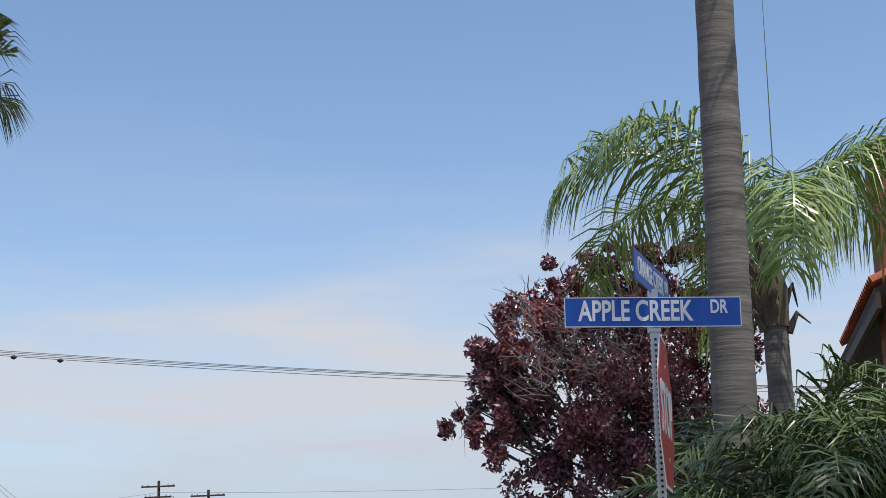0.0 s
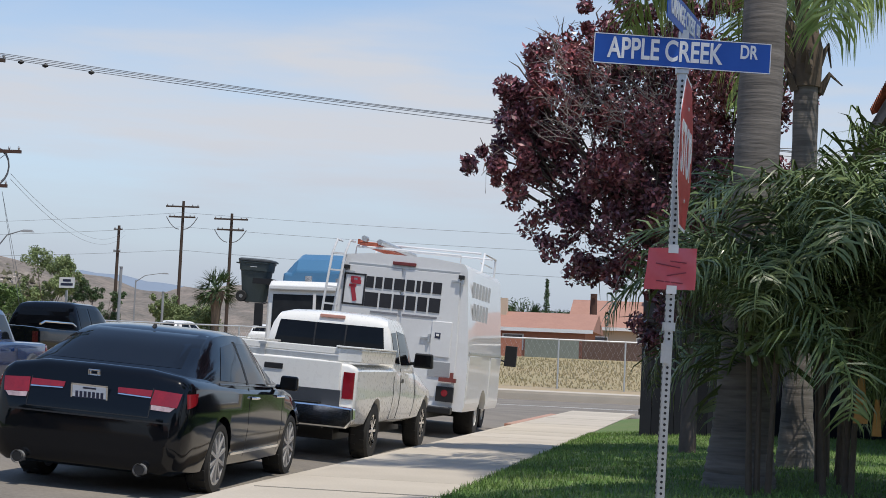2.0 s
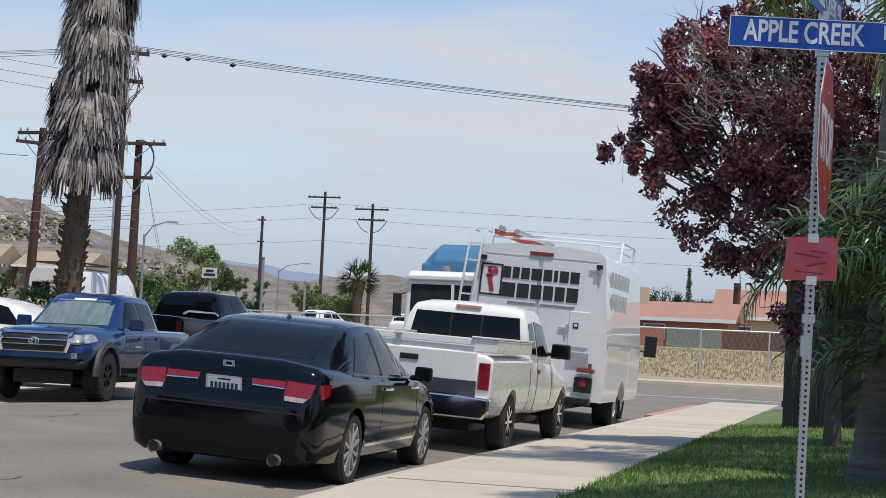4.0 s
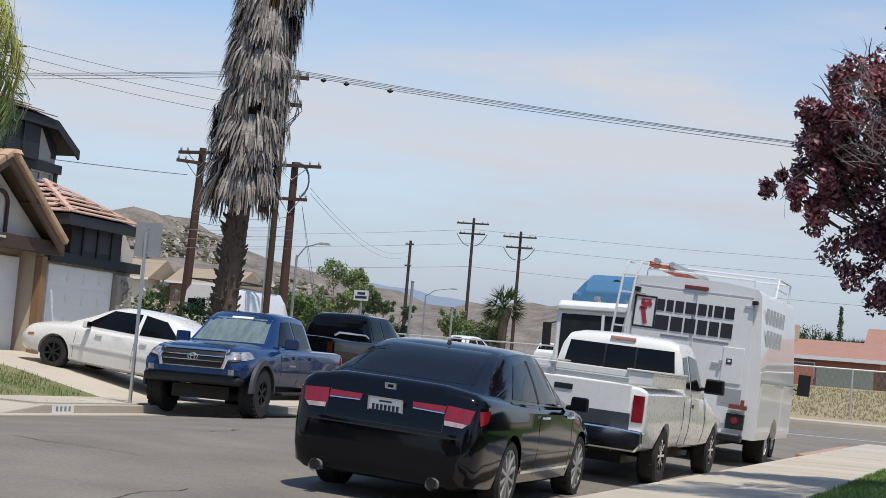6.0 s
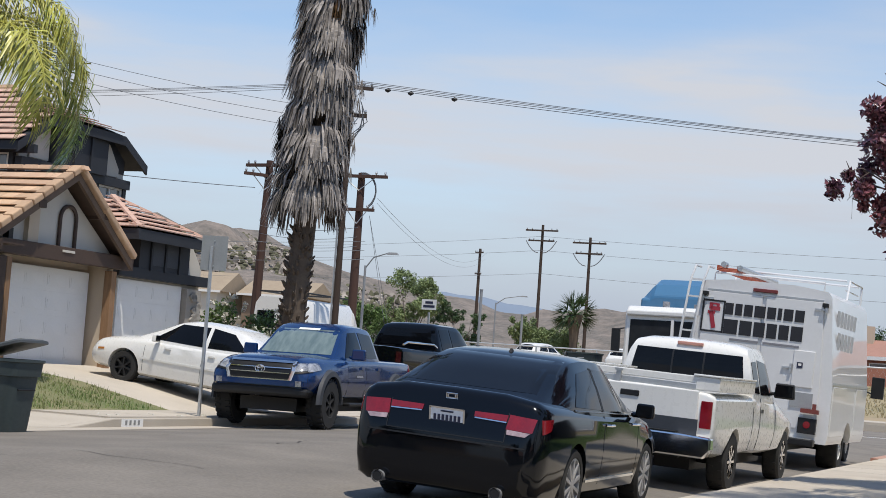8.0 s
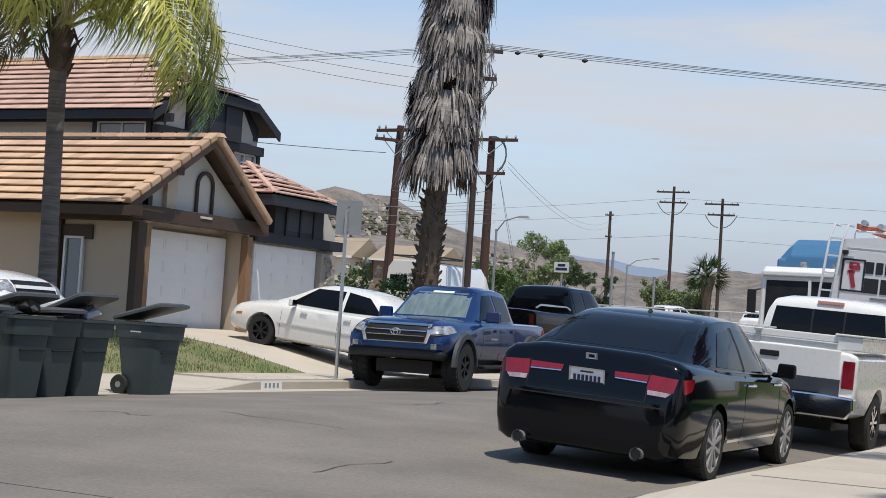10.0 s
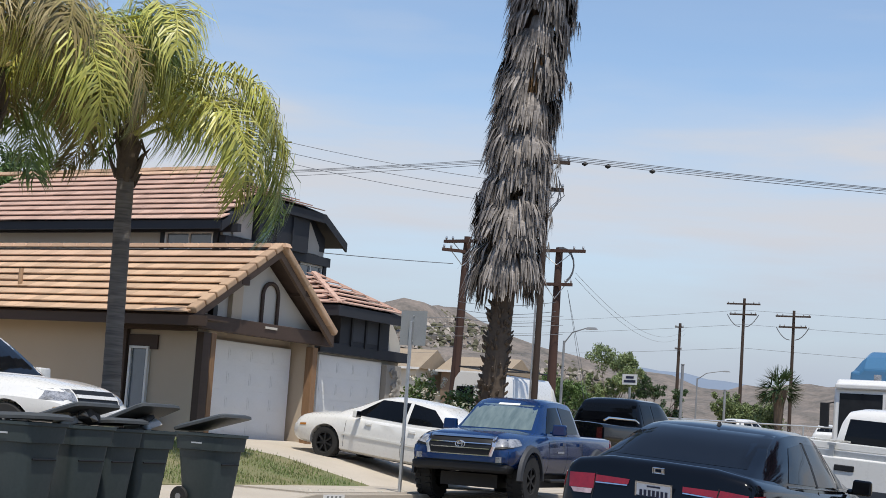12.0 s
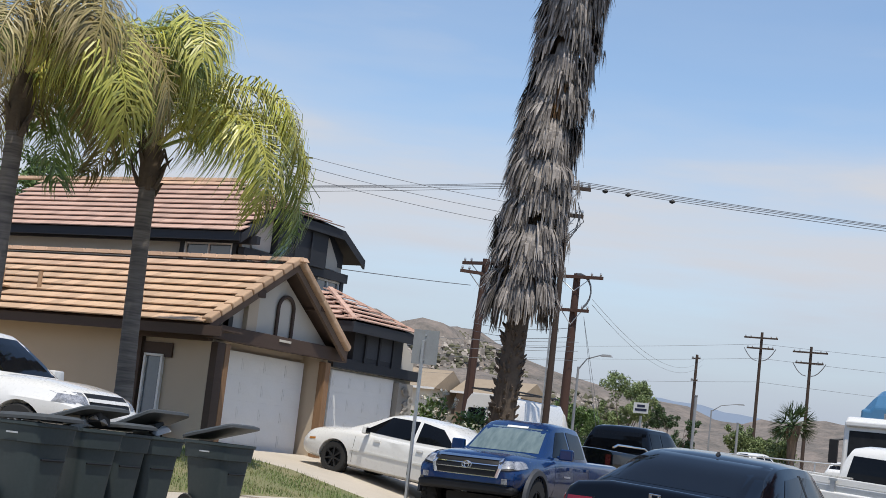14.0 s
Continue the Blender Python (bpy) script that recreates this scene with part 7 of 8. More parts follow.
def queen_palm(m, label, height, r0, r1, meshes, n, seed, shaft=0.9, lean=(0, 0), scale=1.0, old=0, flare=1.0, low=45, high=-28, bearings=()):
    rnd = random.Random(seed)
    t = thing("palm_tree", m, label, "palm tree")
    top = Vector((lean[0], lean[1], height))
    part("trunk", ringed_trunk([(0, 0, -0.1), (lean[0] * 0.05, lean[1] * 0.05, 0.5), (lean[0] * 0.1, 0, 1.2), tuple(top * 0.5), tuple(top)], [r0 * 1.5 * flare, r0 * 1.15 * flare, r0 * (1 + 0.4 * (flare - 1)), (r0 + r1) / 2, r1]), M_TRUNK, t, "grey ringed palm trunk", smooth=50)
    part("crown_shaft", Shape().tube([top, top + Vector((0, 0, shaft * 0.5)), top + Vector((0, 0, shaft))], [r1 * 1.2, r1 * 1.3, r1 * 0.5], 10), M_TRUNK_D, t, "shaggy brown leaf bases", smooth=50)
    boots = Shape()
    for k in range(14):
        a = rnd.uniform(0, 6.28)
        z = rnd.uniform(-0.1, shaft * 0.9)
        v = Vector((math.cos(a), math.sin(a), 0))
        boots.tube([top + v * r1 + Vector((0, 0, z)), top + v * (r1 + 0.12) + Vector((0, 0, z + 0.22)), top + v * (r1 + 0.16 + rnd.random() * 0.12) + Vector((0, 0, z + 0.2 + rnd.uniform(-0.3, 0.35)))], [0.06, 0.035, 0.008], 5)
    part("leaf_boot", boots, M_TRUNK_D, t)
    for k in range(len(bearings) or n):
        a = 360 * k / n * 2.618 + rnd.uniform(-15, 15)
        tilt = rnd.uniform(high, low) if k >= old else rnd.uniform(20, 42)
        if bearings:
            a, tilt = bearings[k]
        me = meshes[k % len(meshes)]
        s = scale * rnd.uniform(0.85, 1.1)
        mm = Matrix.Translation(top + Vector((0, 0, shaft * rnd.uniform(0.55, 0.95)))) @ pose(0, 0, 0, 0, 0, a) @ pose(0, 0, 0, rnd.uniform(-15, 15), tilt, 0) @ Matrix.Scale(s, 4)
        part("frond", me, None, t, m=mm)
    return t


FR_A = [frond_mesh(s, 3.2, 142, 0.66, 72, 0.013, 52, 1.0, M_FROND) for s in (1, 2, 3)]
FR_Y = [frond_mesh(s, 3.2, 150, 0.66, 68, 0.013, 64, 1.15, M_FROND_Y if s % 2 else M_FROND) for s in (11, 12, 13)]
FR_D = [frond_mesh(s, 1.8, 120, 0.46, 56, 0.013, 40, 0.55, M_FROND_D, 1.0) for s in (21, 22, 23)]
FR_B = [frond_mesh(s, 3.2, 165, 0.62, 60, 0.011, 64, 1.4, M_FROND_B) for s in (14, 15)]


def Wp(x, y, z=0.3):
    return pose(x, y, z)


# tall trunk beside the sign: its crown is above the view
queen_palm(Wp(3.25, 14.2, 0.28), "tall queen palm with a smooth grey trunk by the sign", 8.9, 0.215, 0.175, FR_A, 9, 5, lean=(0.22, 0.0), flare=1.1)
# this palm stays out of view; it is placed so its crown shades the lawn
queen_palm(Wp(3.95, 8.1, 0.3), "tall queen palm out of view at the street corner, placed to shade the lawn", 8.6, 0.2, 0.17, FR_A, 15, 6, scale=1.2)
palm_b = queen_palm(Wp(4.66, 17.6, 0.3), "shorter queen palm with arching green fronds behind the sign", 4.3, 0.16, 0.14, FR_A, 11, 7, scale=1.12,
                    bearings=((178, -4), (204, -10), (2, -2), (-16, 4), (22, 8), (258, 22), (96, 26), (130, 8)))
# the two yellowing palms across the street
queen_palm(GRID @ pose(-19.15, 21.6, 0.55), "queen palm with yellowing drooping fronds on the front lawn", 4.8, 0.165, 0.15, FR_Y, 14, 9, scale=1.3, old=2, lean=(-0.12, 0), low=16, high=-26, shaft=1.2)
queen_palm(GRID @ pose(-19.6, 18.6, 0.5), "second queen palm with browning fronds at the driveway", 5.2, 0.17, 0.15, FR_Y[:2] + FR_B, 19, 15, scale=1.3, old=6, low=24, high=-24, shaft=1.35)


def spear(parent, base, tip):
    part("spear_leaf", Shape().tube([base, tip], [0.012, 0.003], 5), M_FROND_D, parent)


spear(palm_b, (0.05, -0.2, 4.9), (0.12, -0.2, 8.35))
# the shrubby date palms under the sign's palms
for x, y, z, h, n, sd, sc in ((3.85, 13.2, 0.3, 1.8, 26, 31, 0.95), (3.15, 13.1, 0.3, 1.45, 24, 32, 0.9), (4.55, 15.9, 0.3, 1.2, 24, 37, 1.0), (4.4, 13.0, 0.3, 2.0, 28, 33, 1.05), (4.3, 15.0, 0.3, 2.4, 24, 34, 1.05), (4.95, 13.9, 0.3, 2.0, 26, 35, 1.05), (4.8, 12.7, 0.3, 1.1, 20, 36, 0.8)):
    rnd = random.Random(sd)
    t = thing("shrub_palm", Wp(x, y, z), "low clumping palm with fine dark green fronds", "palm")
    tr = Shape()
    for k in range(3):
        a = rnd.uniform(0, 6.28)
        tr.tube([(0.12 * math.cos(a), 0.12 * math.sin(a), -0.05), (0.16 * math.cos(a), 0.16 * math.sin(a), h * 0.6), (0.2 * math.cos(a), 0.2 * math.sin(a), h)], [0.03, 0.022, 0.03], 8)
    part("trunk", tr, M_TRUNK_D, t, "dark fibrous stems")
    for k in range(n):
        mm = Matrix.Translation((rnd.uniform(-0.15, 0.15), rnd.uniform(-0.15, 0.15), h * rnd.uniform(0.75, 1.05))) @ pose(0, 0, 0, 0, 0, k * 137.5 + rnd.uniform(-20, 20)) @ pose(0, 0, 0, rnd.uniform(-20, 20), rnd.uniform(-42, 30), 0) @ Matrix.Scale(sc * rnd.uniform(0.75, 1.1), 4)
        part("frond", FR_D[k % 3], None, t, m=mm)
    if sd == 31:
        part("dry_frond", Shape().box(0.05, -0.45, 0.85, 0.12, 0.02, 0.4, taper=0.4).box(0.2, -0.4, 0.7, 0.08, 0.02, 0.3, taper=0.4), mat("dry_orange", (0.42, 0.2, 0.05), 0.7), t, "dry orange leaf sheath")


def leaf_cloud(sh, rnd, centre, radius, count, size, flat=1.0):
    for _ in range(count):
        d = Vector((rnd.gauss(0, 1), rnd.gauss(0, 1), rnd.gauss(0, 1) * flat)).normalized() * radius * rnd.random() ** 0.45
        c = Vector(centre) + d
        u_ = Vector((rnd.gauss(0, 1), rnd.gauss(0, 1), rnd.gauss(0, 1))).normalized()
        v_ = u_.cross(Vector((rnd.gauss(0, 1), rnd.gauss(0, 1), rnd.gauss(0, 1)))).normalized()
        s = size * rnd.uniform(0.6, 1.25)
        sh.add([c - u_ * s, c + v_ * s * 0.45, c + u_ * s, c - v_ * s * 0.45], [(0, 1, 2, 3)])


def broad_tree(m, label, trunk_h, limbs, clumps, leaf_mat, size, per, seed, r=0.16, category="tree", sprigs=0):
    """limbs: how many; clumps: (x, y, z, radius) of foliage."""
    rnd = random.Random(seed)
    t = thing("tree", m, label, category)
    part("trunk", Shape().tube([(0, 0, -0.1), (0.02, 0, trunk_h * 0.5), (0.05, 0.02, trunk_h)], [r * 1.3, r, r * 0.8], 10), M_BARK, t, "rough dark trunk", smooth=60)
    lm = Shape()
    for x, y, z, rad in clumps:
        b = Vector((0.05, 0.02, trunk_h * rnd.uniform(0.75, 1.0)))
        c = Vector((x, y, z))
        mid = b.lerp(c, 0.5) + Vector((rnd.uniform(-0.2, 0.2), rnd.uniform(-0.2, 0.2), 0.1))
        lm.tube([b, mid, c], [r * 0.35, r * 0.18, 0.012], 6)
        for _ in range(5):
            e = c + Vector((rnd.gauss(0, 1), rnd.gauss(0, 1), rnd.gauss(0, 1))).normalized() * rad * 1.05
            lm.tube([mid.lerp(c, rnd.uniform(0.3, 1)), c.lerp(e, 0.5) + Vector((0, 0, 0.08)), e], [0.016, 0.009, 0.003], 4)
    part("branchwork", lm, M_BARK, t, "bare twiggy limbs")
    cr = Shape()
    for x, y, z, rad in clumps:
        nn = max(4, int(rad * 20))
        for _ in range(nn):
            o = Vector((rnd.gauss(0, 1), rnd.gauss(0, 1), rnd.gauss(0, 0.8))).normalized() * rad * rnd.uniform(0.35, 1.0)
            leaf_cloud(cr, rnd, (x + o.x, y + o.y, z + o.z), rad * rnd.uniform(0.2, 0.4), per, size)
    part("crown", cr, leaf_mat, t, "loose uneven foliage")
    return t


# purple-leaved plum (outline from its lobes)
PX, PY = 4.0, 20.5
plum = [(-0.1, 0, 4.4, 0.85), (2.0, 0.1, 5.3, 0.5), (1.5, 0.1, 5.75, 0.5), (0.6, 0.1, 6.05, 0.35), (-0.9, 0.1, 4.7, 0.65), (-0.3, -0.2, 5.3, 0.6), (0.5, 0.2, 5.4, 0.65), (1.1, 0, 5.0, 0.7), (0.6, -0.3, 4.2, 0.8), (1.3, 0.2, 4.0, 0.75), (1.4, 0.0, 3.2, 0.6), (0.5, -0.1, 3.2, 0.75),
        (-0.6, -0.1, 3.9, 0.6), (-1.25, 0, 4.0, 0.5), (-1.5, 0.05, 3.95, 0.42), (-1.85, 0.0, 3.75, 0.3), (-1.2, 0.1, 3.62, 0.4), (-1.35, 0.0, 4.85, 0.36), (-0.95, 0.0, 5.3, 0.38), (-0.9, 0.1, 3.15, 0.42), (-0.35, 0, 2.6, 0.45), (0.3, 0.1, 2.35, 0.5), (0.9, -0.1, 2.6, 0.55), (-1.3, 0.1, 4.55, 0.4),
        (-0.55, 0.0, 5.6, 0.3), (0.1, 0, 5.85, 0.3), (0.9, 0.1, 5.75, 0.32), (1.7, 0.1, 4.6, 0.5), (0.2, 0.6, 4.6, 0.7), (0.9, 0.6, 3.6, 0.7), (0.1, -0.3, 3.55, 0.6), (-0.3, 0.2, 3.2, 0.55), (1.0, -0.2, 2.1, 0.5), (1.5, -0.1, 2.5, 0.55), (0.5, 0.2, 1.75, 0.4), (1.8, 0.0, 3.7, 0.5)]
broad_tree(Wp(PX, PY, 0.3), "purple-leaved plum tree with an open uneven crown", 2.3, 7, [(x - 0.92, y * 1.3, z - 0.15, r_ * 1.2) for x, y, z, r_ in plum], M_PLUM, 0.047, 150, 40, r=0.09)
# twigs that show bare through the crown
rnd = random.Random(77)
pale = Shape()
for _ in range(170):
    a = Vector((PX - 1.05 + rnd.uniform(-0.95, 0.6), PY - 0.8 + rnd.uniform(-0.2, 0.3), rnd.uniform(4.1, 5.5)))
    d = Vector((rnd.uniform(-0.5, 0.15), rnd.uniform(-0.2, 0.1), rnd.uniform(-0.05, 0.35)))
    b = a + d * 0.5 + Vector((rnd.uniform(-0.06, 0.06), 0, rnd.uniform(-0.02, 0.06)))
    pale.tube([a, b, a + d], [0.006, 0.004, 0.002], 4)
    for _k in range(2):
        pale.tube([b, b + Vector((rnd.uniform(-0.2, 0.1), rnd.uniform(-0.05, 0.05), rnd.uniform(0.0, 0.2)))], [0.003, 0.0015], 3)
tagged(part("bare_twigs", pale, mat("pale_twig", (0.29, 0.25, 0.24), 0.8), None), "pale bare twigs on the plum tree", "twigs", kind="stuff")

# dark timber screen behind the lawn
sc_t = thing("fence", pose(4.3, 26.2, 0.25, 0, 0, 12), "tall dark-stained timber screen behind the lawn", "fence")
part("rail", Shape().box(2.3, 0.04, 0.4, 4.6, 0.05, 0.1).box(2.3, 0.04, 1.9, 4.6, 0.05, 0.1), M_DARKBLUE, sc_t)
brd = Shape().box(0, 0, 1.17, 0.19, 0.025, 2.34).mesh("board", mat("board_black", (0.017, 0.019, 0.025), 0.9, other=(0.024, 0.026, 0.033), rand=0.3, spec=0.1))
for k in range(23):
    part("board", brd, None, sc_t, m=pose(0.1 + k * 0.2, 0, 0))

# thatch palm across the street
th = thing("palm_tree", GRID @ pose(-19.1, 36.0, 0.55), "tall fan palm wrapped in a thick skirt of dead grey fronds", "palm tree")
part("trunk", ringed_trunk([(-0.25, 0, -0.1), (-0.2, 0, 1.5), (-0.05, 0, 4.2), (0.26, 0, 9.0), (0.82, 0, 15.0)], [0.36, 0.31, 0.29, 0.3, 0.3], 14), M_TRUNK_D, th, "dark rough trunk", smooth=50)
stub = Shape()
rnd = random.Random(50)
def th_axis(z):
    return Vector((-0.25 + 0.024 * z + 0.0036 * z * z, 0, z)) if z < 10 else Vector((0.35 + (z - 10) * 0.095, 0, z))
for k in range(230):
    z = rnd.uniform(0.3, 4.6)
    a = rnd.uniform(0, 6.28)
    v = Vector((math.cos(a), math.sin(a), 0))
    b = th_axis(z) + v * 0.27
    stub.tube([b, b + v * 0.09 + Vector((0, 0, 0.06)), b + v * 0.13 + Vector((0, 0, 0.11))], [0.05, 0.04, 0.02], 4)
part("leaf_stub", stub, M_TRUNK_D, th, "cut leaf stubs on the trunk")["kind"] = "stuff"
for band in range(6):
    sk = Shape()
    z0 = 4.35 + band * 1.65
    for hub in range(64):
        a0, zh = rnd.uniform(0, 6.28), z0 + rnd.uniform(0.3, 2.1)
        bump = rnd.uniform(-0.12, 0.16)
        ln = rnd.uniform(0.7, 1.35)
        for k in range(26):
            a = a0 + rnd.gauss(0, 0.17)
            v = Vector((math.cos(a), math.sin(a), 0))
            r0 = 0.74 + 0.14 * min(1, max(0, (8.9 - zh)) / 4.5) + bump
            top = th_axis(zh + 0.35) + v * (r0 * 0.7)
            end = th_axis(zh + 0.35 - ln * rnd.uniform(0.6, 1.0)) + v * (r0 + rnd.uniform(-0.10, 0.14)) + Vector((rnd.uniform(-0.09, 0.09), rnd.uniform(-0.09, 0.09), 0))
            w = Vector((-v.y, v.x, 0)) * rnd.uniform(0.018, 0.055)
            mid = top.lerp(end, 0.45) + v * rnd.uniform(0.04, 0.14)
            sk.add([top - w * 0.4, top + w * 0.4, mid + w, end + w * 0.25, end - w * 0.2, mid - w], [(0, 1, 2, 5), (5, 2, 3, 4)])
    part("dead_skirt", sk, M_DEAD, th, "layer of dead hanging fronds")
tuft = Shape()
for k in range(20):
    z = rnd.uniform(5.0, 12.0)
    a = rnd.choice((0.1, 3.0)) + rnd.uniform(-0.4, 0.4)
    v = Vector((math.cos(a), math.sin(a), 0))
    b = th_axis(z) + v * 0.62
    tuft.tube([b, b + v * 0.3 + Vector((0, 0, 0.08)), b + v * 0.42 + Vector((0, 0, -0.35))], [0.014, 0.011, 0.004], 4)
    for q in range(12):
        e = b + v * 0.4 + Vector((rnd.uniform(-0.1, 0.1), rnd.uniform(-0.1, 0.1), -rnd.uniform(0.25, 0.65)))
        s_ = b + v * 0.4
        tuft.add([s_, s_ + Vector((0.02, 0, 0)), e], [(0, 1, 2)])
part("loose_frond", tuft, M_DEAD, th, "loose dead fronds sticking out")["kind"] = "stuff"
orange = Shape()
for k in range(40):
    z, a = rnd.uniform(9.4, 10.8), rnd.uniform(4.6, 5.6)
    v = Vector((math.cos(a), math.sin(a), 0))
    b = th_axis(z) + v * 0.55
    orange.add([b, b + Vector((0.05, 0, 0)), b + Vector((0.02, -0.03, -rnd.uniform(0.4, 0.9)))], [(0, 1, 2)])
part("rusty_frond", orange, mat("rusty_frond", (0.36, 0.2, 0.09), 0.8), th, "rust-brown torn frond")

cw = Shape()
for k in range(46):
    a, e = rnd.uniform(0, 6.28), rnd.uniform(-1.1, 1.2)
    d = Vector((math.cos(a) * math.cos(e), math.sin(a) * math.cos(e), math.sin(e)))
    o = th_axis(15.0)
    hub_ = o + d * 1.3 + Vector((0, 0, 0.3 * math.cos(e)))
    cw.tube([o, o.lerp(hub_, 0.6) + Vector((0, 0, 0.1)), hub_], [0.035, 0.025, 0.015], 4)
    for q in range(16):
        dd = (d + Vector((rnd.uniform(-0.7, 0.7), rnd.uniform(-0.7, 0.7), rnd.uniform(-0.7, 0.5)))).normalized()
        wv = dd.cross(Vector((0.3, 0.4, 0.8))).normalized() * 0.03
        m_ = hub_ + dd * 0.6
        cw.add([hub_, m_ - wv, m_ + wv, m_ + (dd * 0.4 + Vector((0, 0, -0.45)))], [(0, 1, 2), (1, 3, 2)])
part("crown", cw, M_FROND_D, th, "spiky green fan crown")

# shrubs and trees in the middle distance
def bush(m, label, rx, rz, mt, seed, count=500, leaf=0.09, category="shrub", flowers=0):
    rnd2 = random.Random(seed)
    t = thing("shrub", m, label, category)
    lm, cr = Shape(), Shape()
    for k in range(9):
        c = Vector((rnd2.uniform(-rx, rx) * 0.8, rnd2.uniform(-0.5, 0.5) * rx, rz * rnd2.uniform(0.35, 0.9)))
        lm.tube([(0, 0, -0.1), c * 0.5, c], [0.06, 0.03, 0.008], 5)
        leaf_cloud(cr, rnd2, c, rx * rnd2.uniform(0.28, 0.5), count // 9, leaf)
    part("stems", lm, M_BARK, t)
    part("crown", cr, mt, t)
    fl = Shape()
    for k in range(flowers):
        a, e = rnd2.uniform(0, 6.28), rnd2.uniform(-0.2, 1.3)
        c = Vector((rx * math.cos(a) * math.cos(e), rx * 0.8 * math.sin(a) * math.cos(e), rz * (0.55 + 0.5 * math.sin(e))))
        leaf_cloud(fl, rnd2, c, 0.09, 14, 0.06)
    if flowers:
        part("blossom", fl, mat("petal_white", (0.7, 0.66, 0.55), 0.6), t, "pale clusters of flowers")["kind"] = "stuff"


bush(GRID @ pose(-17.9, 34.9, 0.4), "leafy shrub with pale flowers beside the driveway", 0.95, 2.0, M_LEAF, 60, 1400, 0.06)
bush(GRID @ pose(-19.6, 34.4, 0.5), "sprawling shrub with white blossom by the stone pier", 0.8, 1.6, mat("blossom", (0.55, 0.52, 0.42), 0.7, other=(0.1, 0.14, 0.05), scale=6, fine=14, amount=0.95), 61, 700, 0.06)
bush(GRID @ pose(-22.2, 37.9, 0.5), "tall leafy shrub with pale flower clusters", 1.0, 2.3, M_LEAF, 63, 2400, 0.065, flowers=16)
bush(GRID @ pose(-20.9, 38.4, 0.45), "bright green shrub beside the fan palm", 0.9, 2.1, M_LEAF, 64, 2200, 0.065, flowers=9)
bush(GRID @ pose(-21.6, 46.5, 0.3), "green shrub behind the parked trucks", 0.9, 1.5, M_LEAF, 62, 900, 0.08)
def far_tree(c, s, h, r_, mt, seed, label):
    rnd2 = random.Random(seed)
    cl = [(rnd2.uniform(-1, 1) * r_ * 0.75, rnd2.uniform(-1, 1) * r_ * 0.6, h * rnd2.uniform(0.45, 0.95), r_ * rnd2.uniform(0.35, 0.6)) for _ in range(9)]
    broad_tree(GRID @ pose(c, s, 0.4), label, h * 0.4, 6, cl, mt, 0.035 + r_ * 0.02, 120, seed, r=0.02 * h)
M_PEPPER = mat("pepper_leaf", (0.15, 0.20, 0.075), 0.6, other=(0.19, 0.23, 0.09), scale=0.6, fine=6, island=0.35)
far_tree(-34.7, 78, 6.2, 1.7, M_PEPPER, 70, "airy light green tree beyond the fence")
far_tree(-35.4, 86, 4.9, 1.5, M_LEAF_D, 71, "dark green tree beyond the fence")
far_tree(-32.9, 69, 3.8, 1.6, M_LEAF, 72, "bright green tree by the poles")
far_tree(-36.4, 104, 5.0, 2.4, M_PEPPER, 73, "rounded olive-green tree in the distance")
far_tree(-24.5, 130, 5.5, 3.0, M_LEAF_D, 74, "dark tree in the far field")
far_tree(-17.5, 122, 5.5, 3.4, M_LEAF_D, 75, "dark tree near the far pole")
far_tree(-13.0, 128, 5.0, 3.4, M_LEAF_D, 76, "dark bushy tree behind the van")
far_tree(-38.6, 92, 3.6, 1.5, M_LEAF_D, 77, "dark tree below the hill")
far_tree(-30.2, 112, 4.6, 2.4, M_LEAF, 78, "green tree in the far field")
far_tree(-39.3, 38.0, 9.6, 2.8, M_LEAF, 79, "leafy green tree behind the low house")
far_tree(-37.0, 24, 8.6, 2.8, M_LEAF_D, 80, "dark leafy tree behind the low house")
for k in range(13):
    far_tree(-31 + k * 1.45 + random.uniform(-0.4, 0.4), 88 + random.uniform(-3, 6), 1.9 + random.uniform(-0.4, 0.4), 0.5, M_LEAF_D, 90 + k, "small young tree along the far fence")


def fan_palm_far(c, s, h, label, seed):
    rnd2 = random.Random(seed)
    t = thing("palm_tree", GRID @ pose(c, s, 0.4), label, "palm tree")
    part("trunk", Shape().tube([(0, 0, -0.1), (0, 0, h * 0.5), (0, 0, h * 0.8), (0, 0, h)], [0.32, 0.27, 0.36, 0.6], 8), M_TRUNK_D, t)
    cr = Shape()
    for k in range(60):
        a, e = rnd2.uniform(0, 6.28), rnd2.uniform(-0.7, 1.3)
        d = Vector((math.cos(a) * math.cos(e), math.sin(a) * math.cos(e), math.sin(e)))
        o = Vector((0, 0, h))
        tip0 = o + d * 0.9
        cr.tube([o, tip0], [0.03, 0.02], 4)
        for q in range(9):
            dd = (d + Vector((rnd2.uniform(-0.6, 0.6), rnd2.uniform(-0.6, 0.6), rnd2.uniform(-0.7, 0.3)))).normalized()
            wv = dd.cross(Vector((0.3, 0.4, 0.8))).normalized() * 0.05
            cr.add([tip0 - wv, tip0 + wv, tip0 + dd * 0.9], [(0, 1, 2)])
    part("crown", cr, M_LEAF_D, t, "spiky round crown")


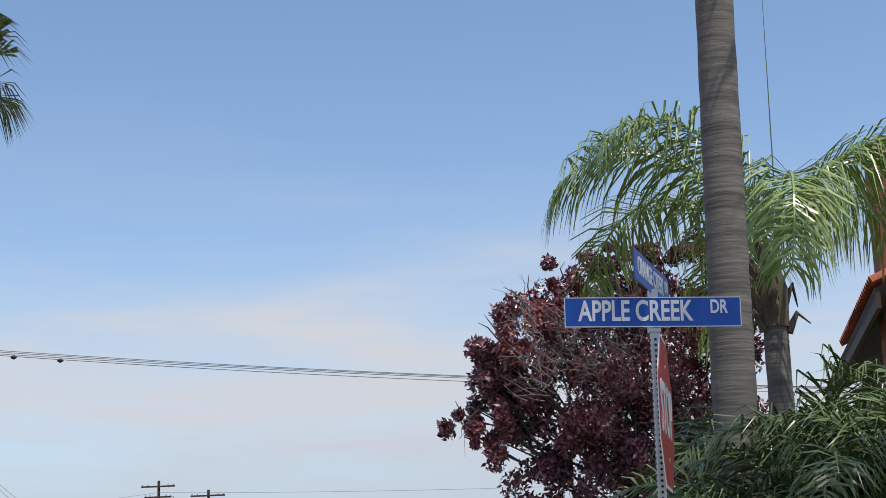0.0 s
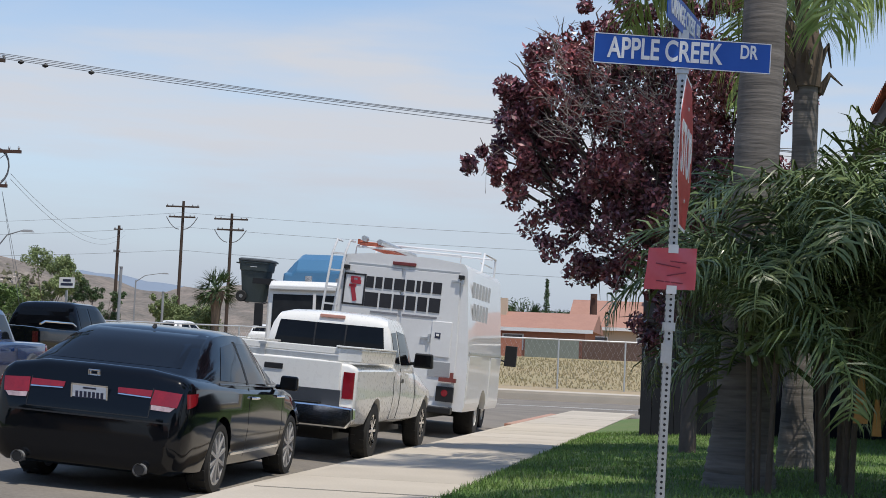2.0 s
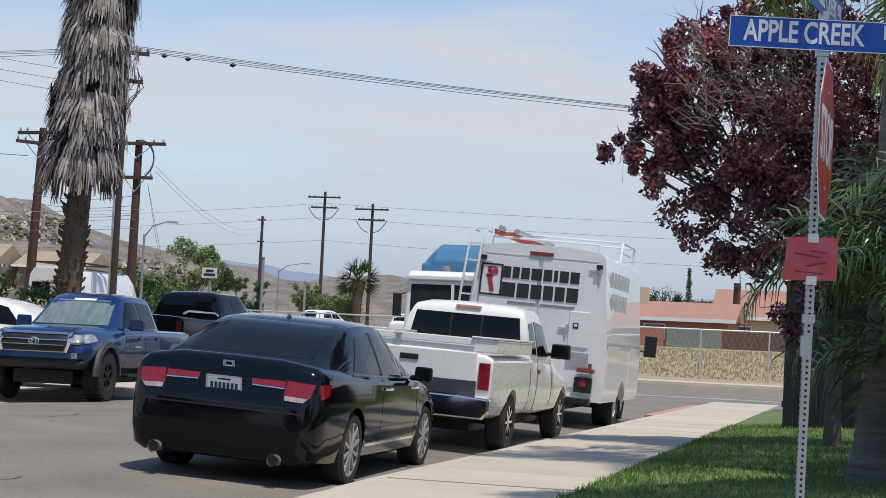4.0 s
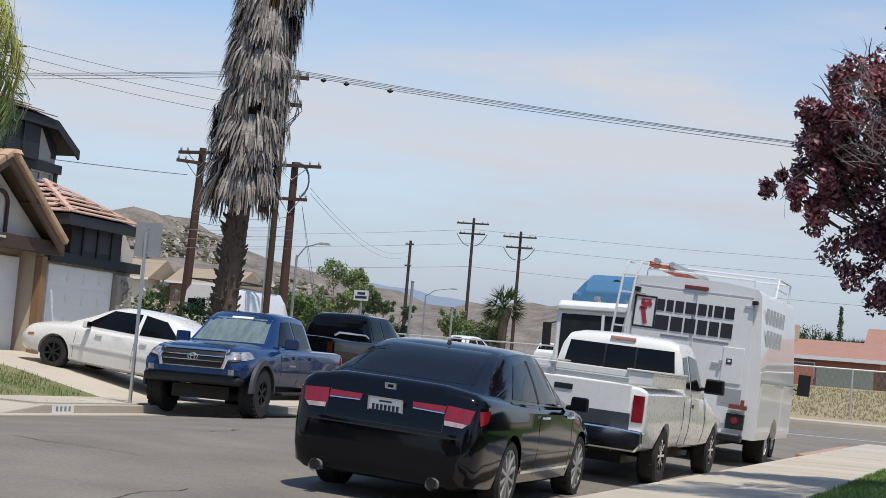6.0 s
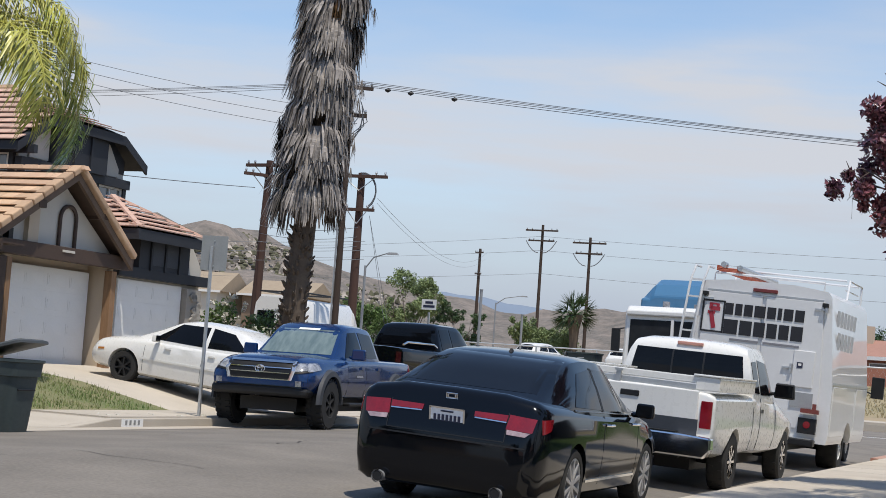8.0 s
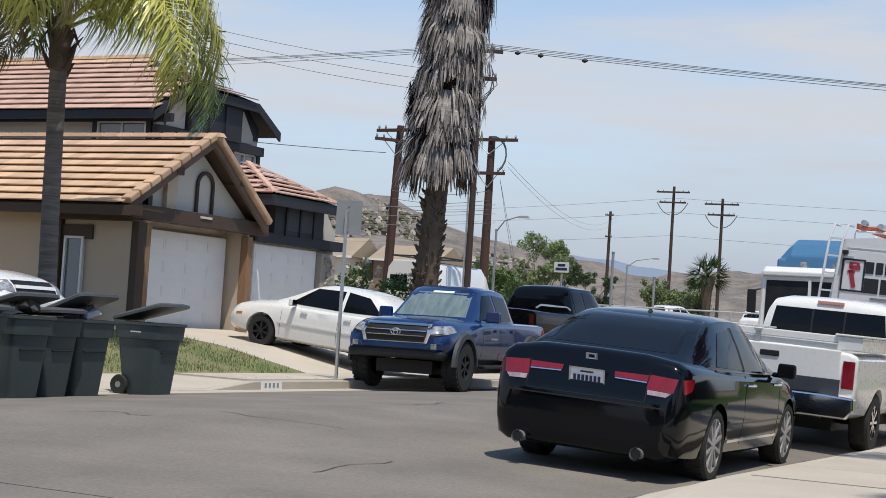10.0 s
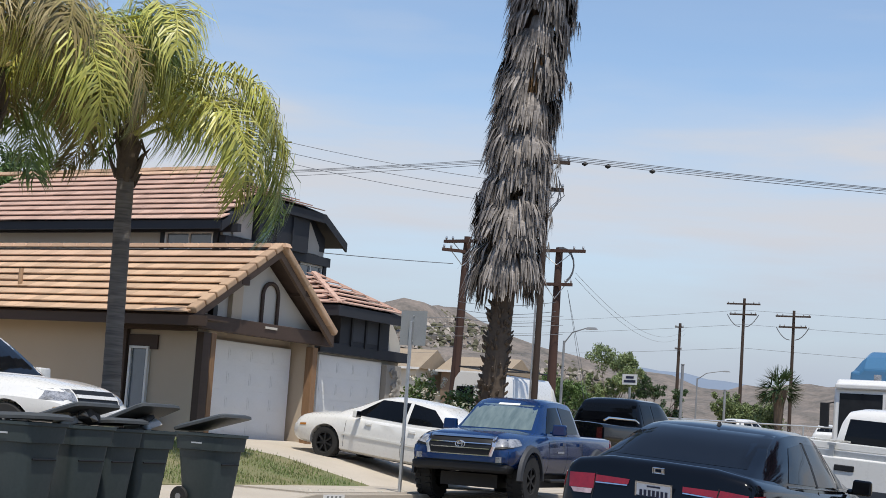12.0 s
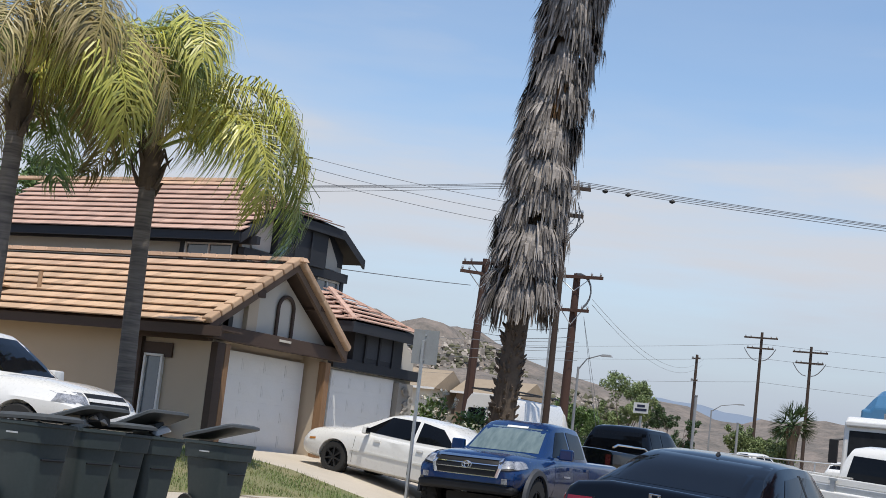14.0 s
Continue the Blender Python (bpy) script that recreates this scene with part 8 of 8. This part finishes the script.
fan_palm_far(-33.6, 103, 5.2, "short fan palm in the distance by the poles", 120)
fan_palm_far(-13.3, 112, 4.0, "fan palm behind the low tile-roofed houses", 121)
fan_palm_far(-11.2, 114, 3.7, "fan palm behind the low houses, smaller", 122)
cy = thing("tree", GRID @ pose(-11.9, 110, 0.4), "thin dark cypress beyond the field", "tree")
cyl = Shape()
rnd = random.Random(9)
for k in range(40):
    z = 0.5 + k * 0.17
    leaf_cloud(cyl, rnd, (0, 0, z), 0.42 * (1 - abs(z - 2.8) / 6.2), 22, 0.12)
part("trunk", Shape().tube([(0, 0, -0.1), (0, 0, 7)], [0.1, 0.02], 6), M_BARK, cy)
part("crown", cyl, M_LEAF_D, cy)

# ---- poles, wires, fence, far houses, hills ----
def utility_pole(m, label, h, r, arms, mt, braces=True, insul=True):
    t = thing("utility_pole", m, label, "utility pole")
    part("pole", Shape().tube([(0, 0, -0.3), (0, 0, h * 0.5), (0, 0, h)], [r * 1.15, r, r * 0.8], 12), mt, t, smooth=60)
    for z, w, rz in arms:
        arm = part("crossarm", Shape().box(0, 0, 0, w, 0.11, 0.12), mt, t, m=pose(0, -r - 0.04, z, 0, 0, rz))
        for k in (-0.46, -0.3, 0.3, 0.46) if insul else ():
            part("insulator", Shape().tube([(w * k, 0, 0.05), (w * k, 0, 0.13), (w * k, 0, 0.20)], [0.02, 0.05, 0.03], 8), M_STEEL, arm)
        if braces:
            part("brace", Shape().tube([(w * 0.28, 0, -0.05), (0.0, 0.03, -0.55)], 0.018, 5).tube([(-w * 0.28, 0, -0.05), (0.0, 0.03, -0.55)], 0.018, 5), M_STEEL, arm)
    return t


def wire(name, a, b, sag, r, label, n=24):
    a, b = Vector(a), Vector(b)
    pts = []
    for k in range(n + 1):
        t = k / n
        p = a.lerp(b, t)
        p.z -= sag * 4 * t * (1 - t)
        pts.append(p)
    o = part(name, Shape().tube(pts, r, 5), M_CABLE, None, m=GRID)
    tagged(o, label, "cable")


# near pole behind the thatch palm, two brown poles, two tall steel-armed poles, one thin
pA = utility_pole(GRID @ pose(-22.72, 45.2, 0.3), "tall dark utility pole behind the fan palm", 10.15, 0.10, [(9.8, 1.5, 30), (8.9, 1.2, 30)], M_POLEDK)
part("conduit", Shape().tube([(-0.11, -0.09, -0.2), (-0.11, -0.09, 7.6)], 0.03, 8), M_STEEL, pA, "pale conduit up the pole")
bo_ = Shape()
for k in range(4):
    bo_.tube([(0.1, 0, 8.0 + 0.1 * k), (0.3 + 0.06 * k, 0.1 * k, 8.3 + 0.15 * k), (0.5 - 0.05 * k, 0, 8.9 + 0.15 * k)], 0.016, 5)
part("jumper", bo_, M_CABLE, pA)
pC = utility_pole(GRID @ pose(-26.95, 55.0, 0.3), "red-brown utility pole with curled jumper wires", 8.35, 0.17, [(8.2, 2.3, 6), (6.9, 1.4, 6)], M_POLE)
jl = Shape()
for z0 in (8.3, 8.25):
    jl.tube([(0.1 + 0.75 * math.cos(radians(a)) * 0.8, -0.1, z0 - 0.65 + 0.7 * math.sin(radians(a))) for a in range(100, -80, -20)], 0.03, 5)
part("jumper", jl, M_CABLE, pC)
pD = utility_pole(GRID @ pose(-30.4, 53.0, 0.3), "leaning red-brown utility pole with twin crossarms", 8.5, 0.17, [(8.3, 2.2, -15), (7.9, 1.7, 40)], M_POLE)
pD.matrix_basis = GRID @ pose(-30.15, 53.0, 0.3, 0, 1.6, 0)
for c, s, h, w in ((-40.9, 116, 12.6, 2.6), (-36.5, 114.5, 11.6, 2.6)):
    t = utility_pole(GRID @ pose(c, s, 0.4), "slender power pole with a wide crossarm, beyond the fence", h, 0.13, [(h - 0.45, w, 4), (h - 1.25, w * 0.8, 4)], M_POLEDK, braces=False)
    cu = Shape()
    for s_ in (1, -1):
        cu.tube([(s_ * (0.2 + 1.05 * math.sin(radians(a))), -0.2, h - 1.25 - 0.95 * math.cos(radians(a)) ** 2) for a in range(0, 91, 15)], 0.035, 5)
    part("jumper", cu, M_CABLE, t)
utility_pole(GRID @ pose(-59.5, 150, 0.4), "thin power pole without long crossarms, far off", 13.4, 0.17, [(13.0, 0.9, 0), (10.8, 0.7, 0)], M_POLEDK, braces=False)
utility_pole(GRID @ pose(-8.45, 108, 0.4), "brown wooden pole behind the low houses", 6.2, 0.28, [(6.0, 0.4, 0)], M_POLE, braces=False, insul=False)


M_LAMPPOST = mat("lamp_post_grey", (0.26, 0.265, 0.27), 0.6, other=(0.2, 0.205, 0.21))


def street_lamp(c, s, h, arm, label):
    t = thing("street_lamp", GRID @ pose(c, s, 0.3), label, "street lamp")
    part("pole", Shape().tube([(0, 0, -0.2), (0, 0, h)], [0.075, 0.05], 8), M_LAMPPOST, t)
    part("arm", Shape().tube([(0, 0, h - 0.1), (arm * 0.35, 0, h + 0.35), (arm, 0, h + 0.55)], [0.032, 0.028, 0.022], 6), M_LAMPPOST, t)
    part("lamp_head", Shape().box(arm + 0.2, 0, h + 0.53, 0.5, 0.18, 0.09, taper=0.7), M_LAMPPOST, t)


street_lamp(-28.2, 58.5, 5.0, 1.0, "grey street lamp with a long arm behind the trucks")
street_lamp(-39.8, 104, 5.9, 1.9, "grey street lamp with a long arm, far off")
for c, s, h in ((-24.4, 62, 4.4), (-27.6, 76, 4.0)):
    t = thing("steel_post", GRID @ pose(c, s, 0.3), "plain grey steel post by the fence", "post")
    part("post", Shape().tube([(0, 0, -0.2), (0, 0, h)], 0.065, 8).tube([(0, 0, h), (0, 0, h + 0.05)], 0.08, 8), M_LAMPPOST, t)

# wires (street axes: across, along, up)
for k, dz in enumerate((0.0, 0.10, 0.18, -0.07)):
    wire("power_line", (-22.4, 44.9, 10.16 + dz * 0.6), (20 + k * 0.2, 44 + k * 0.3, 6.36 + dz * 0.5), 0.42 + 0.012 * k, 0.010, "power line that spans the street")
    wire("power_line", (-22.5, 45.4, 10.25 + dz * 0.6), (-62, 45 + k * 0.5, 10.5 + dz), 0.4, 0.009, "power line that runs behind the houses")
for k in range(3):
    wire("service_wire", (-22.5, 45.3, 9.3 - 0.35 * k), (-36, 36.5 + 0.3 * k, 11.6 - 0.3 * k), 0.45, 0.008, "thin service wire to the house")
wire("service_wire", (-30.5, 53, 7.75), (-27.5, 34.6, 6.05), 0.05, 0.014, "service wire to the two-storey house")
for k in range(3):
    wire("phone_line", (-26.6, 55, 6.0 - 0.35 * k), (-40, 38, 5.3 - 0.3 * k), 0.5, 0.009, "slack phone line between the brown poles")
    wire("phone_line", (-30.2, 53, 6.3 - 0.3 * k), (-22.2, 45.3, 5.6 - 0.3 * k), 0.15, 0.009, "slack phone line between the brown poles")
for k in range(2):
    wire("phone_line", (-26.3, 55.2, 7.7 - 0.2 * k), (-58, 148, 13.2 - 0.5 * k), 1.6, 0.008, "faint line to the far poles")
    wire("guy_wire", (-26.5, 55, 7.0), (-25.4 - 0.2 * k, 56 + k, 0.3), 0.0, 0.008, "guy wire from pole to ground")
for z in (12.3, 11.2, 9.4):
    wire("far_line", (-120, 150, z + 1), (-40.9, 115.9, z - 0.2), 1.0, 0.011, "thin power line between the far poles")
    wire("far_line", (-40.9, 115.9, z - 0.2), (60, 100, z - 0.8), 1.4, 0.011, "thin power line between the far poles")
for k, d in enumerate((1.1, 1.9, 3.4)):
    p = Vector((-22.4, 44.9, 10.16)).lerp(Vector((20, 44, 6.3)), d / 42)
    p.z -= 0.42 * 4 * d / 42
    bl = Shape()
    bl.tube([(p.x - 0.09, p.y, p.z - 0.07), (p.x, p.y, p.z - 0.07), (p.x + 0.09, p.y, p.z - 0.07)], [0.03, 0.075, 0.03], 8)
    tagged(part("line_damper", bl, M_BLACK, None, m=GRID), "dark damper clipped to the power line", "line fitting", "line dampers")

# chain-link fence along the far side of the cross road
fn = thing("fence", GRID @ pose(0, 72.5, 0.42), "long chain-link fence round the dry field", "fence")
fp = Shape().tube([(0, 0, -0.2), (0, 0, 2.3)], 0.04, 8).mesh("post", M_STEEL)
for k in range(34):
    part("post", fp, None, fn, m=pose(-56 + k * 3.05, 0, 0))
part("top_rail", Shape().tube([(-58, 0, 2.28), (48, 0, 2.28)], 0.04, 6), M_STEEL, fn)
me_ = Shape()
for k in range(420):
    x = -58 + k * 0.25
    me_.tube([(x, 0, 0.05), (x + 1.1, 0, 2.25)], 0.002, 3, caps=False)
    me_.tube([(x + 1.1, 0.006, 0.05), (x, 0.006, 2.25)], 0.002, 3, caps=False)
part("mesh", me_, M_STEEL, fn, "diamond wire mesh")["kind"] = "stuff"
# field of dry grass behind
fd = plane_slab([(-90, 73, 0.48), (70, 73, 0.48), (70, 94, 2.05), (-90, 94, 2.05)], 0.5)
setting("field", fd, M_DRYGRASS, "field of bleached dry grass", "field")
rnd = random.Random(5)
dg = Shape()
for _ in range(15000):
    x, y = rnd.uniform(-45, 6), 73 + rnd.random() * 19
    a, h, w = rnd.uniform(0, 3.14), rnd.uniform(0.05, 0.2), rnd.uniform(0.02, 0.05)
    z = 0.46 + (y - 73) * 0.0748
    dg.add([(x - w, y, z), (x + w, y, z), (x + rnd.uniform(-0.1, 0.1), y, z + h)], [(0, 1, 2)])
tagged(part("dry_grass", dg, M_DRYGRASS, None, m=GRID), "tufts of bleached dry grass", "grass", kind="stuff")
setting("far_kerb", Shape().box(-20, 66.4, 0.12, 180, 0.3, 0.3).box(-20, 69.2, 0.2, 180, 5.6, 0.32), M_CONCRETE, "pale kerb and verge of the cross road", "kerb")

TERRA2 = mat("far_tile", (0.36, 0.195, 0.145), 0.85, other=(0.29, 0.155, 0.115), scale=1.2, fine=6)
M_ROOFTAN = mat("far_tile_tan", (0.34, 0.27, 0.19), 0.85, other=(0.26, 0.20, 0.14), scale=1.2, fine=6)


def far_house(c, s, w, d, h, rh, wall, label, chim=False, yaw=0, roof=None):
    t = thing("house", GRID @ pose(c, s, 1.85 if s > 90 else 0.4 if s > 0 else -0.08, 0, 0, yaw), label, "house")
    part("wall", Shape().box(0, 0, h / 2, w, d, h), wall, t)
    part("roof", Shape().prism([(-d / 2 - 0.5, h - 0.1), (d / 2 + 0.5, h - 0.1), (0, h + rh)], -w / 2 - 0.5, w / 2 + 0.5, "x"), roof or TERRA2, t, "tile roof")
    part("fascia", Shape().box(0, -d / 2 - 0.5, h - 0.12, w + 1, 0.08, 0.22), M_WHITE, t)
    for k in range(int(w / 3.2)):
        wi = part("window", Shape().box(-w / 2 + 1.7 + k * 3.2, -d / 2 - 0.02, h * 0.55, 1.3, 0.08, 1.0), M_WHITE, t)
        part("pane", Shape().box(-w / 2 + 1.7 + k * 3.2, -d / 2 - 0.07, h * 0.55, 1.15, 0.02, 0.86), M_PANE, wi)
    if chim:
        part("chimney", Shape().box(w * 0.05, -0.6, h + rh, 0.7, 0.7, 1.6), M_STUCCO, t)


far_house(-14.2, 100, 12.5, 8, 1.95, 1.1, mat("wall_rose", (0.42, 0.2, 0.14), 0.9), "low house with a rosy tile roof behind the fence", True)
far_house(-5.2, 112, 9, 9, 2.5, 2.0, M_STUCCO, "tan house with an orange tile roof behind the fence", True)
far_house(4.5, 106, 10, 8, 2.5, 1.6, M_STUCCO, "tan house partly behind the tree", False)
M_FARTAN = mat("far_wall_tan", (0.22, 0.16, 0.115), 0.9)
far_house(-77, 142, 6.5, 8, 5.6, 1.6, M_FARTAN, "two-storey tan house with a balcony beyond the palm", False, 8, M_ROOFTAN)
far_house(-84, 138, 5.5, 8, 5.6, 2.0, M_STUCCO2, "pale gabled house beyond the palm", False, 8, M_ROOFTAN)
gw = thing("wall", GRID @ pose(-10, 93.6, 1.95), "low block wall in brick red and grey behind the field", "wall")
for k, (w, col) in enumerate(((14, (0.36, 0.15, 0.10)), (3.2, (0.2, 0.22, 0.19)), (9, (0.12, 0.075, 0.06)))):
    part("wall_panel", Shape().box((-8.5, 0.3, 6.6)[k], 0, 0.55, w, 0.2, 1.3), mat("wall_panel_%d" % k, col, 0.9), gw)

# distant parked cars on the far road, white van roof behind the trucks
def small_car(c, s, z, rz, pnt, label, h=1.5, l=4.4):
    rows = [(-l / 2, 0.4, 0.7, 0.75, 0.6, 0.7, 0.65), (-l / 2 + 0.2, 0.3, 0.9, 0.95, 0.8, 0.86, 0.8), (0, 0.25, 0.92, 0.98, 0.84, 0.88, 0.84), (l / 2 - 0.4, 0.28, 0.8, 0.86, 0.8, 0.84, 0.76), (l / 2, 0.4, 0.55, 0.6, 0.5, 0.6, 0.5)]
    cabin = [(-l / 2 + 0.2, 0.9, 0.95, 0.76, 0.66), (-l / 2 + 0.7, 0.92, h - 0.06, 0.8, 0.6), (-0.3, 0.92, h, 0.82, 0.6), (0.3, 0.92, h - 0.06, 0.82, 0.6), (1.1, 0.9, 0.97, 0.78, 0.64)]
    car, sk = base_car("car", GRID @ pose(c, s, z, 0, 0, rz), label, rows, cabin, pnt, (-1.3, 1.3), 1.5, 0.32, 0.2, 0.2, 5, M_ALLOY)
    both(car, sk, "side_window", [(-0.3, 0.98), (0.7, 0.97), (0.25, h - 0.15), (-0.3, h - 0.12)], M_GLASSDK, off=0.007)
    both(car, sk, "side_window", [(-1.3, 1.0), (-0.4, 0.98), (-0.4, h - 0.12), (-1.1, h - 0.18)], M_GLASSDK, off=0.007)
    part("windscreen", sk.lay("front", [(-0.6, 1.02), (0.6, 1.02), (0.5, h - 0.1), (-0.5, h - 0.1)], 0.006, 6, 4), M_GLASSDK, car)
    part("rear_window", sk.lay("rear", [(-0.6, 1.02), (0.6, 1.02), (0.5, h - 0.12), (-0.5, h - 0.12)], 0.006, 6, 4), M_GLASSDK, car)


small_car(-33.4, 96, 1.86, 75, P_WHITE, "white hatchback parked beyond the field, far off")
small_car(-28.4, 97.5, 1.86, 98, P_WHITE, "white sedan parked beyond the field, far off")
cv = thing("cargo_van", GRID @ pose(-25.0, 48.0, 0.75, 0, 0, 92), "white cargo van with a roof rack, parked behind the trucks", "van")
part("body", Shape().loft([[(x, y * w, z) for y, z in ((-1, 0.4), (-1.02, 1.2), (-0.9, 2.3), (-0.75, 2.5), (0.75, 2.5), (0.9, 2.3), (1.02, 1.2), (1, 0.4))] for x, w in ((-2.6, 0.9), (-2.5, 0.97), (1.2, 0.97), (1.5, 0.9))], closed=True), P_WHITE, cv, smooth=30)
part("nose", Shape().prism([(1.45, 0.4), (2.9, 0.45), (2.85, 1.05), (2.3, 1.25), (1.45, 2.3)], -0.9, 0.9, "y"), P_WHITE, cv, bev=0.06)
part("rear_window", Shape().box(-2.61, 0.42, 1.75, 0.02, 0.62, 0.6).box(-2.61, -0.42, 1.75, 0.02, 0.62, 0.6), M_GLASSDK, cv)
part("roof_rack", Shape().tube([(-2.3, -0.8, 2.7), (1.0, -0.8, 2.7)], 0.03, 6).tube([(-2.3, 0.8, 2.7), (1.0, 0.8, 2.7)], 0.03, 6).tube([(-2.3, -0.85, 2.7), (-2.3, 0.85, 2.7)], 0.03, 6).tube([(0, -0.85, 2.7), (0, 0.85, 2.7)], 0.03, 6).tube([(-2.3, -0.8, 2.4), (-2.3, -0.8, 2.7)], 0.03, 6), M_BLACK, cv)
for x in (-1.6, 2.0):
    for y in (-0.85, 0.85):
        wheel(cv, x, y, 0.36, 0.24, 0.2, 6, M_STEEL)

# hills
def hills(name, dist, width, base_h, peaks, rough, mt, label, seed, depth=260):
    sh = Shape()
    nx, ny = 110, 16
    for j in range(ny):
        for i in range(nx):
            x = -width / 2 + width * i / (nx - 1)
            t = j / (ny - 1)
            ridge = math.sin(math.pi * min(1, t * 1.15) * 0.5)
            h = base_h + sum(a * math.exp(-((x - c) / w) ** 2) for c, w, a in peaks)
            n_ = noise.fractal((x * rough, t * 6, seed), 0.9, 2.1, 5)
            sh.v.append((x, dist + t * depth, max(-1, (h + n_ * h * 0.22) * ridge - 0.5)))
    sh.f = [(j * nx + i, j * nx + i + 1, (j + 1) * nx + i + 1, (j + 1) * nx + i) for j in range(ny - 1) for i in range(nx - 1)]
    setting(name, sh, mt, label, "hill", m=pose(0, 0, 0), smooth=60)


hills("hill_near", 520, 1100, 23, [(-460, 170, 40), (-250, 65, 29), (-165, 30, 6), (-85, 70, 8), (-30, 30, 6), (120, 90, 6)], 0.035, M_HILL, "dry brown bouldery hills with scattered brush", 3)
# distance haze is painted into the mountains as a flat blue-grey
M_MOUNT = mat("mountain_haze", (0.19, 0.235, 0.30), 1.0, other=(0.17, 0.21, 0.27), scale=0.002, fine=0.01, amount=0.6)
hills("mountain_far", 2400, 4200, 55, [(-700, 300, 80), (-300, 260, 40), (500, 300, 50), (-1400, 300, 40)], 0.003, M_MOUNT, "mountains on the horizon with distance haze put into their pale blue colour", 7, 600)
rnd = random.Random(21)
rk = Shape()
for _ in range(6000):
    x, y = rnd.uniform(-420, 60), rnd.uniform(540, 740)
    s_ = rnd.uniform(0.6, 1.5) + 2.6 * rnd.random() ** 6
    hh = 23 + 29 * math.exp(-((x + 250) / 65) ** 2) + 40 * math.exp(-((x + 460) / 170) ** 2) + 6 * math.exp(-((x + 165) / 30) ** 2)
    t = (y - 520) / 260
    rk.box(0, 0, 0, s_ * rnd.uniform(0.8, 1.4), s_, s_ * 0.9, pose(x, y, hh * math.sin(math.pi * min(1, t * 1.15) * 0.5) + 0.3, rnd.uniform(-25, 25), rnd.uniform(-25, 25), rnd.uniform(0, 90)), taper=0.5)
tagged(part("boulders", rk, mat("boulder", (0.36, 0.315, 0.27), 0.9, other=(0.24, 0.21, 0.18), island=0.3), None), "pale boulders scattered over the hills", "boulders", kind="stuff")

brush = Shape()
for _ in range(3200):
    x, y = rnd.uniform(-420, 60), rnd.uniform(525, 740)
    hh = 23 + 29 * math.exp(-((x + 250) / 65) ** 2) + 40 * math.exp(-((x + 460) / 170) ** 2) + 6 * math.exp(-((x + 165) / 30) ** 2)
    z = hh * math.sin(math.pi * min(1, (y - 520) / 260 * 1.15) * 0.5) + 0.3
    brush.tube([(x, y, z - 0.6), (x + rnd.uniform(-0.4, 0.4), y, z + 0.5), (x, y, z + rnd.uniform(0.9, 1.8))], [rnd.uniform(0.8, 2.0), rnd.uniform(0.9, 1.8), 0.3], 6)
tagged(part("brush", brush, mat("hill_scrub", (0.085, 0.085, 0.05), 0.95, other=(0.13, 0.115, 0.07), scale=0.2, fine=2, island=0.35), None), "dark dry scrub scattered over the hills", "scrub", kind="stuff")

# unseen houses and trees added behind the viewer: they close the place, darken reflections
for c, s_, w in ((-22, -15, 15), (-2, -17, 14), (17, -15, 15)):
    far_house(c, s_, w, 9, 3.2, 2.2, M_STUCCO, "unseen plain stucco house behind the viewer, added to darken reflections", False)
for k in range(5):
    far_tree(-26 + k * 11, -9.5, 6.0, 2.6, M_LEAF_D, 140 + k, "unseen leafy tree behind the viewer, added to darken reflections")

# ---- what moves: the bin lifted, emptied and set down by the truck ----
def motions():
    # seconds, across, height of the bin's middle, tilt towards the truck, lid opening
    path = [(0.0, -11.40, 2.45, 0, 0), (0.8, -11.40, 2.55, 0, 0), (1.5, -11.40, 2.84, 0, 0), (1.8, -11.36, 2.96, 0, 0), (2.0, -11.27, 3.16, 3, 0), (2.2, -11.10, 3.60, 18, 0), (2.4, -10.76, 3.92, 36, 2), (2.6, -10.46, 4.14, 66, 6),
            (2.8, -10.05, 4.2, 96, 8), (2.9, -9.75, 4.08, 112, 10), (3.0, -9.55, 3.85, 126, 12), (3.1, -9.42, 3.5, 138, 14), (3.3, -9.38, 2.95, 150, 16), (3.6, -9.38, 2.9, 152, 18),
            (5.0, -9.38, 2.9, 152, 18), (5.9, -9.40, 2.95, 150, 18), (6.1, -9.45, 3.45, 140, 26), (6.2, -9.5, 3.9, 126, 40), (6.3, -9.68, 4.15, 110, 55),
            (6.4, -10.09, 4.16, 96, 92), (6.5, -10.50, 4.02, 80, 122), (6.6, -10.88, 3.71, 58, 130), (6.7, -11.12, 3.37, 33, 128), (6.8, -11.28, 3.12, 6, 112), (6.9, -11.33, 2.97, 0, 178), (7.0, -11.40, 2.87, 0, 246), (7.2, -11.44, 2.78, 0, 255),
            (7.6, -11.7, 2.2, 0, 262), (8.2, -12.0, 1.2, 0, 265), (8.8, -12.1, 0.70, 0, 266), (14.0, -12.1, 0.70, 0, 266)]
    rows, arm, lid = [], [], []
    inv = TRUCK.inverted()
    far = 38.6 / 37.6                    # the bin tips in just behind the cab
    for t, c, z, tilt, open_ in path:
        m = GRID @ pose(c * far, 38.6, 1.25 + (z - 1.25) * far, 0, tilt, 0) @ pose(0, 0, -0.58)
        rows.append((t, m))
        arm.append((t, inv @ m))
        lid.append((t, pose(-0.43, 0, 1.045, 0, -open_, 0)))
    walk(lifted_bin, rows)
    walk(lift_arm, arm)
    walk(lifted_lid, lid)


motions()
